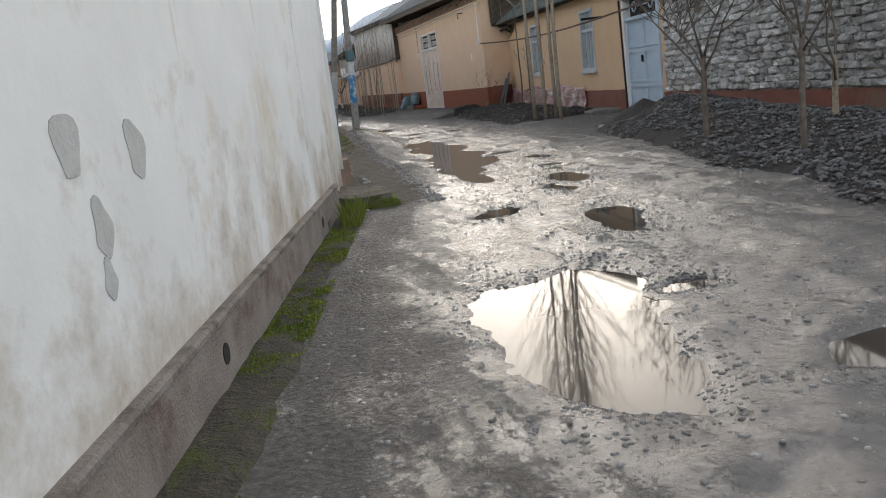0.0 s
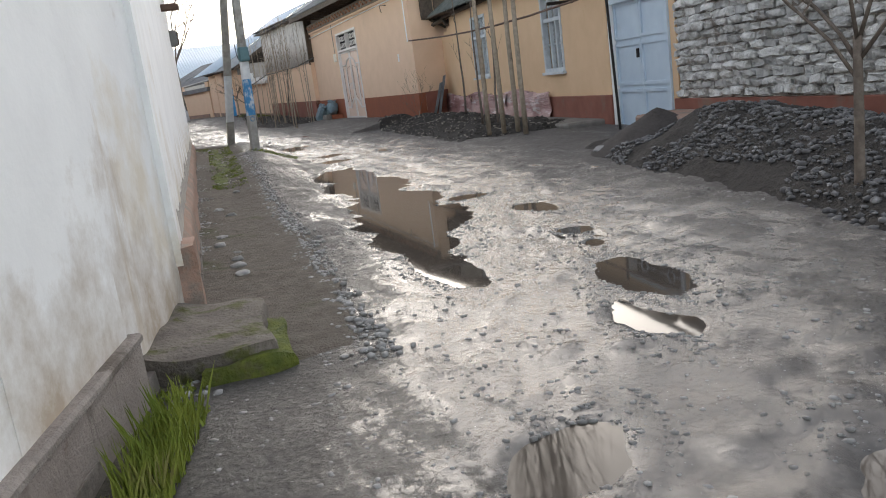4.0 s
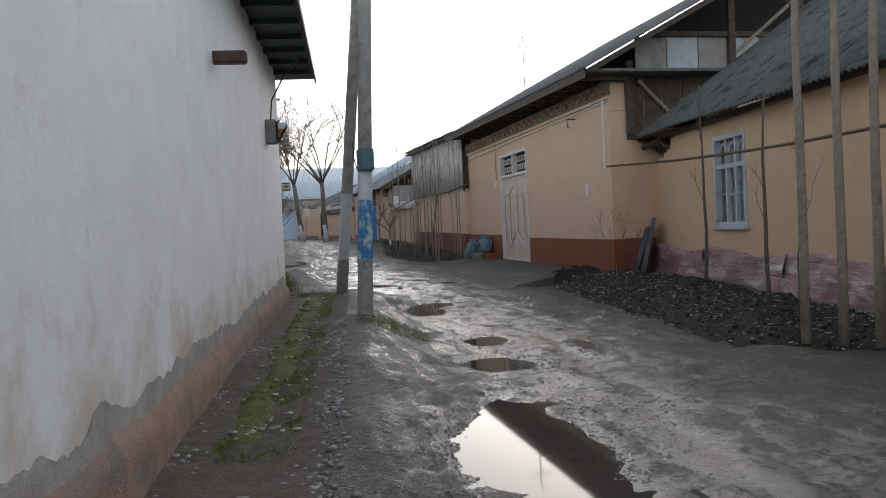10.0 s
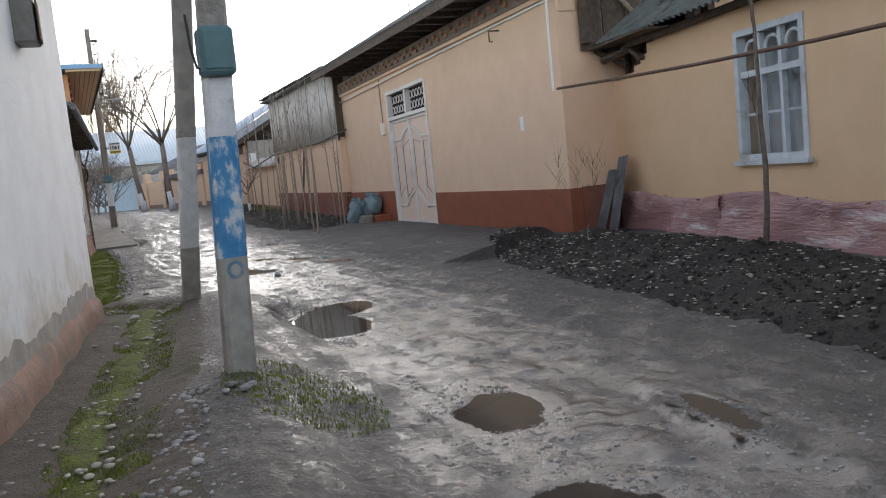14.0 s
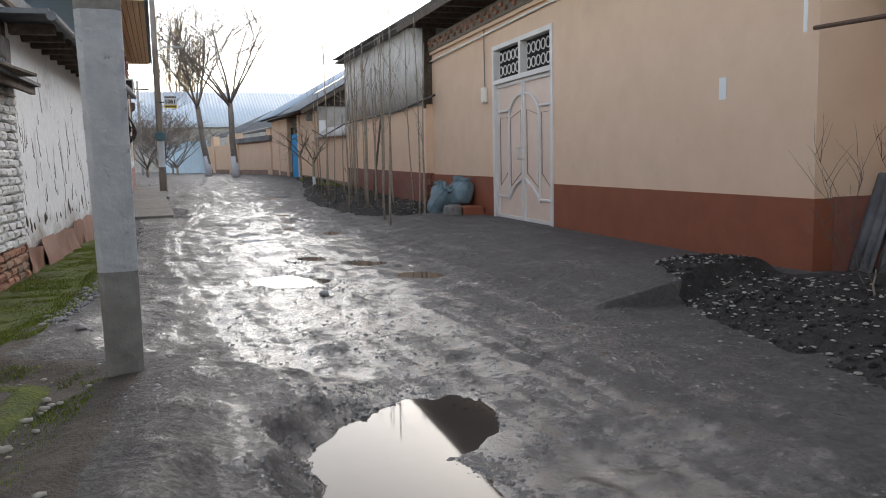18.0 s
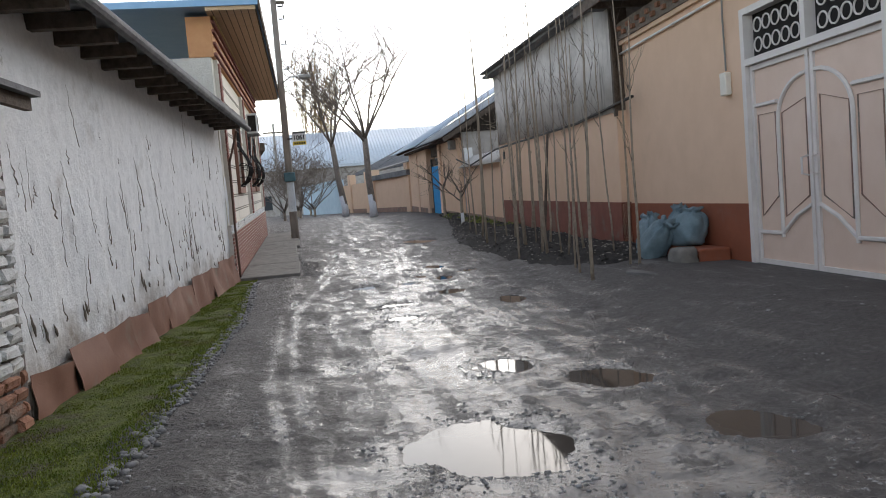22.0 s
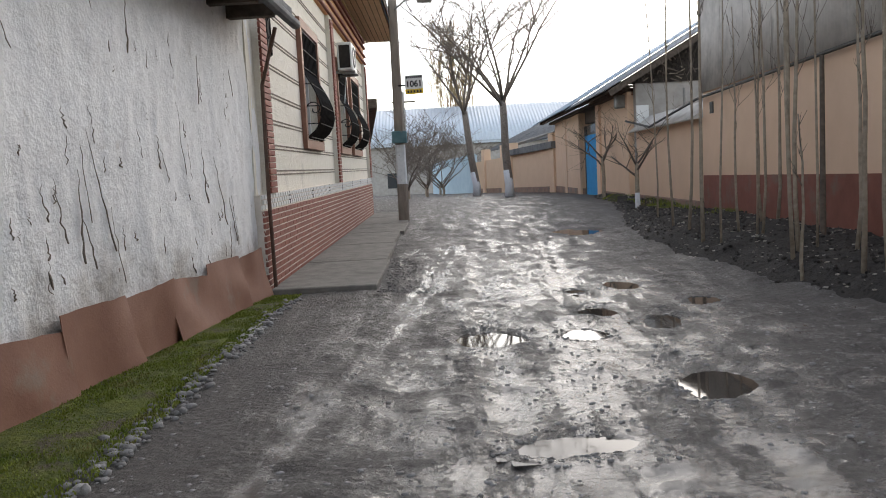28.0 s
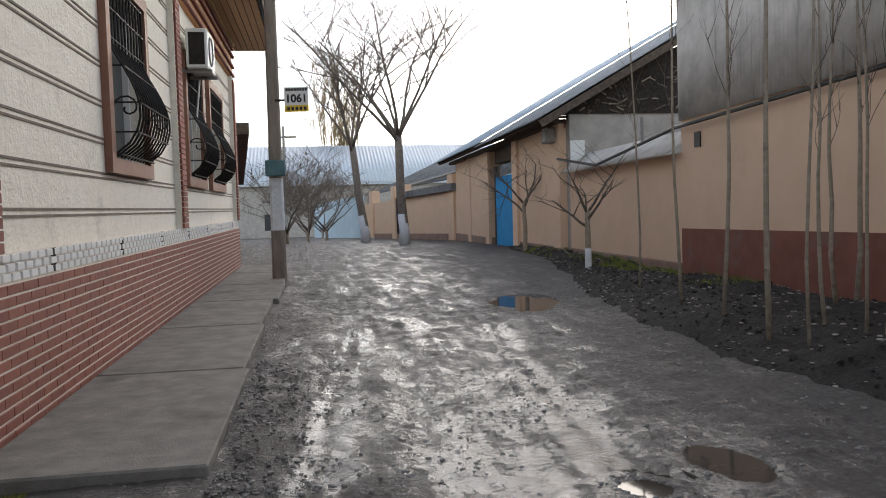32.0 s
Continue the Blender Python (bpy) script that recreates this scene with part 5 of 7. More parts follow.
def sapling(x, y, h, r, seed, z=None, group="row of saplings", twigs=5, lean=0.0, mat=None):
    rnd = random.Random(seed)
    z0 = (gz(x, y) if z is None else z) - 0.05
    t = thing("sapling", pose(x, y, z0), "thin bare grey-barked sapling in dark soil", "sapling", group)
    pts = [Vector((0, 0, 0))]
    a = rnd.uniform(0, 6.28)
    for i in range(1, 8):
        f = i / 7
        pts.append(Vector((lean * h * f + 0.035 * math.sin(a + 3 * f) * h * 0.25, rnd.uniform(-0.02, 0.02) + 0.03 * math.cos(a + 4 * f), h * f)))
    bm = bmesh.new()
    tube(bm, pts, [r * (1.15 - 0.8 * i / 7) for i in range(8)], 6)
    part("stem", bm, mat or M_BARK, t, "", True)
    bm = bmesh.new()
    for k in range(twigs):
        f = rnd.uniform(0.45, 1.0)
        p = pts[min(7, int(f * 7))]
        b = rnd.uniform(0, 6.28)
        limb(bm, p, Vector((0.4 * math.cos(b), 0.4 * math.sin(b), 1)), h * rnd.uniform(0.1, 0.2), r * 0.22, rnd, 1, 0.4, 2, 0.5)
    part("crown", bm, M_TWIG, t, "", True)
    return t


# slender trees before the ochre house
def leader_tree(x, y, h, r, seed):
    rnd = random.Random(seed)
    t = thing("tree", pose(x, y, gz(x, y) + 0.02), "slender grey-barked tree with long bare upswept branches", "tree", "clump of slender trees")
    pts = [Vector((0.06 * math.sin(1.3 * i + seed) * (i / 9), 0.05 * math.cos(1.1 * i + seed) * (i / 9), h * i / 9)) for i in range(10)]
    bm = bmesh.new()
    tube(bm, pts, [r * (1.15 - 0.95 * (i / 9) ** 1.3) for i in range(10)], 9)
    part("trunk", bm, M_BARK, t, "", True)
    bm = bmesh.new()
    for k in range(44):
        f = 0.4 + 0.57 * k / 44
        i = min(8, int(f * 9))
        a = 2.4 * k + rnd.uniform(-0.4, 0.4)
        limb(bm, pts[i].lerp(pts[i + 1], f * 9 - i), Vector((0.42 * math.cos(a), 0.42 * math.sin(a), 1)), h * rnd.uniform(0.2, 0.38) * (1.3 - 0.7 * f), 0.011, rnd, 1, 0.14, 3, 0.25, least=0.005)
    part("crown", bm, M_TWIG, t, "bare winter branches", True)


for k, (x, y) in enumerate(((11.18, 18.25), (11.3, 17.9), (11.42, 17.6), (11.24, 17.05))):
    leader_tree(x, y, 7.6 + 0.3 * (k % 2), 0.04, 20 + k)
for k, (x, y, h) in enumerate(((12.85, 22.3, 3.1), (11.75, 19.5, 2.6), (11.95, 19.2, 2.4))):
    sapling(x, y, h, 0.028, 60 + k, gz(x, y) + 0.05, "plants in the soil bed", 3, 0.02, M_TWIG)
bare_tree(8.75, 8.85, 1.1, 0.034, 1.7, 31, "forked bare tree standing in the gravel heap", limbs=5, depth=3, kids=6, z=0.15, group="trees on the heap", spread=0.65, bark=M_TWIG)
bare_tree(8.4, 6.95, 1.2, 0.03, 1.7, 32, "forked bare tree standing in the gravel heap", limbs=5, depth=3, kids=6, z=0.15, group="trees on the heap", spread=0.65, bark=M_TWIG)
bare_tree(9.5, 7.6, 0.8, 0.034, 1.7, 33, "forked bare tree standing in the gravel heap", limbs=3, depth=3, kids=4, z=0.3, group="trees on the heap")

ROW = ((13.34, 46.8, 4.8), (13.15, 45.3, 5.0), (13.04, 44.25, 4.9), (12.9, 43.28, 5.2), (13.0, 42.9, 5.0), (13.36, 43.2, 3.0), (13.95, 43.85, 3.4), (14.2, 43.9, 3.6), (13.43, 42.8, 3.8), (13.38, 42.52, 4.6),
       (13.2, 41.34, 5.0), (13.17, 41.14, 4.4), (13.4, 41.2, 5.2), (12.69, 40.08, 1.6), (13.5, 40.6, 3.4), (12.9, 39.05, 4.4), (12.96, 38.47, 4.2), (12.97, 38.17, 4.6),
       (13.28, 38.26, 3.4), (12.46, 35.9, 4.4), (13.53, 37.6, 3.9), (13.2, 36.3, 4.1), (13.25, 36.1, 3.6), (13.0, 39.6, 3.7), (12.75, 37.3, 4.6), (12.6, 36.7, 3.9), (12.85, 40.6, 4.3))
for k, (x, y, h) in enumerate(ROW):
    sapling(x, y, h, 0.015 + 0.0035 * (k % 4), 100 + k, float(hbed2(np.array([x]), np.array([y]))[0]), lean=0.012 * ((k * 7) % 5 - 2))
bare_tree(13.9, 50.1, 1.15, 0.05, 1.0, 41, "small crooked fruit tree with whitewashed foot", 0.5, limbs=5, depth=2, kids=4, up=0.1, spread=0.7, z=0.4, outward=1.2)
bare_tree(14.6, 56.4, 1.4, 0.055, 1.3, 42, "small bare fruit tree near the blue door", limbs=5, depth=2, kids=5, up=0.15, spread=0.7, z=0.5, outward=1.0)
bare_tree(12.95, 67.3, 4.3, 0.17, 6.4, 43, "tall bare street tree with limewashed trunk", 1.3, limbs=8, depth=2, kids=9, up=0.05, z=0.55, lean=(-0.03, 0), spread=0.6, least=0.011, outward=0.85, thick=0.42, shrink=0.5, curl=0.16, bark=M_DARKBARK)
bare_tree(12.0, 74.5, 4.6, 0.18, 5.8, 44, "bare street tree with limewashed trunk", 1.4, limbs=7, depth=2, kids=8, up=0.08, z=0.55, lean=(-0.1, 0), spread=0.6, least=0.012, outward=0.65, thick=0.4, shrink=0.5, curl=0.18, bark=M_DARKBARK)
for k in range(5):
    bare_tree(8.3 + 0.75 * (k % 3) + 0.35 * k, 78 + 4.0 * k, 0.9, 0.09, 3.6, 50 + k, "bushy bare tree at the bend of the street", limbs=6, depth=3, kids=4, up=0.15, spread=0.7, z=0.5, outward=1.0, group="bushes at the bend", least=0.012)
bare_tree(14.2, 122.0, 3.0, 0.2, 9.5, 58, "far poplar with yellowish twigs", limbs=5, depth=3, kids=5, up=0.8, spread=0.35, z=0.4, twig=M_YTWIG, outward=0.25, group="far poplars", least=0.02)
bare_tree(12.6, 121.0, 3.0, 0.2, 9.0, 59, "far poplar with yellowish twigs", limbs=5, depth=3, kids=5, up=0.8, spread=0.35, z=0.4, twig=M_YTWIG, outward=0.25, group="far poplars", least=0.02)


# ---- ochre house: what hangs on it and stands by it ----
def film_sheet(u0, u1, seed):
    bm = bmesh.new()
    nx, nz = 60, 10
    rows = []
    for k in range(nz + 1):
        row = []
        for i in range(nx + 1):
            u = u0 + (u1 - u0) * i / nx
            z = 0.2 + 0.58 * k / nz
            w = float(fbm(np.array([u + 0.7 * z]), np.array([z * 1.2 + seed]), 0.4, 4)[0])
            row.append(bm.verts.new((u, 0.085 + 0.09 * w + 0.05 * (1 - k / nz), z + 0.05 * math.sin(u * 2.2) * (k / nz))))
        rows.append(row)
    for k in range(nz):
        for i in range(nx):
            bm.faces.new((rows[k][i], rows[k][i + 1], rows[k + 1][i + 1], rows[k + 1][i]))
    bm.normal_update()
    bmesh.ops.solidify(bm, geom=bm.faces[:], thickness=0.004)
    return bm


pf = thing("plastic_film", FA, "crumpled clear plastic film tacked over the red plinth", "plastic film")
for k, (a, c) in enumerate(((4.5, 7.2), (7.1, 10.0), (9.9, 12.5))):
    part("sheet", film_sheet(a, c, 3.0 * k), M_PLASTIC, pf, "", True)
for k in range(9):
    part("tack", T([(4.7 + 0.95 * k, 0.0, 0.76 + 0.05 * math.sin((4.7 + 0.95 * k) * 2.2)), (4.7 + 0.95 * k, 0.13, 0.76 + 0.05 * math.sin((4.7 + 0.95 * k) * 2.2))], 0.008, 6), M_RUST, pf)
solo("kerb_ledge", B(2.2, 0.0, -0.1, 12.4, 0.75, 0.24, bev=0.03), M_CONCRETE, "low concrete ledge along the ochre wall", "ledge", m=FA)
solo("step_block", B(-1.5, 0.05, 0.05, -0.2, 0.75, 0.42, bev=0.03), M_REDPLINTH, "dull red plastered step block by the blue door", "step", m=FA)
for k, (u, tilt, h) in enumerate(((11.95, 16, 1.15), (12.25, 19, 0.95))):
    c = corrugated(0.34, h, 0.12, 0.014, 0.006)
    solo("roofing_sheet", c, M_SLATE, "grey offcut of roofing sheet leaning on the wall", "roofing sheet", "leaning sheets", m=FA @ pose(u, 0.48 + 0.06 * k, 0.28, tilt, 6 - 4 * k, 0), smooth=True)
bare_tree(13.1, 25.5, 0.25, 0.008, 0.75, 71, "dry brown weed by the leaning sheets", limbs=4, depth=2, kids=4, z=0.3, group="", outward=0.5, least=0.003)
gp = thing("gas_pipe", pose(0, 0, 0), "rusty steel gas pipe slung along the ochre house", "pipe")
_p0, _p1 = Vector((13.56, 26.6, 2.46)), FA @ Vector((-1.2, 0.34, 2.34))
part("pipe", T([_p0.lerp(_p1, i / 8) + Vector((0, 0, -0.2 * math.sin(math.pi * i / 8))) for i in range(9)], 0.02, 8), M_RUST, gp)
part("riser", T([(13.555, 26.7, 2.44), (13.555, 26.7, 3.85)], 0.018, 8), M_WHITE, gp, "thin pale riser pipe")
part("bracket", T([FA @ Vector((3.2, -0.02, 2.32)), FA @ Vector((3.2, 0.5, 2.32))], 0.03, 8), M_IRON, gp)
solo("prop_pole", T([FA @ Vector((1.05, 0.35, 0.12)), FA @ Vector((1.3, 0.3, 2.5))], 0.022, 8), M_IRON, "thin dark pole leaning before the blue door", "pole")
hole = thing("broken_eave", FA, "broken eave with charred boards and a hole backed by a shade-black panel", "eave")
# near-black panel behind the wall opening, painting the unlit roof space
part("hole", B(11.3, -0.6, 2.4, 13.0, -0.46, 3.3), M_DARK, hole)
for k in range(4):
    part("board", B(12.0 + 0.2 * k, -0.3 + 0.03 * (k % 2), 2.5, 12.16 + 0.2 * k, -0.26 + 0.03 * (k % 2), 2.95 + 0.07 * (k % 3), bev=0.006), M_WOOD, hole)
for k in range(7):
    part("charred_stub", B(-0.28, -0.05, -0.035, 0.28, 0.05, 0.035, bev=0.012), M_DARK if k % 2 else M_WOOD, hole).matrix_local = pose(11.9 + 0.15 * k, 0.05 + 0.06 * (k % 3), 2.86 + 0.07 * ((k * 2) % 4), 15 * (k % 3), 20 * (k % 4) - 30, 12 * k)
part("soffit_board", B(10.9, 0.0, 3.0, 13.0, 0.42, 3.03), M_WOOD, hole)

# ---- gable end and roof of the peach house ----
gab = thing("gable", FB, "open gable with old boards, posts and braces", "gable")
for k in range(6):
    part("board", B(-0.06, -0.75 - 0.42 * k, 3.0 + 0.05 * (k % 2), -0.03, -0.36 - 0.42 * k, 4.28, bev=0.005), M_WOOD, gab)
for k, mm in enumerate((M_ASHBOARD, M_WINBLUE, M_GREYPLASTER, M_WINBLUE, M_ASHBOARD, M_ASHBOARD)):
    part("panel", B(-0.05, -1.3 - 0.72 * k, 4.36, -0.02, -0.6 - 0.72 * k, 5.12, bev=0.005), mm, gab)
part("rail", B(-0.14, -6.0, 4.28, -0.06, 0.5, 4.36), M_WOOD, gab)
part("rail", B(-0.14, -6.0, 5.12, -0.06, -0.9, 5.22), M_WOOD, gab)
for yy, zt in ((-0.4, 4.6), (-2.75, 6.4), (-4.4, 6.9)):
    part("post", B(-0.2, yy - 0.07, 3.1, -0.08, yy + 0.07, zt), M_WOOD, gab)
part("brace", T([(-0.16, -0.6, 4.2), (-0.16, -1.6, 3.2)], 0.04, 6), M_BARK, gab)
part("brace", T([(-0.16, -2.75, 4.7), (-0.16, -4.4, 6.0)], 0.04, 6), M_BARK, gab)
part("pier_stub", B(-0.03, -0.35, 3.6, 0.3, -0.02, 4.2, bev=0.02), M_PEACH, gab)
# near-black sheet: paints the shade of the loft behind the open gable
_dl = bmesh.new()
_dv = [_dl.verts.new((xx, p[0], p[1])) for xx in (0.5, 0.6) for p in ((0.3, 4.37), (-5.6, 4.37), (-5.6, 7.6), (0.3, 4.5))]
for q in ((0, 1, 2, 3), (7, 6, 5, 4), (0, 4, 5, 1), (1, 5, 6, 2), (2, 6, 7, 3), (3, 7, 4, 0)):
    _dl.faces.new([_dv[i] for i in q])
part("loft_shade_sheet", _dl, M_DARK, gab)
rp = part("roof_slope", corrugated(13.6, 7.2, 0.14, 0.02), M_SLATE, gab, "grey wavy sheets", True)
rp.matrix_local = pose(-0.85, 0.8, 4.35, 0, -1.0, 0) @ pose(0, 0, 0, 62)
for k in range(3):
    part("rake_board", B(-0.8 + 0.3 * k, -3.5, 0, -0.74 + 0.3 * k, 0, 0.1), M_WOOD, gab).matrix_local = pose(0, 0.7, 4.24, -28)
for k in range(58):
    part("brick_dentil", B(0.0 + 0.215 * k, 0.09, 3.98 + 0.09 * (k % 2), 0.11 + 0.215 * k, 0.14, 4.05 + 0.09 * (k % 2)), M_RBRICK, ph)
an = thing("antenna", pose(15.65, 36.0, 5.75), "thin television antenna mast on the roof", "antenna")
part("mast", T([(0, 0, -0.6), (0, 0, 1.7)], 0.018, 6), M_CAST, an)
part("crossbar", T([(-0.35, 0, 1.35), (0.35, 0, 1.35)], 0.012, 6), M_CAST, an)
for xx in (-0.35, -0.12, 0.12, 0.35):
    part("element", T([(xx, 0, 1.3), (xx, 0, 1.48)], 0.009, 5), M_CAST, an)
part("hook", T([(0, 0, 1.68), (0.08, 0, 1.85), (0.2, 0, 1.8)], 0.01, 5), M_CAST, an)

# transom scrollwork, handles, meter box by the gate
for cx in (6.32, 7.63):
    for k in range(5):
        for q0 in (0, 1):
            bm = bmesh.new()
            x0 = cx - 0.4 + 0.2 * k
            tube(bm, [(x0 + 0.085 * math.cos(q), -0.05, 3.1 + (0.12 if q0 else -0.12) + 0.085 * math.sin(q)) for q in (2 * math.pi * i / 12 for i in range(13))], 0.011, 5)
            part("scroll", bm, M_GATETRIM, gt)
for xx in (6.88, 7.07):
    part("pull_handle", T([(xx, -0.03, 1.34), (xx, 0.05, 1.36), (xx, 0.05, 1.54), (xx, -0.03, 1.56)], 0.013, 6), M_GATETRIM, gt)
m2 = thing("meter_box", FB @ pose(8.72, 0, 2.6), "small grey meter box and conduit beside the gate", "meter box")
part("case", B(-0.08, 0.0, -0.15, 0.08, 0.09, 0.15, bev=0.012), M_CREAM, m2)
part("conduit", T([(0, 0.03, 0.17), (0.02, 0.03, 0.9), (0.0, 0.03, 1.4)], 0.012, 6), M_CAST, m2)
solo("paper_notice", B(1.3, 0.002, 1.95, 1.42, 0.006, 2.18), M_WHITE, "small pale paper notice stuck on the peach wall", "notice", m=FB)
br = thing("wall_bracket", FB @ pose(1.9, 0, 3.7), "small bent iron bracket under the cornice", "bracket")
part("arm", T([(0, -0.02, 0), (0, 0.2, 0), (0, 0.2, -0.18), (-0.1, 0.2, -0.2)], 0.012, 6), M_IRON, br)
solo("cornice_cable", T([FB @ Vector((0.02, 0.02, 3.82)), FB @ Vector((6, 0.03, 3.78)), FB @ Vector((12.5, 0.05, 3.7))], 0.02, 6), M_WHITE, "pale cable along the cornice of the peach house", "cable")

# ---- sacks and block by the gate ----
def sack(u, y, z, w, h, d, lean, turn, seed, label):
    """A slumped woven sack: flat foot, bulging belly, gathered neck with a frill."""
    bm = bmesh.new()
    ts = [0, 0.02, 0.08, 0.16, 0.26, 0.36, 0.46, 0.56, 0.66, 0.74, 0.8, 0.85, 0.89, 0.93, 0.97, 1.0]
    prof = [0.0, 0.8, 0.96, 1.0, 1.0, 0.99, 0.97, 0.95, 0.9, 0.83, 0.72, 0.56, 0.44, 0.5, 0.62, 0.52]
    n = 36
    rows = []
    for t, p in zip(ts, prof):
        row = []
        for k in range(n):
            q = 2 * math.pi * k / n
            cx, cy = math.cos(q), math.sin(q)
            sx, sy = math.copysign(abs(cx) ** 0.7, cx), math.copysign(abs(cy) ** 0.7, cy)
            fold = 0.34 * max(0, t - 0.5) * math.sin(7 * q + seed + 3 * t) + 0.05 * math.sin(3 * q + seed * 2 + 5 * t)
            dent = 0.2 * noise.noise(Vector((cx * 1.6 + seed, cy * 1.6, t * 3.0))) + 0.1 * noise.noise(Vector((cx * 4, cy * 4 + seed, t * 9)))
            r = p * (1 + fold + dent)
            sag = 0.14 * noise.noise(Vector((cx * 2, cy * 2, seed))) * min(1, t * 2)
            row.append(bm.verts.new((sx * r * w / 2 + 0.1 * t ** 3 * math.sin(seed * 2.1), sy * r * d / 2 - 0.08 * t * t, h * (t + sag))))
        rows.append(row)
    for a, c in zip(rows, rows[1:]):
        for k in range(n):
            bm.faces.new((a[k], a[(k + 1) % n], c[(k + 1) % n], c[k]))
    bm.faces.new(rows[-1])
    s = thing("sack", FB @ pose(u, y, z, lean[0], lean[1], turn), label, "sack", "sacks by the gate")
    part("body", bm, M_SACK, s, "", True)


sack(10.5, 0.5, 0.24, 0.46, 0.68, 0.34, (6, 14), 8, 1, "full blue-green woven sack, tied, on the ground")
sack(10.08, 0.72, 0.22, 0.46, 0.72, 0.36, (12, -26), -6, 2, "long blue-green woven sack slumped against another")
sack(9.58, 0.3, 0.43, 0.56, 0.54, 0.38, (4, 3), 12, 3, "bulging blue-green woven sack on a low block")
sack(10.12, 0.24, 0.24, 0.38, 0.76, 0.32, (0, -5), 0, 4, "full blue-green woven sack behind the others")
solo("low_block", B(8.85, 0.03, 0.1, 9.95, 0.48, 0.43, bev=0.02), M_REDBAND, "low red-brown painted block at the foot of the wall", "block", m=FB)


def lump(w, d, h, seed):
    bm = bmesh.new()
    bmesh.ops.create_icosphere(bm, subdivisions=3, radius=1)
    for v in bm.verts:
        c = v.co
        s = max(abs(c.x), abs(c.y), abs(c.z))
        c2 = c.lerp(c / s, 0.55)
        v.co = Vector((c2.x * w / 2, c2.y * d / 2, c2.z * h / 2)) * (1 + 0.16 * noise.noise(c * 1.7 + Vector((seed, 0, 0))))
    return bm


solo("rubble_stone", lump(0.42, 0.3, 0.3, 3), M_CONCRETE, "rough pale lump of old concrete by the sacks", "stone", m=FB @ pose(8.98, 0.66, 0.33, 4, 8, 12), smooth=True)


def slab(w, d, seed):
    """A broken flat slab with an uneven outline."""
    bm = bmesh.new()
    rnd = random.Random(seed)
    vs = [bm.verts.new((w / 2 * math.cos(q) * rnd.uniform(0.85, 1.12), d / 2 * math.sin(q) * rnd.uniform(0.8, 1.15), -0.06)) for q in (2 * math.pi * i / 13 for i in range(13))]
    f = bm.faces.new(vs)
    top = bmesh.ops.extrude_face_region(bm, geom=[f])
    for v in top["geom"]:
        if isinstance(v, bmesh.types.BMVert):
            v.co = Vector((v.co.x * 0.97, v.co.y * 0.95, 0.012 + rnd.uniform(-0.006, 0.006)))
    bmesh.ops.recalc_face_normals(bm, faces=bm.faces)
    return bm


for k, (u, y, w, d) in enumerate(((9.35, 0.98, 0.75, 0.36), (8.75, 1.3, 0.95, 0.42))):
    solo("paving_slab", slab(w, d, 11 + 5 * k), M_MUDSLAB, "broken concrete slab flush with the mud", "slab", "broken slabs", m=FB @ pose(u, y, gz(*(FB @ Vector((u, y, 0)))[:2]) - 0.004, 0, 0, 6 - 5 * k))

# ---- shed details ----
solo("shed_cable", T([FS @ Vector((-0.9, 0.06, 2.85)), FS @ Vector((2, 0.07, 2.66)), FS @ Vector((9.3, 0.1, 2.58)), FC @ Vector((3, 0.3, 2.3)), FC @ Vector((5.6, 0.25, 2.6))], 0.028, 6), M_IRON, "thick dark cable along the foot of the sheets", "cable")
solo("leaning_post", T([FS @ Vector((2.6, 0.75, 0.25)), FS @ Vector((4.0, 0.1, 2.6))], [0.035, 0.03], 8), M_WOOD, "dark timber post leaning on the peach wall", "post")
part("edge_trim", B(-0.08, 0.0, 2.6, 0.0, 0.05, 4.7), M_WOOD, sd)
for k in range(3):
    part("ragged_eave", B(-0.3 + 3.2 * k, 0.1, 4.74 + 0.02 * k, 3.0 + 3.2 * k, 0.42, 4.77 + 0.02 * k), M_SLATE, sd)
vb = thing("vent_box", FS @ pose(8.75, 0, 2.35), "small dark vent in the peach wall", "vent")
part("frame", B(-0.09, -0.02, -0.11, 0.09, 0.02, 0.11), M_IRON, vb)

# ---- roofs and gable of the tan house ----
part("gable_wall", B(5.5, -5.5, -0.3, 5.75, -0.01, 3.58), M_GREYPLASTER, tw, "grey plastered gable wall")
part("corner_patch", B(5.485, -0.35, 1.9, 5.5, -0.02, 3.0), M_WHITE, tw, "white flaking patch at the corner")
tri = bmesh.new()
_pr = ((0.1, 3.58), (-5.5, 3.58), (-5.5, 6.5), (0.1, 3.78))
v4 = [tri.verts.new((xx, p[0], p[1])) for xx in (5.45, 5.75) for p in _pr]
for q in ((0, 1, 2, 3), (7, 6, 5, 4), (0, 4, 5, 1), (1, 5, 6, 2), (2, 6, 7, 3), (3, 7, 4, 0)):
    tri.faces.new([v4[i] for i in q])
part("brushwood_fill", tri, M_BRUSH, tw, "dark brushwood stacked in the gable")
_rb = random.Random(77)
for k in range(70):
    yy = _rb.uniform(-4.6, -0.3)
    zz = _rb.uniform(3.62, min(5.4, 3.8 - 0.45 * yy - 0.1))
    dy, dz = _rb.uniform(-0.3, 0.3), _rb.uniform(-0.12, 0.12)
    part("stick", T([(5.43, yy, zz), (5.4, yy + dy, zz + dz)], [0.02, 0.012], 5), M_TWIG if k % 3 else M_BARK, tw)
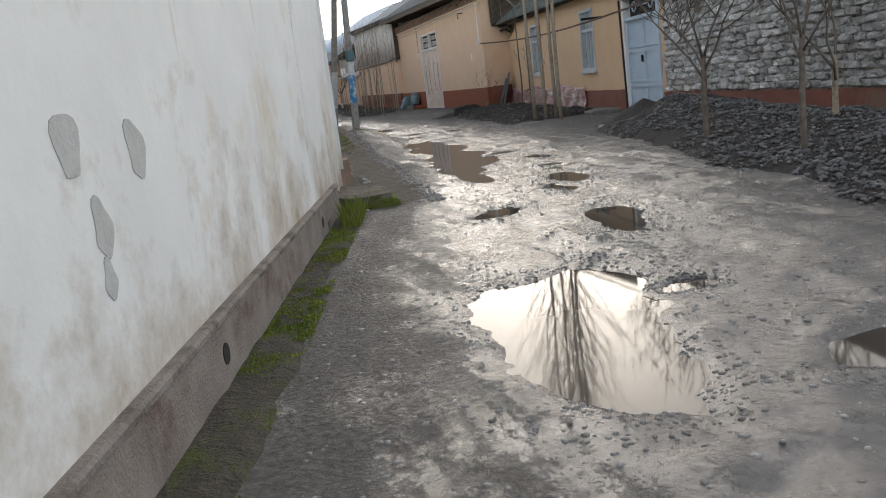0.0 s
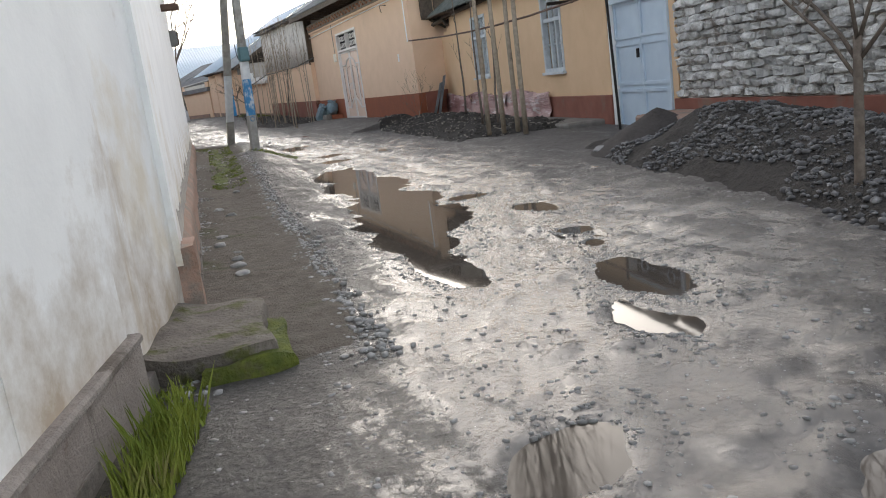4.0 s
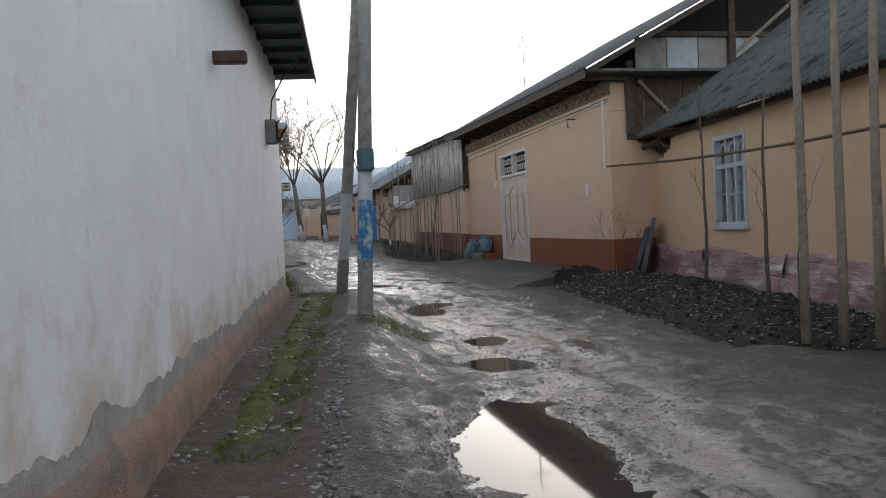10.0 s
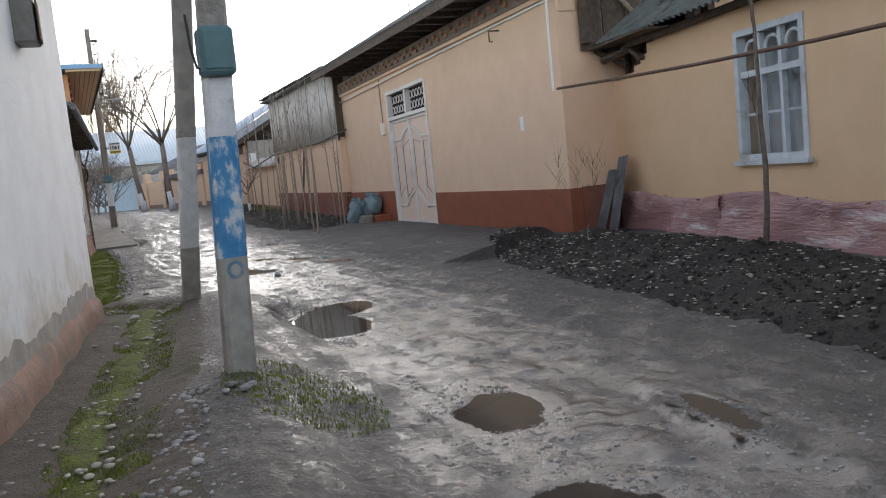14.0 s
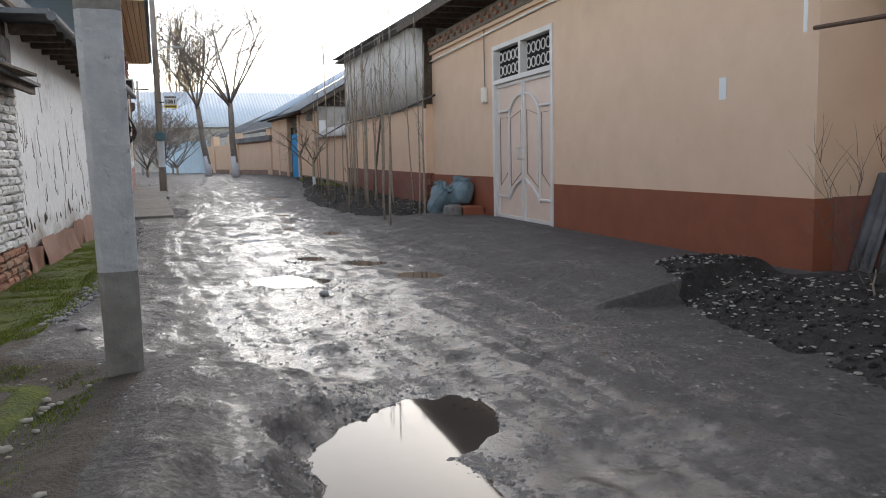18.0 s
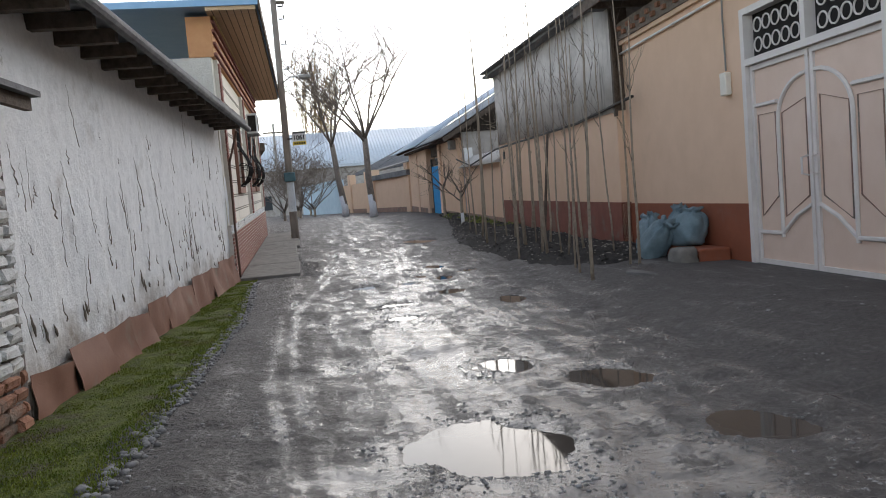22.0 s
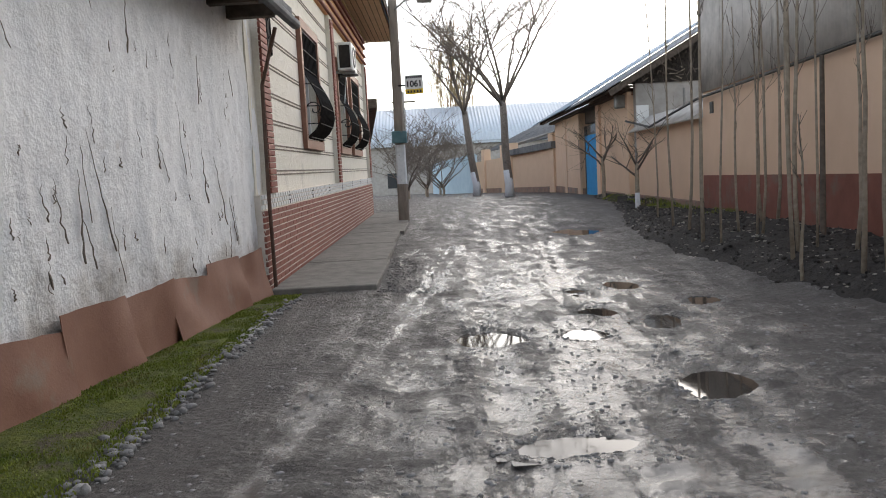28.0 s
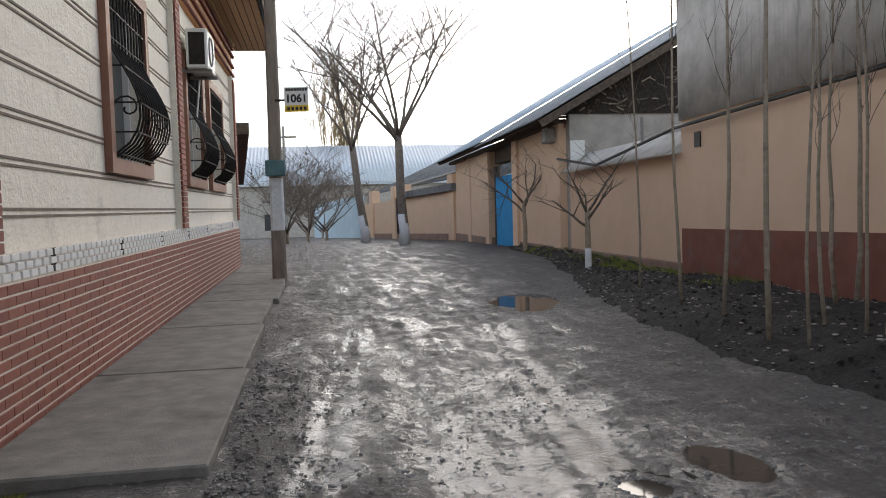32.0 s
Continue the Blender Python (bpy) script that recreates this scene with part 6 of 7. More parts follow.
for k, (u0, L, dz, dy) in enumerate(((4.95, 7.2, 0.0, 0.85), (11.6, 10.5, 0.05, 0.9))):
    r = part("roof_slope", corrugated(L, 8.2, 0.16, 0.02), M_METALROOF if k else M_SHEETROOF, tw, "pale grey wavy roof sheets", True)
    r.matrix_local = pose(u0, dy, 3.42 + dz) @ pose(0, 0, 0, 60.5)
    part("eave_beam", B(u0 + 0.2, dy - 0.5, 3.5, u0 + L - 0.1, dy - 0.35, 3.62), M_WOOD, tw)
for k in range(9):
    part("rafter_end", B(5.6 + 0.6 * k, 0.0, 3.5, 5.7 + 0.6 * k, 0.5, 3.56), M_WOOD, tw)
part("rake_board", B(4.98, -8.0, -0.2, 5.04, 0, -0.04), M_WOOD, tw).matrix_local = pose(0, 0.85, 3.42, -29.5)
part("gable_soffit", B(5.04, -8.0, -0.08, 5.75, -0.1, -0.04), M_WOOD, tw).matrix_local = pose(0, 0.85, 3.42, -29.5)
part("wall_head", B(5.76, -0.3, 3.3, 10.4, 0.04, 3.5), M_CLINKER, tw)
part("ridge_sheet", B(8.0, -7.6, 7.0, 13, -5.6, 7.07), M_SLATE, tw)
part("upper_gable", B(9.0, -7.0, 5.8, 9.2, -5.8, 7.0), M_WOOD, tw)
part("door_frame", B(10.62, -0.14, 0.2, 10.72, -0.02, 2.9), M_WOOD, tw)
part("door_frame", B(13.3, -0.14, 0.2, 13.42, -0.02, 2.9), M_WOOD, tw)
part("transom", B(10.72, -0.1, 2.58, 13.3, -0.06, 2.9), M_GLASS, tw)
# unlit depth of the door recess, put in as a near-black panel
part("recess_shade_back", B(10.4, -1.4, 0.2, 13.6, -1.3, 3.4), M_DARK, tw)
part("lamp_box", B(6.0, 0.1, 3.0, 6.35, 0.4, 3.35, bev=0.03), M_CAST, tw, "grey lamp box under the eave")
part("pipe_rail", T([(2.2, -0.3, 2.3), (2.2, -0.3, 3.1)], 0.03, 6), M_CAST, tw)
for k in range(4):
    part("pier_pilaster", B(5.77 + 3.99 * k if k < 2 else 13.56 + 3.2 * (k - 2), 0.08, -0.3, 6.3 + 3.99 * k if k < 2 else 14.1 + 3.2 * (k - 2), 0.16, 3.4), M_PEACH, tw)
part("far_band", B(13.58, -0.4, -0.3, 20.02, 0.14, 0.62), M_REDPLINTH, tw)
part("band", B(0, -0.25, -0.6, 17.5, 0.03, 0.45), M_REDPLINTH, fw)
part("coping", B(0.0, -0.5, 2.2, 7.5, 0.25, 2.5), M_SLATE, fw)
for u in (0.2, 7.6, 9.2, 14.0):
    part("pier", B(u, -0.35, -0.6, u + 0.7, 0.1, 2.9), M_PEACH, fw)
# flat near-black plate on the wall, painting the shade of an open doorway
part("doorway_shade_panel", B(8.3, -0.04, -0.2, 9.2, 0.02, 2.3), M_DARK, fw)
part("pergola_beam", T([(-0.5, -0.6, 3.1), (9.0, -0.6, 2.9)], 0.07, 8), M_CAST, fw)
pr = part("house_roof", corrugated(18.0, 5.5, 0.2, 0.03), M_SLATE, fw, "dark grey roof behind the wall", True)
pr.matrix_local = pose(1.0, -1.0, 2.9) @ pose(0, 0, 0, 66)
fb = part("wavy_sheet", corrugated(37, 9.0, 0.35, 0.04), M_FARTIN, far, "pale blue-grey tin sheets", True)
fb.matrix_local = pose(-0.5, -0.7, 5.25) @ pose(0, 0, 0, -62)
for k in range(7):
    part("window", B(2 + 4.8 * k, -0.05, 0.9, 3.4 + 4.8 * k, 0.02, 2.4), M_GLASS, far)
nh = thing("next_house", along((6.9, 58.5), (5.2, 80.0), 0.5), "brown brick house beyond the cream one", "house")
part("wall", B(0, 0, -0.6, 21.5, 5, 3.3), M_CLINKER, nh)
part("eave", B(-0.5, -0.9, 3.3, 22, 5.5, 3.6), M_WOOD, nh)
part("door", B(16, -0.05, -0.3, 17.3, 0.02, 2.0), M_DARK, nh)
part("window", B(8, -0.05, 1.0, 9.4, 0.02, 2.3), M_GLASS, nh)
fp = thing("utility_pole", pose(8.0, 92, 0.4), "far thin utility pole with a crossarm", "utility pole", "poles along the street")
part("shaft", T([(0, 0, 0), (0, 0, 8.0)], [0.13, 0.09], 8), M_POLE, fp)
part("crossarm", B(-0.9, -0.06, 7.2, 0.9, 0.06, 7.32), M_WOOD, fp)

# ---- pole C fittings, lamp, sign ----
part("junction_box", B(-0.18, -0.26, 1.98, 0.18, -0.12, 2.27, bev=0.02), M_SWITCH, pc, "blue-green junction box")
part("lamp_arm", T([(0.05, -0.1, 5.15), (0.3, -0.3, 5.3), (0.65, -0.4, 5.32)], 0.025, 6), M_CAST, pc)
part("lamp_head", B(0.58, -0.5, 5.22, 0.95, -0.3, 5.34, bev=0.03), M_CAST, pc)
for z in (5.6, 6.4, 7.2, 7.6):
    part("insulator", T([(0.12, -0.05, z), (0.28, -0.05, z), (0.28, -0.05, z + 0.12)], 0.025, 6), M_IRON, pc)
part("crossarm", B(-0.1, -0.06, 7.7, 0.35, 0.06, 7.78), M_WOOD, pc)
sg = thing("street_sign", pose(8.86, 51.84, 3.44, 0, 0, -12), "white and yellow sign plate lettered 1061", "sign")
part("plate", B(0, 0, 0.12, 0.44, 0.012, 0.45), M_WHITE, sg)
part("lower_plate", B(0, 0, 0, 0.44, 0.012, 0.118), M_YELLOW, sg)
part("bracket", B(-0.2, 0.012, 0.2, 0.3, 0.03, 0.24), M_IRON, sg)
_tc = bpy.data.curves.new("number", "FONT")
_tc.body, _tc.size, _tc.align_x, _tc.extrude, _tc.offset = "1061", 0.2, "CENTER", 0.002, 0.006
_to = new("number_text", _tc)
_dg = bpy.context.evaluated_depsgraph_get()
_tm = bpy.data.meshes.new_from_object(_to.evaluated_get(_dg))
bpy.data.objects.remove(_to)
_tm.materials.clear()
_tm.materials.append(M_BLACK)
_no = new("number", _tm)
_no.parent = sg
_no.matrix_local = pose(0.22, -0.004, 0.175, 90, 0, 0)
for k in range(8):
    part("letter_bar", B(0.03 + 0.05 * k, -0.004, 0.375, 0.07 + 0.05 * k, 0.0, 0.425), M_BLACK, sg)
for k in range(5):
    part("letter_bar", B(0.05 + 0.075 * k, -0.004, 0.03, 0.1 + 0.075 * k, 0.0, 0.09), M_BLACK, sg)


# ---- windows of the cream house ----
def grille_window(u0, u1, z0, z1):
    w = part("window", B(u0, 0.2, z0, u1, 0.22, z1), M_GLASS, bh, "window with a bulging black iron grille")
    f = bmesh.new()
    for a in ((u0 - 0.14, z0 - 0.14, u0, z1 + 0.14), (u1, z0 - 0.14, u1 + 0.14, z1 + 0.14), (u0, z1, u1, z1 + 0.14), (u0, z0 - 0.14, u1, z0)):
        box(f, a[0], -0.05, a[1], a[2], 0.02, a[3])
    part("surround", f, M_TIN, w, "brown window surround")
    for x in (u0, (u0 + u1) / 2 - 0.03, u1 - 0.06):
        part("casement_bar", B(x, 0.14, z0, x + 0.06, 0.2, z1), M_WHITE, w)
    H = z1 - z0
    belly = lambda f: -0.02 - 0.25 * max(0.0, math.sin(math.pi * min(1.0, max(0.0, f) / 0.62) ** 0.75))
    n = 11
    for k in range(n + 1):
        x = u0 + 0.03 + (u1 - u0 - 0.06) * k / n
        part("bar", T([(x, belly(i / 14), z0 + 0.02 + (H - 0.04) * i / 14) for i in range(15)], 0.011, 5), M_IRON, w)
    for f in (0.02, 0.14, 0.3, 0.5, 0.66, 0.82, 0.98):
        part("rail", T([(u0 + 0.02, 0.0, z0 + H * f), (u0 + 0.03, belly(f) - 0.008, z0 + H * f), (u1 - 0.03, belly(f) - 0.008, z0 + H * f), (u1 - 0.02, 0.0, z0 + H * f)], 0.009, 5), M_IRON, w)
    for x in (u0 + 0.02, u1 - 0.02):
        sp = bmesh.new()
        tube(sp, [(x, -0.16 + (0.13 - 0.009 * i) * math.cos(0.55 * i), z0 + 0.27 * H + (0.13 - 0.009 * i) * math.sin(0.55 * i)) for i in range(13)], 0.01, 5)
        part("side_scroll", sp, M_IRON, w)


for a, b in WINS:
    grille_window(a, b, 1.93, 3.6)
# the opening is an uncut near-black plate, its inner shade given as colour
w = part("small_window", B(0.76, -0.02, 2.86, 1.22, 0.024, 3.5), M_DARK, bh, "small opening with curled iron bars")
for k in range(2):
    for m in (1, -1):
        c = (0.88 + 0.22 * k, 3.18 + 0.15 * m)
        part("scroll", T([(c[0] + (0.1 - 0.006 * i) * math.cos(0.6 * i), -0.035, c[1] + m * (0.13 - 0.008 * i) * math.sin(0.6 * i)) for i in range(13)], 0.009, 5), M_IRON, w)
for x in (0.77, 0.99, 1.2):
    part("bar", T([(x, -0.03, 2.87), (x, -0.03, 3.49)], 0.009, 5), M_IRON, w)
GROOVES = (1.42, 1.465, 1.735, 1.78, 2.04, 2.085, 2.37, 2.415, 2.72, 2.765, 3.06, 3.105, 3.39, 3.435, 3.72, 3.765, 4.05, 4.095)
for z in GROOVES:
    edges = [0.74, 3.29, 5.11, 6.68, 7.12, 7.59, 9.46, 10.09, 12.16, 13.88] if 1.78 < z < 3.75 else [0.74, 6.68, 7.12, 13.88]
    for a, b in zip(edges[::2], edges[1::2]):
        part("groove", B(a, 0.013, z - 0.009, b, 0.024, z + 0.009), M_MORTAR, bh)
for k in range(7):
    part("drain_slot", B(1.6 + 1.9 * k, -0.046, 1.04, 1.66 + 1.9 * k, 0.0, 1.2), M_DARK, bh)
for z in (4.42, 4.62, 4.85, 5.02):
    part("frieze_moulding", B(-0.03, -0.1, z, L5 + 0.03, -0.04, z + 0.06, bev=0.01), M_CLINKER, bh)
part("yellow_strip", B(-0.03, -0.12, 5.09, L5 + 0.03, -0.1, 5.15), M_YELLOWOOD, bh)
for k in range(7):
    part("soffit_batten", B(-0.45, -0.9 + 0.13 * k, 5.152, L5 + 0.7, -0.888 + 0.13 * k, 5.162), M_WOOD, rf5)
ac = thing("air_conditioner", F5 @ pose(7.5, -0.06, 3.45), "white air conditioner outdoor unit on a bracket", "air conditioner")
part("case", B(0, -0.32, 0, 0.82, -0.02, 0.56, bev=0.02), M_WHITE, ac)
fan = bmesh.new()
tube(fan, [(0.32 + 0.2 * math.cos(q), -0.328, 0.28 + 0.2 * math.sin(q)) for q in (2 * math.pi * i / 20 for i in range(21))], 0.012, 5)
part("fan_ring", fan, M_CAST, ac)
part("side_grille", B(-0.006, -0.28, 0.05, 0.002, -0.06, 0.5), M_IRON, ac)
for xx in (0.1, 0.7):
    part("bracket", B(xx, -0.36, -0.05, xx + 0.04, 0.06, -0.002), M_CAST, ac)
part("hose", T([(0.75, -0.1, 0.02), (0.78, -0.05, -0.4), (0.76, 0.0, -0.8)], 0.014, 6), M_WHITE, ac)

# ---- shed roof clutter and the gutter end ----
for k in range(5):
    solo("roof_plank", B(0, -0.09, 0, 1.5, 0.09, 0.03, bev=0.004), M_WOOD, "old plank lying on the shed roof", "plank", "planks on the shed roof", m=F3 @ pose(0.2 + 0.95 * k, -0.1 + 0.12 * (k % 3), 2.4 + 0.01 * (k % 2), 0, 2, 12 * (k % 3) - 10))
for k in range(3):
    c = corrugated(1.5, 1.2, 0.13, 0.02)
    solo("roofing_sheet", c, M_SLATE, "broken roofing sheet on the shed eave", "roofing sheet", "sheets on the shed", m=F3 @ pose(0.4 + 1.6 * k, -0.32, 2.43 + 0.05 * (k % 2), -82 - 3 * k, 0, 2 * k), smooth=True)
dp = thing("down_pipe", F4 @ pose(9.9, -0.1, 0.0), "dark bent downpipe at the end of the white wall", "downpipe")
part("pipe", T([(0, 0, 0.1), (0.03, 0.02, 1.2), (0, 0, 2.4), (-0.05, -0.2, 3.0)], 0.022, 8), M_RUST, dp)


# ---- scattered small stuff ----
def scatter(name, pts, sizes, mat, label, category, flat=0.55, seed=1, parent=None):
    """Many small stones as one mesh: rough flattened lumps."""
    rs = np.random.RandomState(seed)
    bm = bmesh.new()
    bmesh.ops.create_icosphere(bm, subdivisions=1, radius=1)
    base = np.array([v.co[:] for v in bm.verts])
    tri = np.array([[v.index for v in f.verts] for f in bm.faces])
    bm.free()
    n, nv = len(pts), len(base)
    ang = rs.rand(n) * 6.283
    sc = np.stack([sizes * (0.7 + 0.6 * rs.rand(n)), sizes * (0.6 + 0.5 * rs.rand(n)), sizes * flat * (0.7 + 0.6 * rs.rand(n))], 1)
    v = base[None] * (1 + 0.25 * (rs.rand(n, nv, 1) - 0.5)) * sc[:, None]
    c, s = np.cos(ang)[:, None], np.sin(ang)[:, None]
    v = np.stack([v[..., 0] * c - v[..., 1] * s, v[..., 0] * s + v[..., 1] * c, v[..., 2]], 2) + np.asarray(pts)[:, None]
    f = (tri[None] + (np.arange(n) * nv)[:, None, None]).reshape(-1, 3)
    me = bpy.data.meshes.new(name)
    me.from_pydata(v.reshape(-1, 3).tolist(), [], f.tolist())
    me.materials.append(mat)
    for p in me.polygons:
        p.use_smooth = True
    ob = new(name, me)
    if parent is not None:
        ob.parent = parent
    return tagged(ob, label, category, kind="stuff")


rs = np.random.RandomState(11)


def on_ground(x, y):
    return ground_height(x, y, True)


# gravel in and beside the road, densest round the puddles and along the ruts
n = 62000
y = 1.5 + 48 * rs.rand(n) ** 0.9
mid = np.interp(y, [0, 10, 20, 30, 40, 50], [3.6, 6.6, 8.8, 9.7, 10.2, 11.0])
x = mid + rs.randn(n) * 1.5
keep = (vnoise(x, y, 0.7) + vnoise(x, y, 2.3) > -0.12) & (x > np.interp(y, LEFT_LINE[:, 0], LEFT_LINE[:, 1]) + 0.1)
x, y = x[keep], y[keep]
scatter("road_gravel", np.stack([x, y, on_ground(x, y) - 0.001], 1), 0.004 + 0.017 * rs.rand(len(x)) ** 4, M_STONE, "small grey gravel pressed into the mud road", "gravel", 0.42, 2)
px, py = [], []
for el in PUDDLES:
    for cx, cy, rx, ry, ang in el:
        m = int(760 * (rx + ry))
        q, r = rs.rand(m) * 6.283, 0.85 + 0.95 * rs.rand(m) ** 1.4
        c, s = math.cos(radians(ang)), math.sin(radians(ang))
        px.append(cx + r * (rx * np.cos(q) * c - ry * np.sin(q) * s))
        py.append(cy + r * (rx * np.cos(q) * s + ry * np.sin(q) * c))
px, py = np.concatenate(px), np.concatenate(py)
keep = vnoise(px, py, 0.35) > -0.12
px, py = px[keep], py[keep]
scatter("puddle_gravel", np.stack([px, py, on_ground(px, py) - 0.002], 1), 0.005 + 0.014 * rs.rand(len(px)) ** 2, M_STONE, "wet grey gravel round the puddles", "gravel", 0.5, 3)
# a line of cobbles along the footpath and at the wall foot
n = 2600
y = 8.5 + 13 * rs.rand(n)
x = np.where(rs.rand(n) < 0.6, 5.35 + 0.16 * (y - 10.2) + 0.07 * rs.randn(n), np.interp(y, LEFT_LINE[:, 0], LEFT_LINE[:, 1]) + 0.1 + 0.1 * np.abs(rs.randn(n)))
scatter("footpath_cobbles", np.stack([x, y, on_ground(x, y) + 0.006], 1), 0.008 + 0.022 * rs.rand(n) ** 2, M_STONE, "pale rounded cobbles along the footpath", "cobbles", 0.6, 4)
n = 480
y, x = 41.0 + 3.2 * rs.rand(n) ** 1.3, 0
x = 8.65 + 0.018 * (y - 41.6) + 0.35 * np.abs(rs.randn(n))
scatter("kerb_gravel", np.stack([x, y, on_ground(x, y) + 0.01], 1), 0.006 + 0.012 * rs.rand(n), M_STONE, "pale gravel spread beside the concrete pavement", "gravel", 0.55, 5)
n = 260
y = 16.8 + 9.5 * rs.rand(n)
x = np.interp(y, LEFT_LINE[:, 0], LEFT_LINE[:, 1]) + 0.55 + 0.12 * rs.randn(n)
scatter("gutter_litter", np.stack([x, y, on_ground(x, y) + 0.03], 1), 0.01 + 0.025 * rs.rand(n) ** 2, M_LEAF, "pale stones and scraps lying in the grassy gutter", "litter", 0.35, 15)
# the heap's stones
n = 19000
y = -1.5 + 15.2 * rs.rand(n)
f = np.interp(y, [0, 3, 5.7, 9.5, 12, 14.2], [5.2, 6.0, 7.2, 8.5, 9.3, 10.4])
b = 12.02 + 0.2095 * (y - 14.2) - 0.1
x = f - 0.15 + (b - f) * rs.rand(n) ** 1.15
keep = vnoise(x, y, 1.1) > -0.28 + 0.2 * (y > 12)
x, y = x[keep], y[keep]
scatter("heap_stones", np.stack([x, y, heap_height(x, y) + 0.012], 1), 0.009 + 0.03 * rs.rand(len(x)) ** 2.6, M_HEAPSTONE, "grey river stones covering the heap", "stones", 0.6, 6)
# pale cobbles along the outer edge of the grass
n = 1500
y = 27.5 + 13.5 * rs.rand(n)
x = np.interp(y, LEFT_LINE[:, 0], LEFT_LINE[:, 1]) + 0.97 * np.interp(y, [0, 31, 36, 40.5], [1, 1, 0.85, 0.45]) + 0.05 * rs.randn(n)
scatter("verge_cobbles", np.stack([x, y, on_ground(x, y) + 0.006], 1), 0.012 + 0.028 * rs.rand(n) ** 2.5, M_STONE, "pale cobbles edging the grass verge", "cobbles", 0.6, 14)
# pale litter on the soil beds
for nm, hb, y0, y1, fx, bx, sd_ in (("bed_litter", hbed1, 16.9, 28.0, [(16.6, 11.9), (18.8, 10.75), (23.7, 11.5), (28.2, 12.75)], [(16.6, 12.2), (23.7, 13.4), (28.2, 13.2)], 7),
                                    ("bed_litter", hbed2, 36.6, 58.0, [(36.4, 13.0), (40.7, 12.5), (45.7, 12.6), (54.3, 14.1), (60, 14.9)], [(36.4, 14.2), (48, 14.7), (60, 15.1)], 8)):
    n = 1500
    y = y0 + (y1 - y0) * rs.rand(n)
    a, b = np.interp(y, *zip(*fx)), np.interp(y, *zip(*bx))
    x = a + (b - a) * rs.rand(n)
    z = hb(x, y)
    scatter(nm, np.stack([x, y, z + 0.008], 1), 0.008 + 0.022 * rs.rand(n) ** 2, M_LEAF, "pale stones and dry leaf litter on dark soil", "litter", 0.3, sd_)
    n = 2800
    y = y0 + (y1 - y0) * rs.rand(n)
    a, b = np.interp(y, *zip(*fx)), np.interp(y, *zip(*bx))
    x = a + (b - a) * rs.rand(n)
    scatter("soil_clods", np.stack([x, y, hb(x, y) + 0.004], 1), 0.008 + 0.026 * rs.rand(n) ** 2, M_SOIL, "dark clods of turned soil", "clods", 0.7, sd_ + 10)


def grass(name, x, y, z, h, label, seed, mat=None):
    r = np.random.RandomState(seed)
    n = len(x)
    a, lean = r.rand(n) * 6.283, 0.5 * r.rand(n)
    w = 0.003 + 0.004 * r.rand(n)
    hh = h * (0.5 + 0.8 * r.rand(n))
    dx, dy = np.cos(a), np.sin(a)
    p = np.stack([x, y, z], 1)
    side = np.stack([-dy, dx, 0 * dx], 1) * w[:, None]
    tip = np.stack([dx * lean * hh, dy * lean * hh, hh], 1)
    mid_ = tip * 0.5 + np.stack([0 * dx, 0 * dx, 0.1 * hh], 1)
    v = np.stack([p - side, p + side, p + mid_ + side * 0.7, p + tip, p + mid_ - side * 0.7], 1).reshape(-1, 3)
    f = np.arange(n * 5).reshape(n, 5)
    me = bpy.data.meshes.new(name)
    me.from_pydata(v.tolist(), [], f.tolist())
    me.materials.append(mat or M_GRASS)
    return tagged(new(name, me), label, "grass", kind="stuff")


def verge_patch(n, y0, y1, off0, off1, seed, thr=-0.1):
    r = np.random.RandomState(seed)
    y = y0 + (y1 - y0) * r.rand(n)
    x = np.interp(y, LEFT_LINE[:, 0], LEFT_LINE[:, 1]) + off0 + (off1 * np.interp(y, [0, 31, 36, 40.5], [1, 1, 0.85, 0.45]) - off0) * r.rand(n) ** 1.1
    k = vnoise(x, y, 0.5) + 0.9 * vnoise(x, y, 0.14) + 0.5 * vnoise(x, y, 0.05) > thr + 0.25 * (r.rand(n) - 0.5)
    return x[k], y[k]


x, y = verge_patch(60000, 27.0, 41.3, 0.06, 1.0, 21, -0.5)
grass("verge_grass", x, y, on_ground(x, y) + 0.006, 0.018, "short green grass at the foot of the white wall", 1)
x, y = verge_patch(26000, 1.2, 9.5, 0.01, 0.3, 22, 0.04)
grass("wall_foot_weeds", x, y, on_ground(x, y) + 0.008, 0.014, "low green weeds at the foot of the plinth", 2)
x, y = verge_patch(34000, 16.5, 28.0, 0.34, 0.85, 23, -0.08)
_q, _r = np.random.RandomState(9).rand(2, 1100)
x, y = np.append(x, 7.8 + 0.45 * np.sqrt(_r) * np.cos(6.283 * _q)), np.append(y, 21.2 + 0.75 * np.sqrt(_r) * np.sin(6.283 * _q))
grass("pole_grass", x, y, on_ground(x, y), 0.026, "patchy grass round the poles", 3)
x, y = verge_patch(420, 7.75, 8.35, 0.12, 0.3, 24, -0.6)
grass("tall_tuft", x, y, on_ground(x, y), 0.2, "yellow-green tuft beside the cement block", 4)
r_ = np.random.RandomState(5)
x, y = 14.0 + 0.9 * r_.rand(5000), 46 + 10 * r_.rand(5000)
k_ = vnoise(x, y, 0.6) > 0.0
x, y = x[k_], y[k_]
grass("bed_grass", x, y, hbed2(x, y), 0.06, "sparse dark grass in the soil bed", 6)

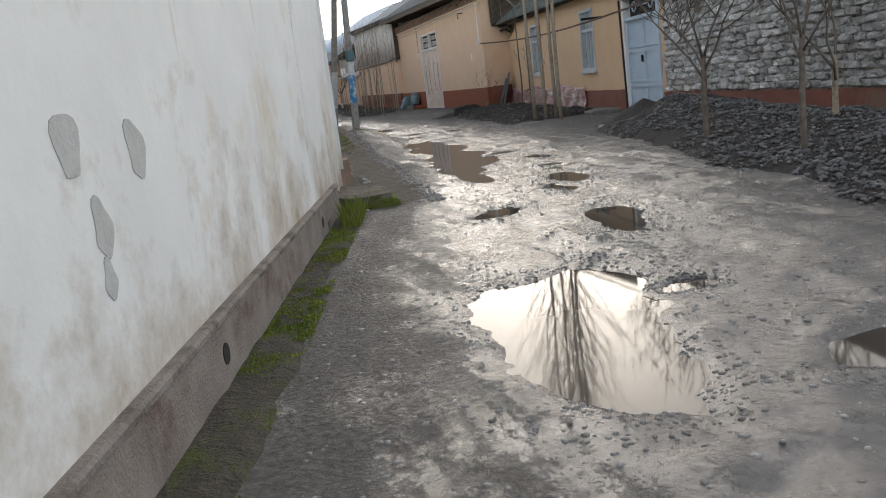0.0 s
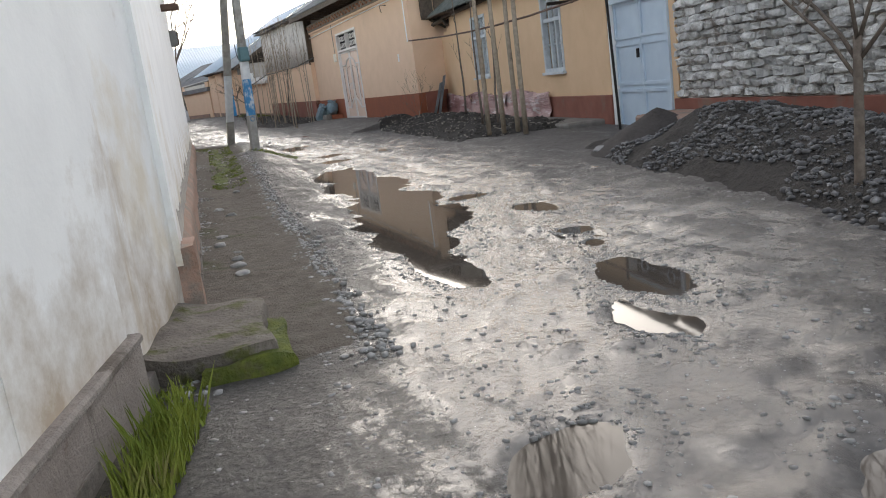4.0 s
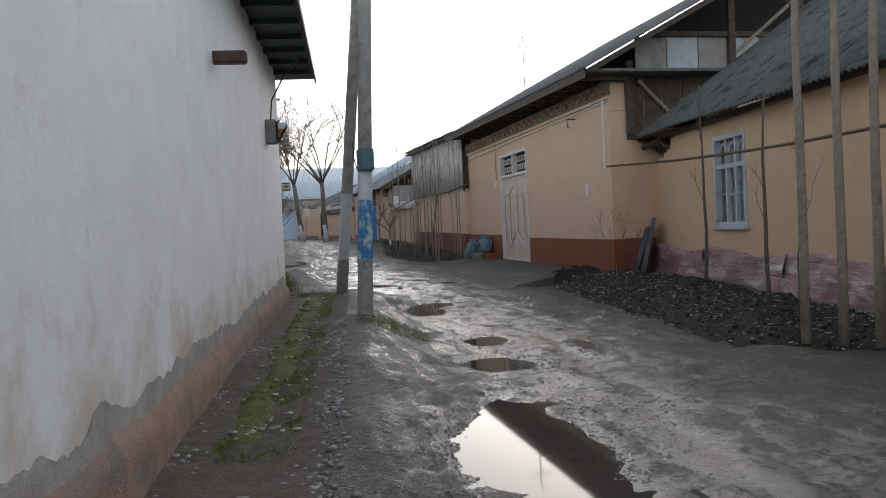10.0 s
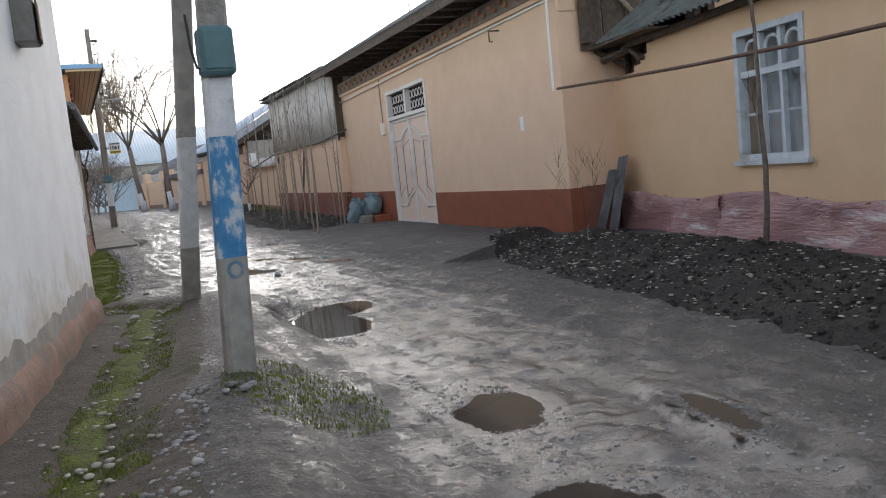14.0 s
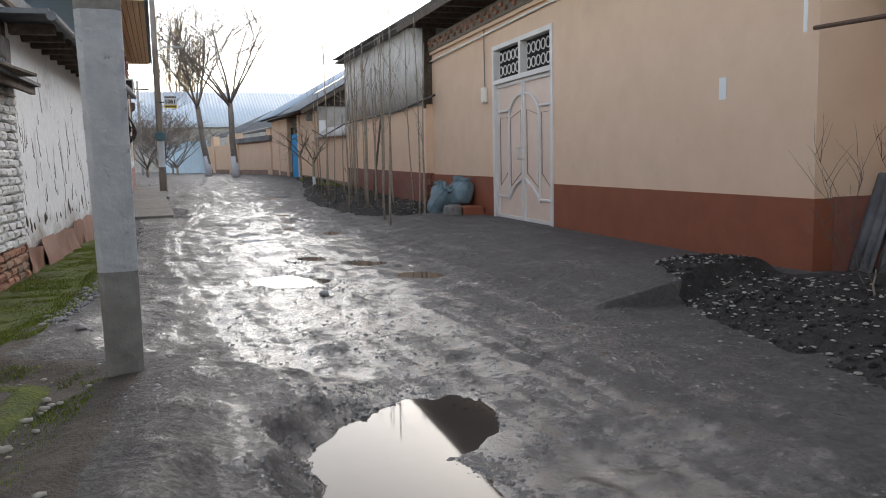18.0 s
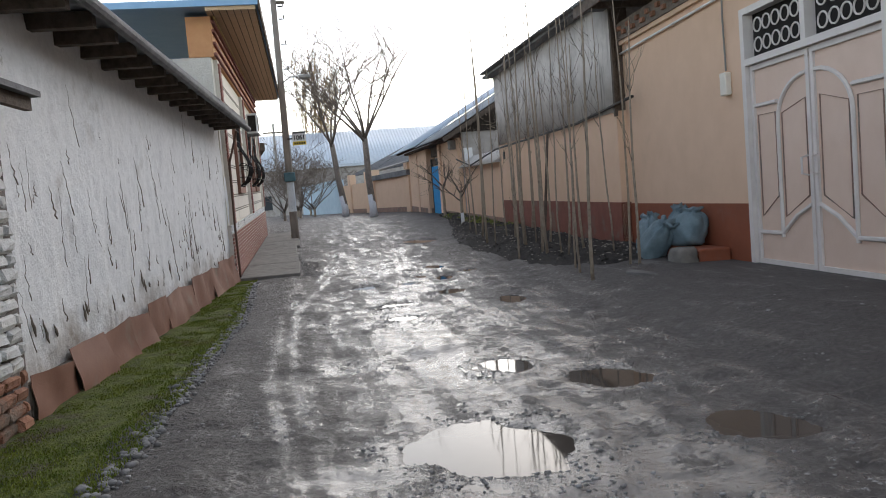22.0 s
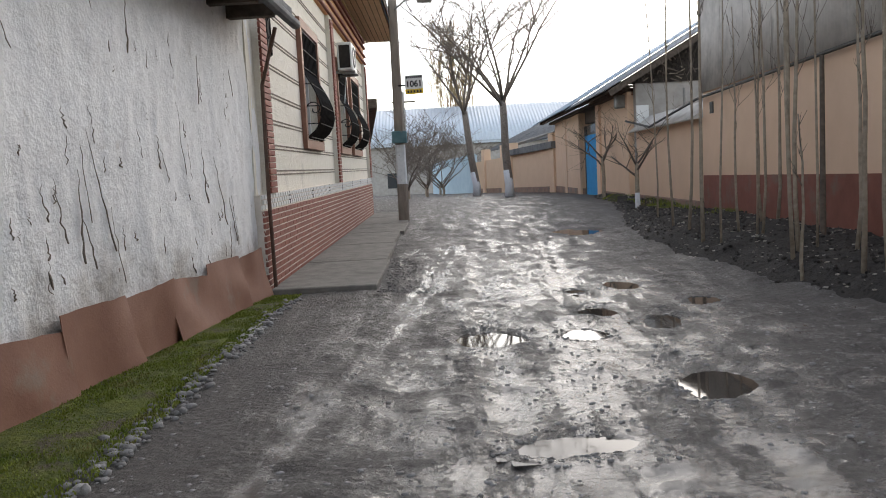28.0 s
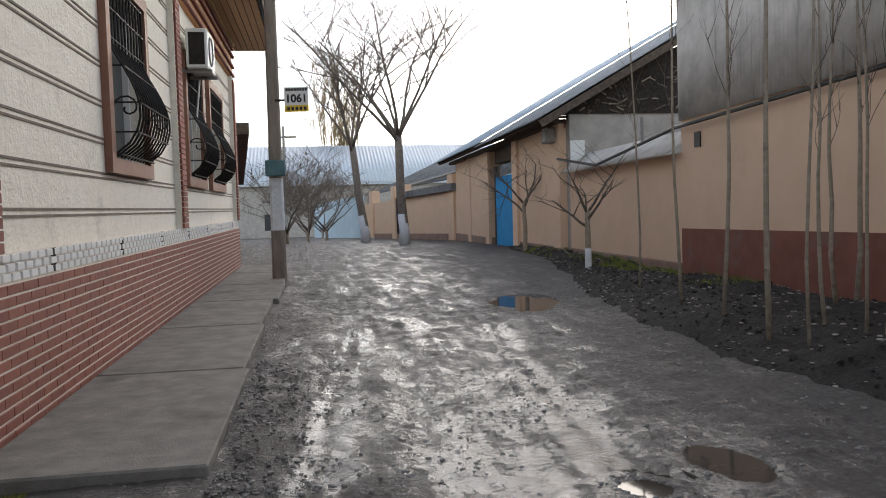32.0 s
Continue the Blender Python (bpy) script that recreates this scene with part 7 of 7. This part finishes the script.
# a moss carpet under the grass and earth along the footpath
for nm, y0, y1, a, b, mm, lb in (("grass_verge", 27.0, 41.4, -0.15, 0.9, M_MOSS, "mossy green verge along the wall"), ("earth_verge", 8.6, 28.0, -0.15, 1.15, M_VERGE, "brown earth strip along the white wall"), ("earth_strip", 0.8, 8.9, -0.15, 0.36, M_DAMPFOOT, "dark damp earth at the foot of the plinth"), ("gutter_turf", 16.5, 27.6, 0.34, 0.72, M_MOSS, "mossy green strip along the shallow gutter")):
    ys = np.arange(y0, y1, 0.09)
    cols = np.linspace(a, b, 14)
    XX = np.interp(ys, LEFT_LINE[:, 0], LEFT_LINE[:, 1])[:, None] + cols[None] * np.interp(ys, [0, 31, 36, 40.5], [1, 1, 0.85, 0.5])[:, None] + 0.12 * vnoise(ys * 0 + 5, ys, 0.6)[:, None]
    YY = np.repeat(ys[:, None], 14, 1)
    e = np.clip(np.minimum((cols[None] - a) / 0.1, (b - cols[None]) / 0.16), 0, 1) * np.clip(np.minimum(YY - y0, y1 - YY) / 0.4, 0, 1)
    Z = on_ground(XX.ravel(), YY.ravel()).reshape(XX.shape) - 0.03 + (0.062 if nm == "gutter_turf" else 0.045) * e + (0.045 if nm == "gutter_turf" else 0.02) * fbm(XX, YY, 0.25, 3)
    v = np.stack([XX.ravel(), YY.ravel(), Z.ravel()], 1)
    i = np.arange((len(ys) - 1) * 13)
    q = (i // 13) * 14 + i % 13
    me = bpy.data.meshes.new(nm)
    me.from_pydata(v.tolist(), [], np.stack([q, q + 1, q + 15, q + 14], 1).tolist())
    me.materials.append(mm)
    for p in me.polygons:
        p.use_smooth = True
    tagged(new(nm, me), lb, "verge", kind="structure")

# single stones that stand out
for k, (x, y, s) in enumerate(((5.45, 13.9, 0.05), (5.15, 13.6, 0.035), (5.0, 12.2, 0.05), (5.9, 15.8, 0.04), (5.4, 14.4, 0.05), (4.95, 11.2, 0.05), (5.0, 11.45, 0.045), (5.05, 11.7, 0.04), (4.92, 10.9, 0.045), (5.1, 12.6, 0.04), (7.2, 25.2, 0.05), (7.0, 24.7, 0.04), (7.5, 27.1, 0.04), (7.2, 27.6, 0.035), (6.9, 26.9, 0.04), (10.2, 13.6, 0.09), (9.6, 28.9, 0.05), (7.4, 21.2, 0.03), (7.5, 21.15, 0.025), (7.45, 21.05, 0.03), (7.35, 21.1, 0.022))):
    bm = bmesh.new()
    bmesh.ops.create_icosphere(bm, subdivisions=3, radius=1)
    for v in bm.verts:
        v.co = Vector((v.co.x * s * 1.25, v.co.y * s, v.co.z * s * 0.6)) * (1 + 0.3 * noise.noise(v.co * 1.3 + Vector((k * 3.1, 0, 0))))
    solo("stone", bm, M_STONE, "pale rounded river stone lying on the verge", "stone", "loose stones", m=pose(x, y, gz(x, y) + s * 0.3, 0, 0, 40 * k), smooth=True)
# sand mound by the blue door
bm = bmesh.new()
bmesh.ops.create_icosphere(bm, subdivisions=5, radius=1)
for v in bm.verts:
    c = v.co
    h = max(0.0, 1 - math.hypot(c.x, c.y)) ** 0.9
    v.co = Vector((c.x * 0.95, c.y * 0.8, -0.12 if c.z < 0 else h * 0.5 * (1 + 0.12 * noise.noise(c * 3)) - 0.02))
solo("sand_mound", bm, M_SAND, "low mound of dark damp sand by the step", "sand mound", m=pose(10.95, 13.35, 0.07), smooth=True)


# ---- bricks ----
def brick_meshes(w, h, d, mat, k, rough, seed, name="brick", worn=0.1):
    out = []
    rnd = random.Random(seed)
    for i in range(k):
        bm = B(-w / 2, -d / 2, -h / 2, w / 2, d / 2, h / 2)
        bmesh.ops.bevel(bm, geom=bm.edges[:], offset=min(w, h, d) * worn + 0.2 * rough, segments=1, affect="EDGES")
        for v in bm.verts:
            v.co += Vector((rnd.uniform(-rough, rough), rnd.uniform(-rough, rough), rnd.uniform(-rough, rough)))
        out.append(mesh_of(bm, name, mat))
    return out


def course_bricks(parent, frame_x, z0, courses, bw, bh_, gap, yface, meshes, proud, jitter, seed, near, picks=None, name="brick"):
    """Brick courses from frame_x[0] to frame_x[1]; those inside near are objects, the others one joined part."""
    rnd = random.Random(seed)
    rest_v, rest_f = [], []
    for c in range(courses):
        x = frame_x[0] - (0.5 * bw if c % 2 else 0)
        while x < frame_x[1] - 0.02:
            x0, x1 = max(x, frame_x[0]), min(x + bw - gap, frame_x[1])
            x += bw
            if x1 - x0 < 0.05:
                continue
            ms = picks(c) if picks else meshes
            me = rnd.choice(ms)
            loc = Vector(((x0 + x1) / 2 + rnd.uniform(-jitter, jitter), yface + rnd.uniform(-proud, proud), z0 + (c + 0.5) * bh_ + rnd.uniform(-jitter, jitter) * 0.6))
            sx = (x1 - x0) / (bw - gap)
            rot = rnd.uniform(-jitter, jitter) * 6
            m = Matrix.Translation(loc) @ Matrix.Rotation(rot * 0.3, 4, "Y") @ Matrix.Diagonal((sx, 1, 1, 1))
            if near[0] <= loc.x <= near[1]:
                ob = new(name, me)
                ob.parent = parent
                ob.matrix_local = m
            else:
                o = len(rest_v)
                rest_v += [(m @ v.co)[:] for v in me.vertices]
                rest_f += [[o + i for i in p.vertices] for p in me.polygons]
    if rest_v:
        me = bpy.data.meshes.new("brickwork")
        me.from_pydata(rest_v, [], rest_f)
        me.materials.append(meshes[0].materials[0])
        ob = new("brickwork", me)
        ob.parent = parent
        tagged(ob, "courses of the same bricks", kind="stuff")


white = brick_meshes(0.25, 0.088, 0.1, M_WBRICK, 9, 0.011, 1, worn=0.22)
red = brick_meshes(0.25, 0.088, 0.1, M_RBRICK, 6, 0.013, 2, worn=0.22)
course_bricks(sh, (0.0, L3 - 0.06), 0.1, 4, 0.262, 0.1, 0.014, 0.02, red, 0.012, 0.004, 3, (2.2, 9))
course_bricks(sh, (0.0, L3 - 0.06), 0.5, 18, 0.262, 0.1, 0.014, 0.02, white, 0.01, 0.004, 4, (1.75, 9))
flake = brick_meshes(0.235, 0.098, 0.12, M_ADOBE, 12, 0.021, 5, worn=0.2)
course_bricks(wb, (-9.0, -0.16), 0.58, 21, 0.262, 0.11, 0.018, -0.04, flake, 0.034, 0.018, 6, (-4.1, 0))
clink = brick_meshes(0.246, 0.057, 0.03, M_CLINKER, 4, 0.0012, 7)
course_bricks(bh, (-0.02, L5), 0.12, 13, 0.25, 0.07, 0.006, -0.051, clink, 0.001, 0.0006, 8, (-0.1, 4.9))
zig = brick_meshes(0.11, 0.045, 0.02, M_WHITE, 2, 0.001, 9, "white_tile")
course_bricks(bh, (-0.02, L5), 1.035, 3, 0.15, 0.056, 0.03, -0.036, zig, 0.001, 0.0005, 10, (-0.1, 4.9), name="white_tile")
for u in (0.32, 6.73, L5 - 0.37):
    pil = brick_meshes(0.34, 0.06, 0.03, M_CLINKER, 2, 0.001, 11)
    for k in range(44):
        ob = new("brick", pil[k % 2])
        ob.parent = bh
        ob.matrix_local = pose(u + 0.17, -0.075, 1.24 + 0.071 * k)
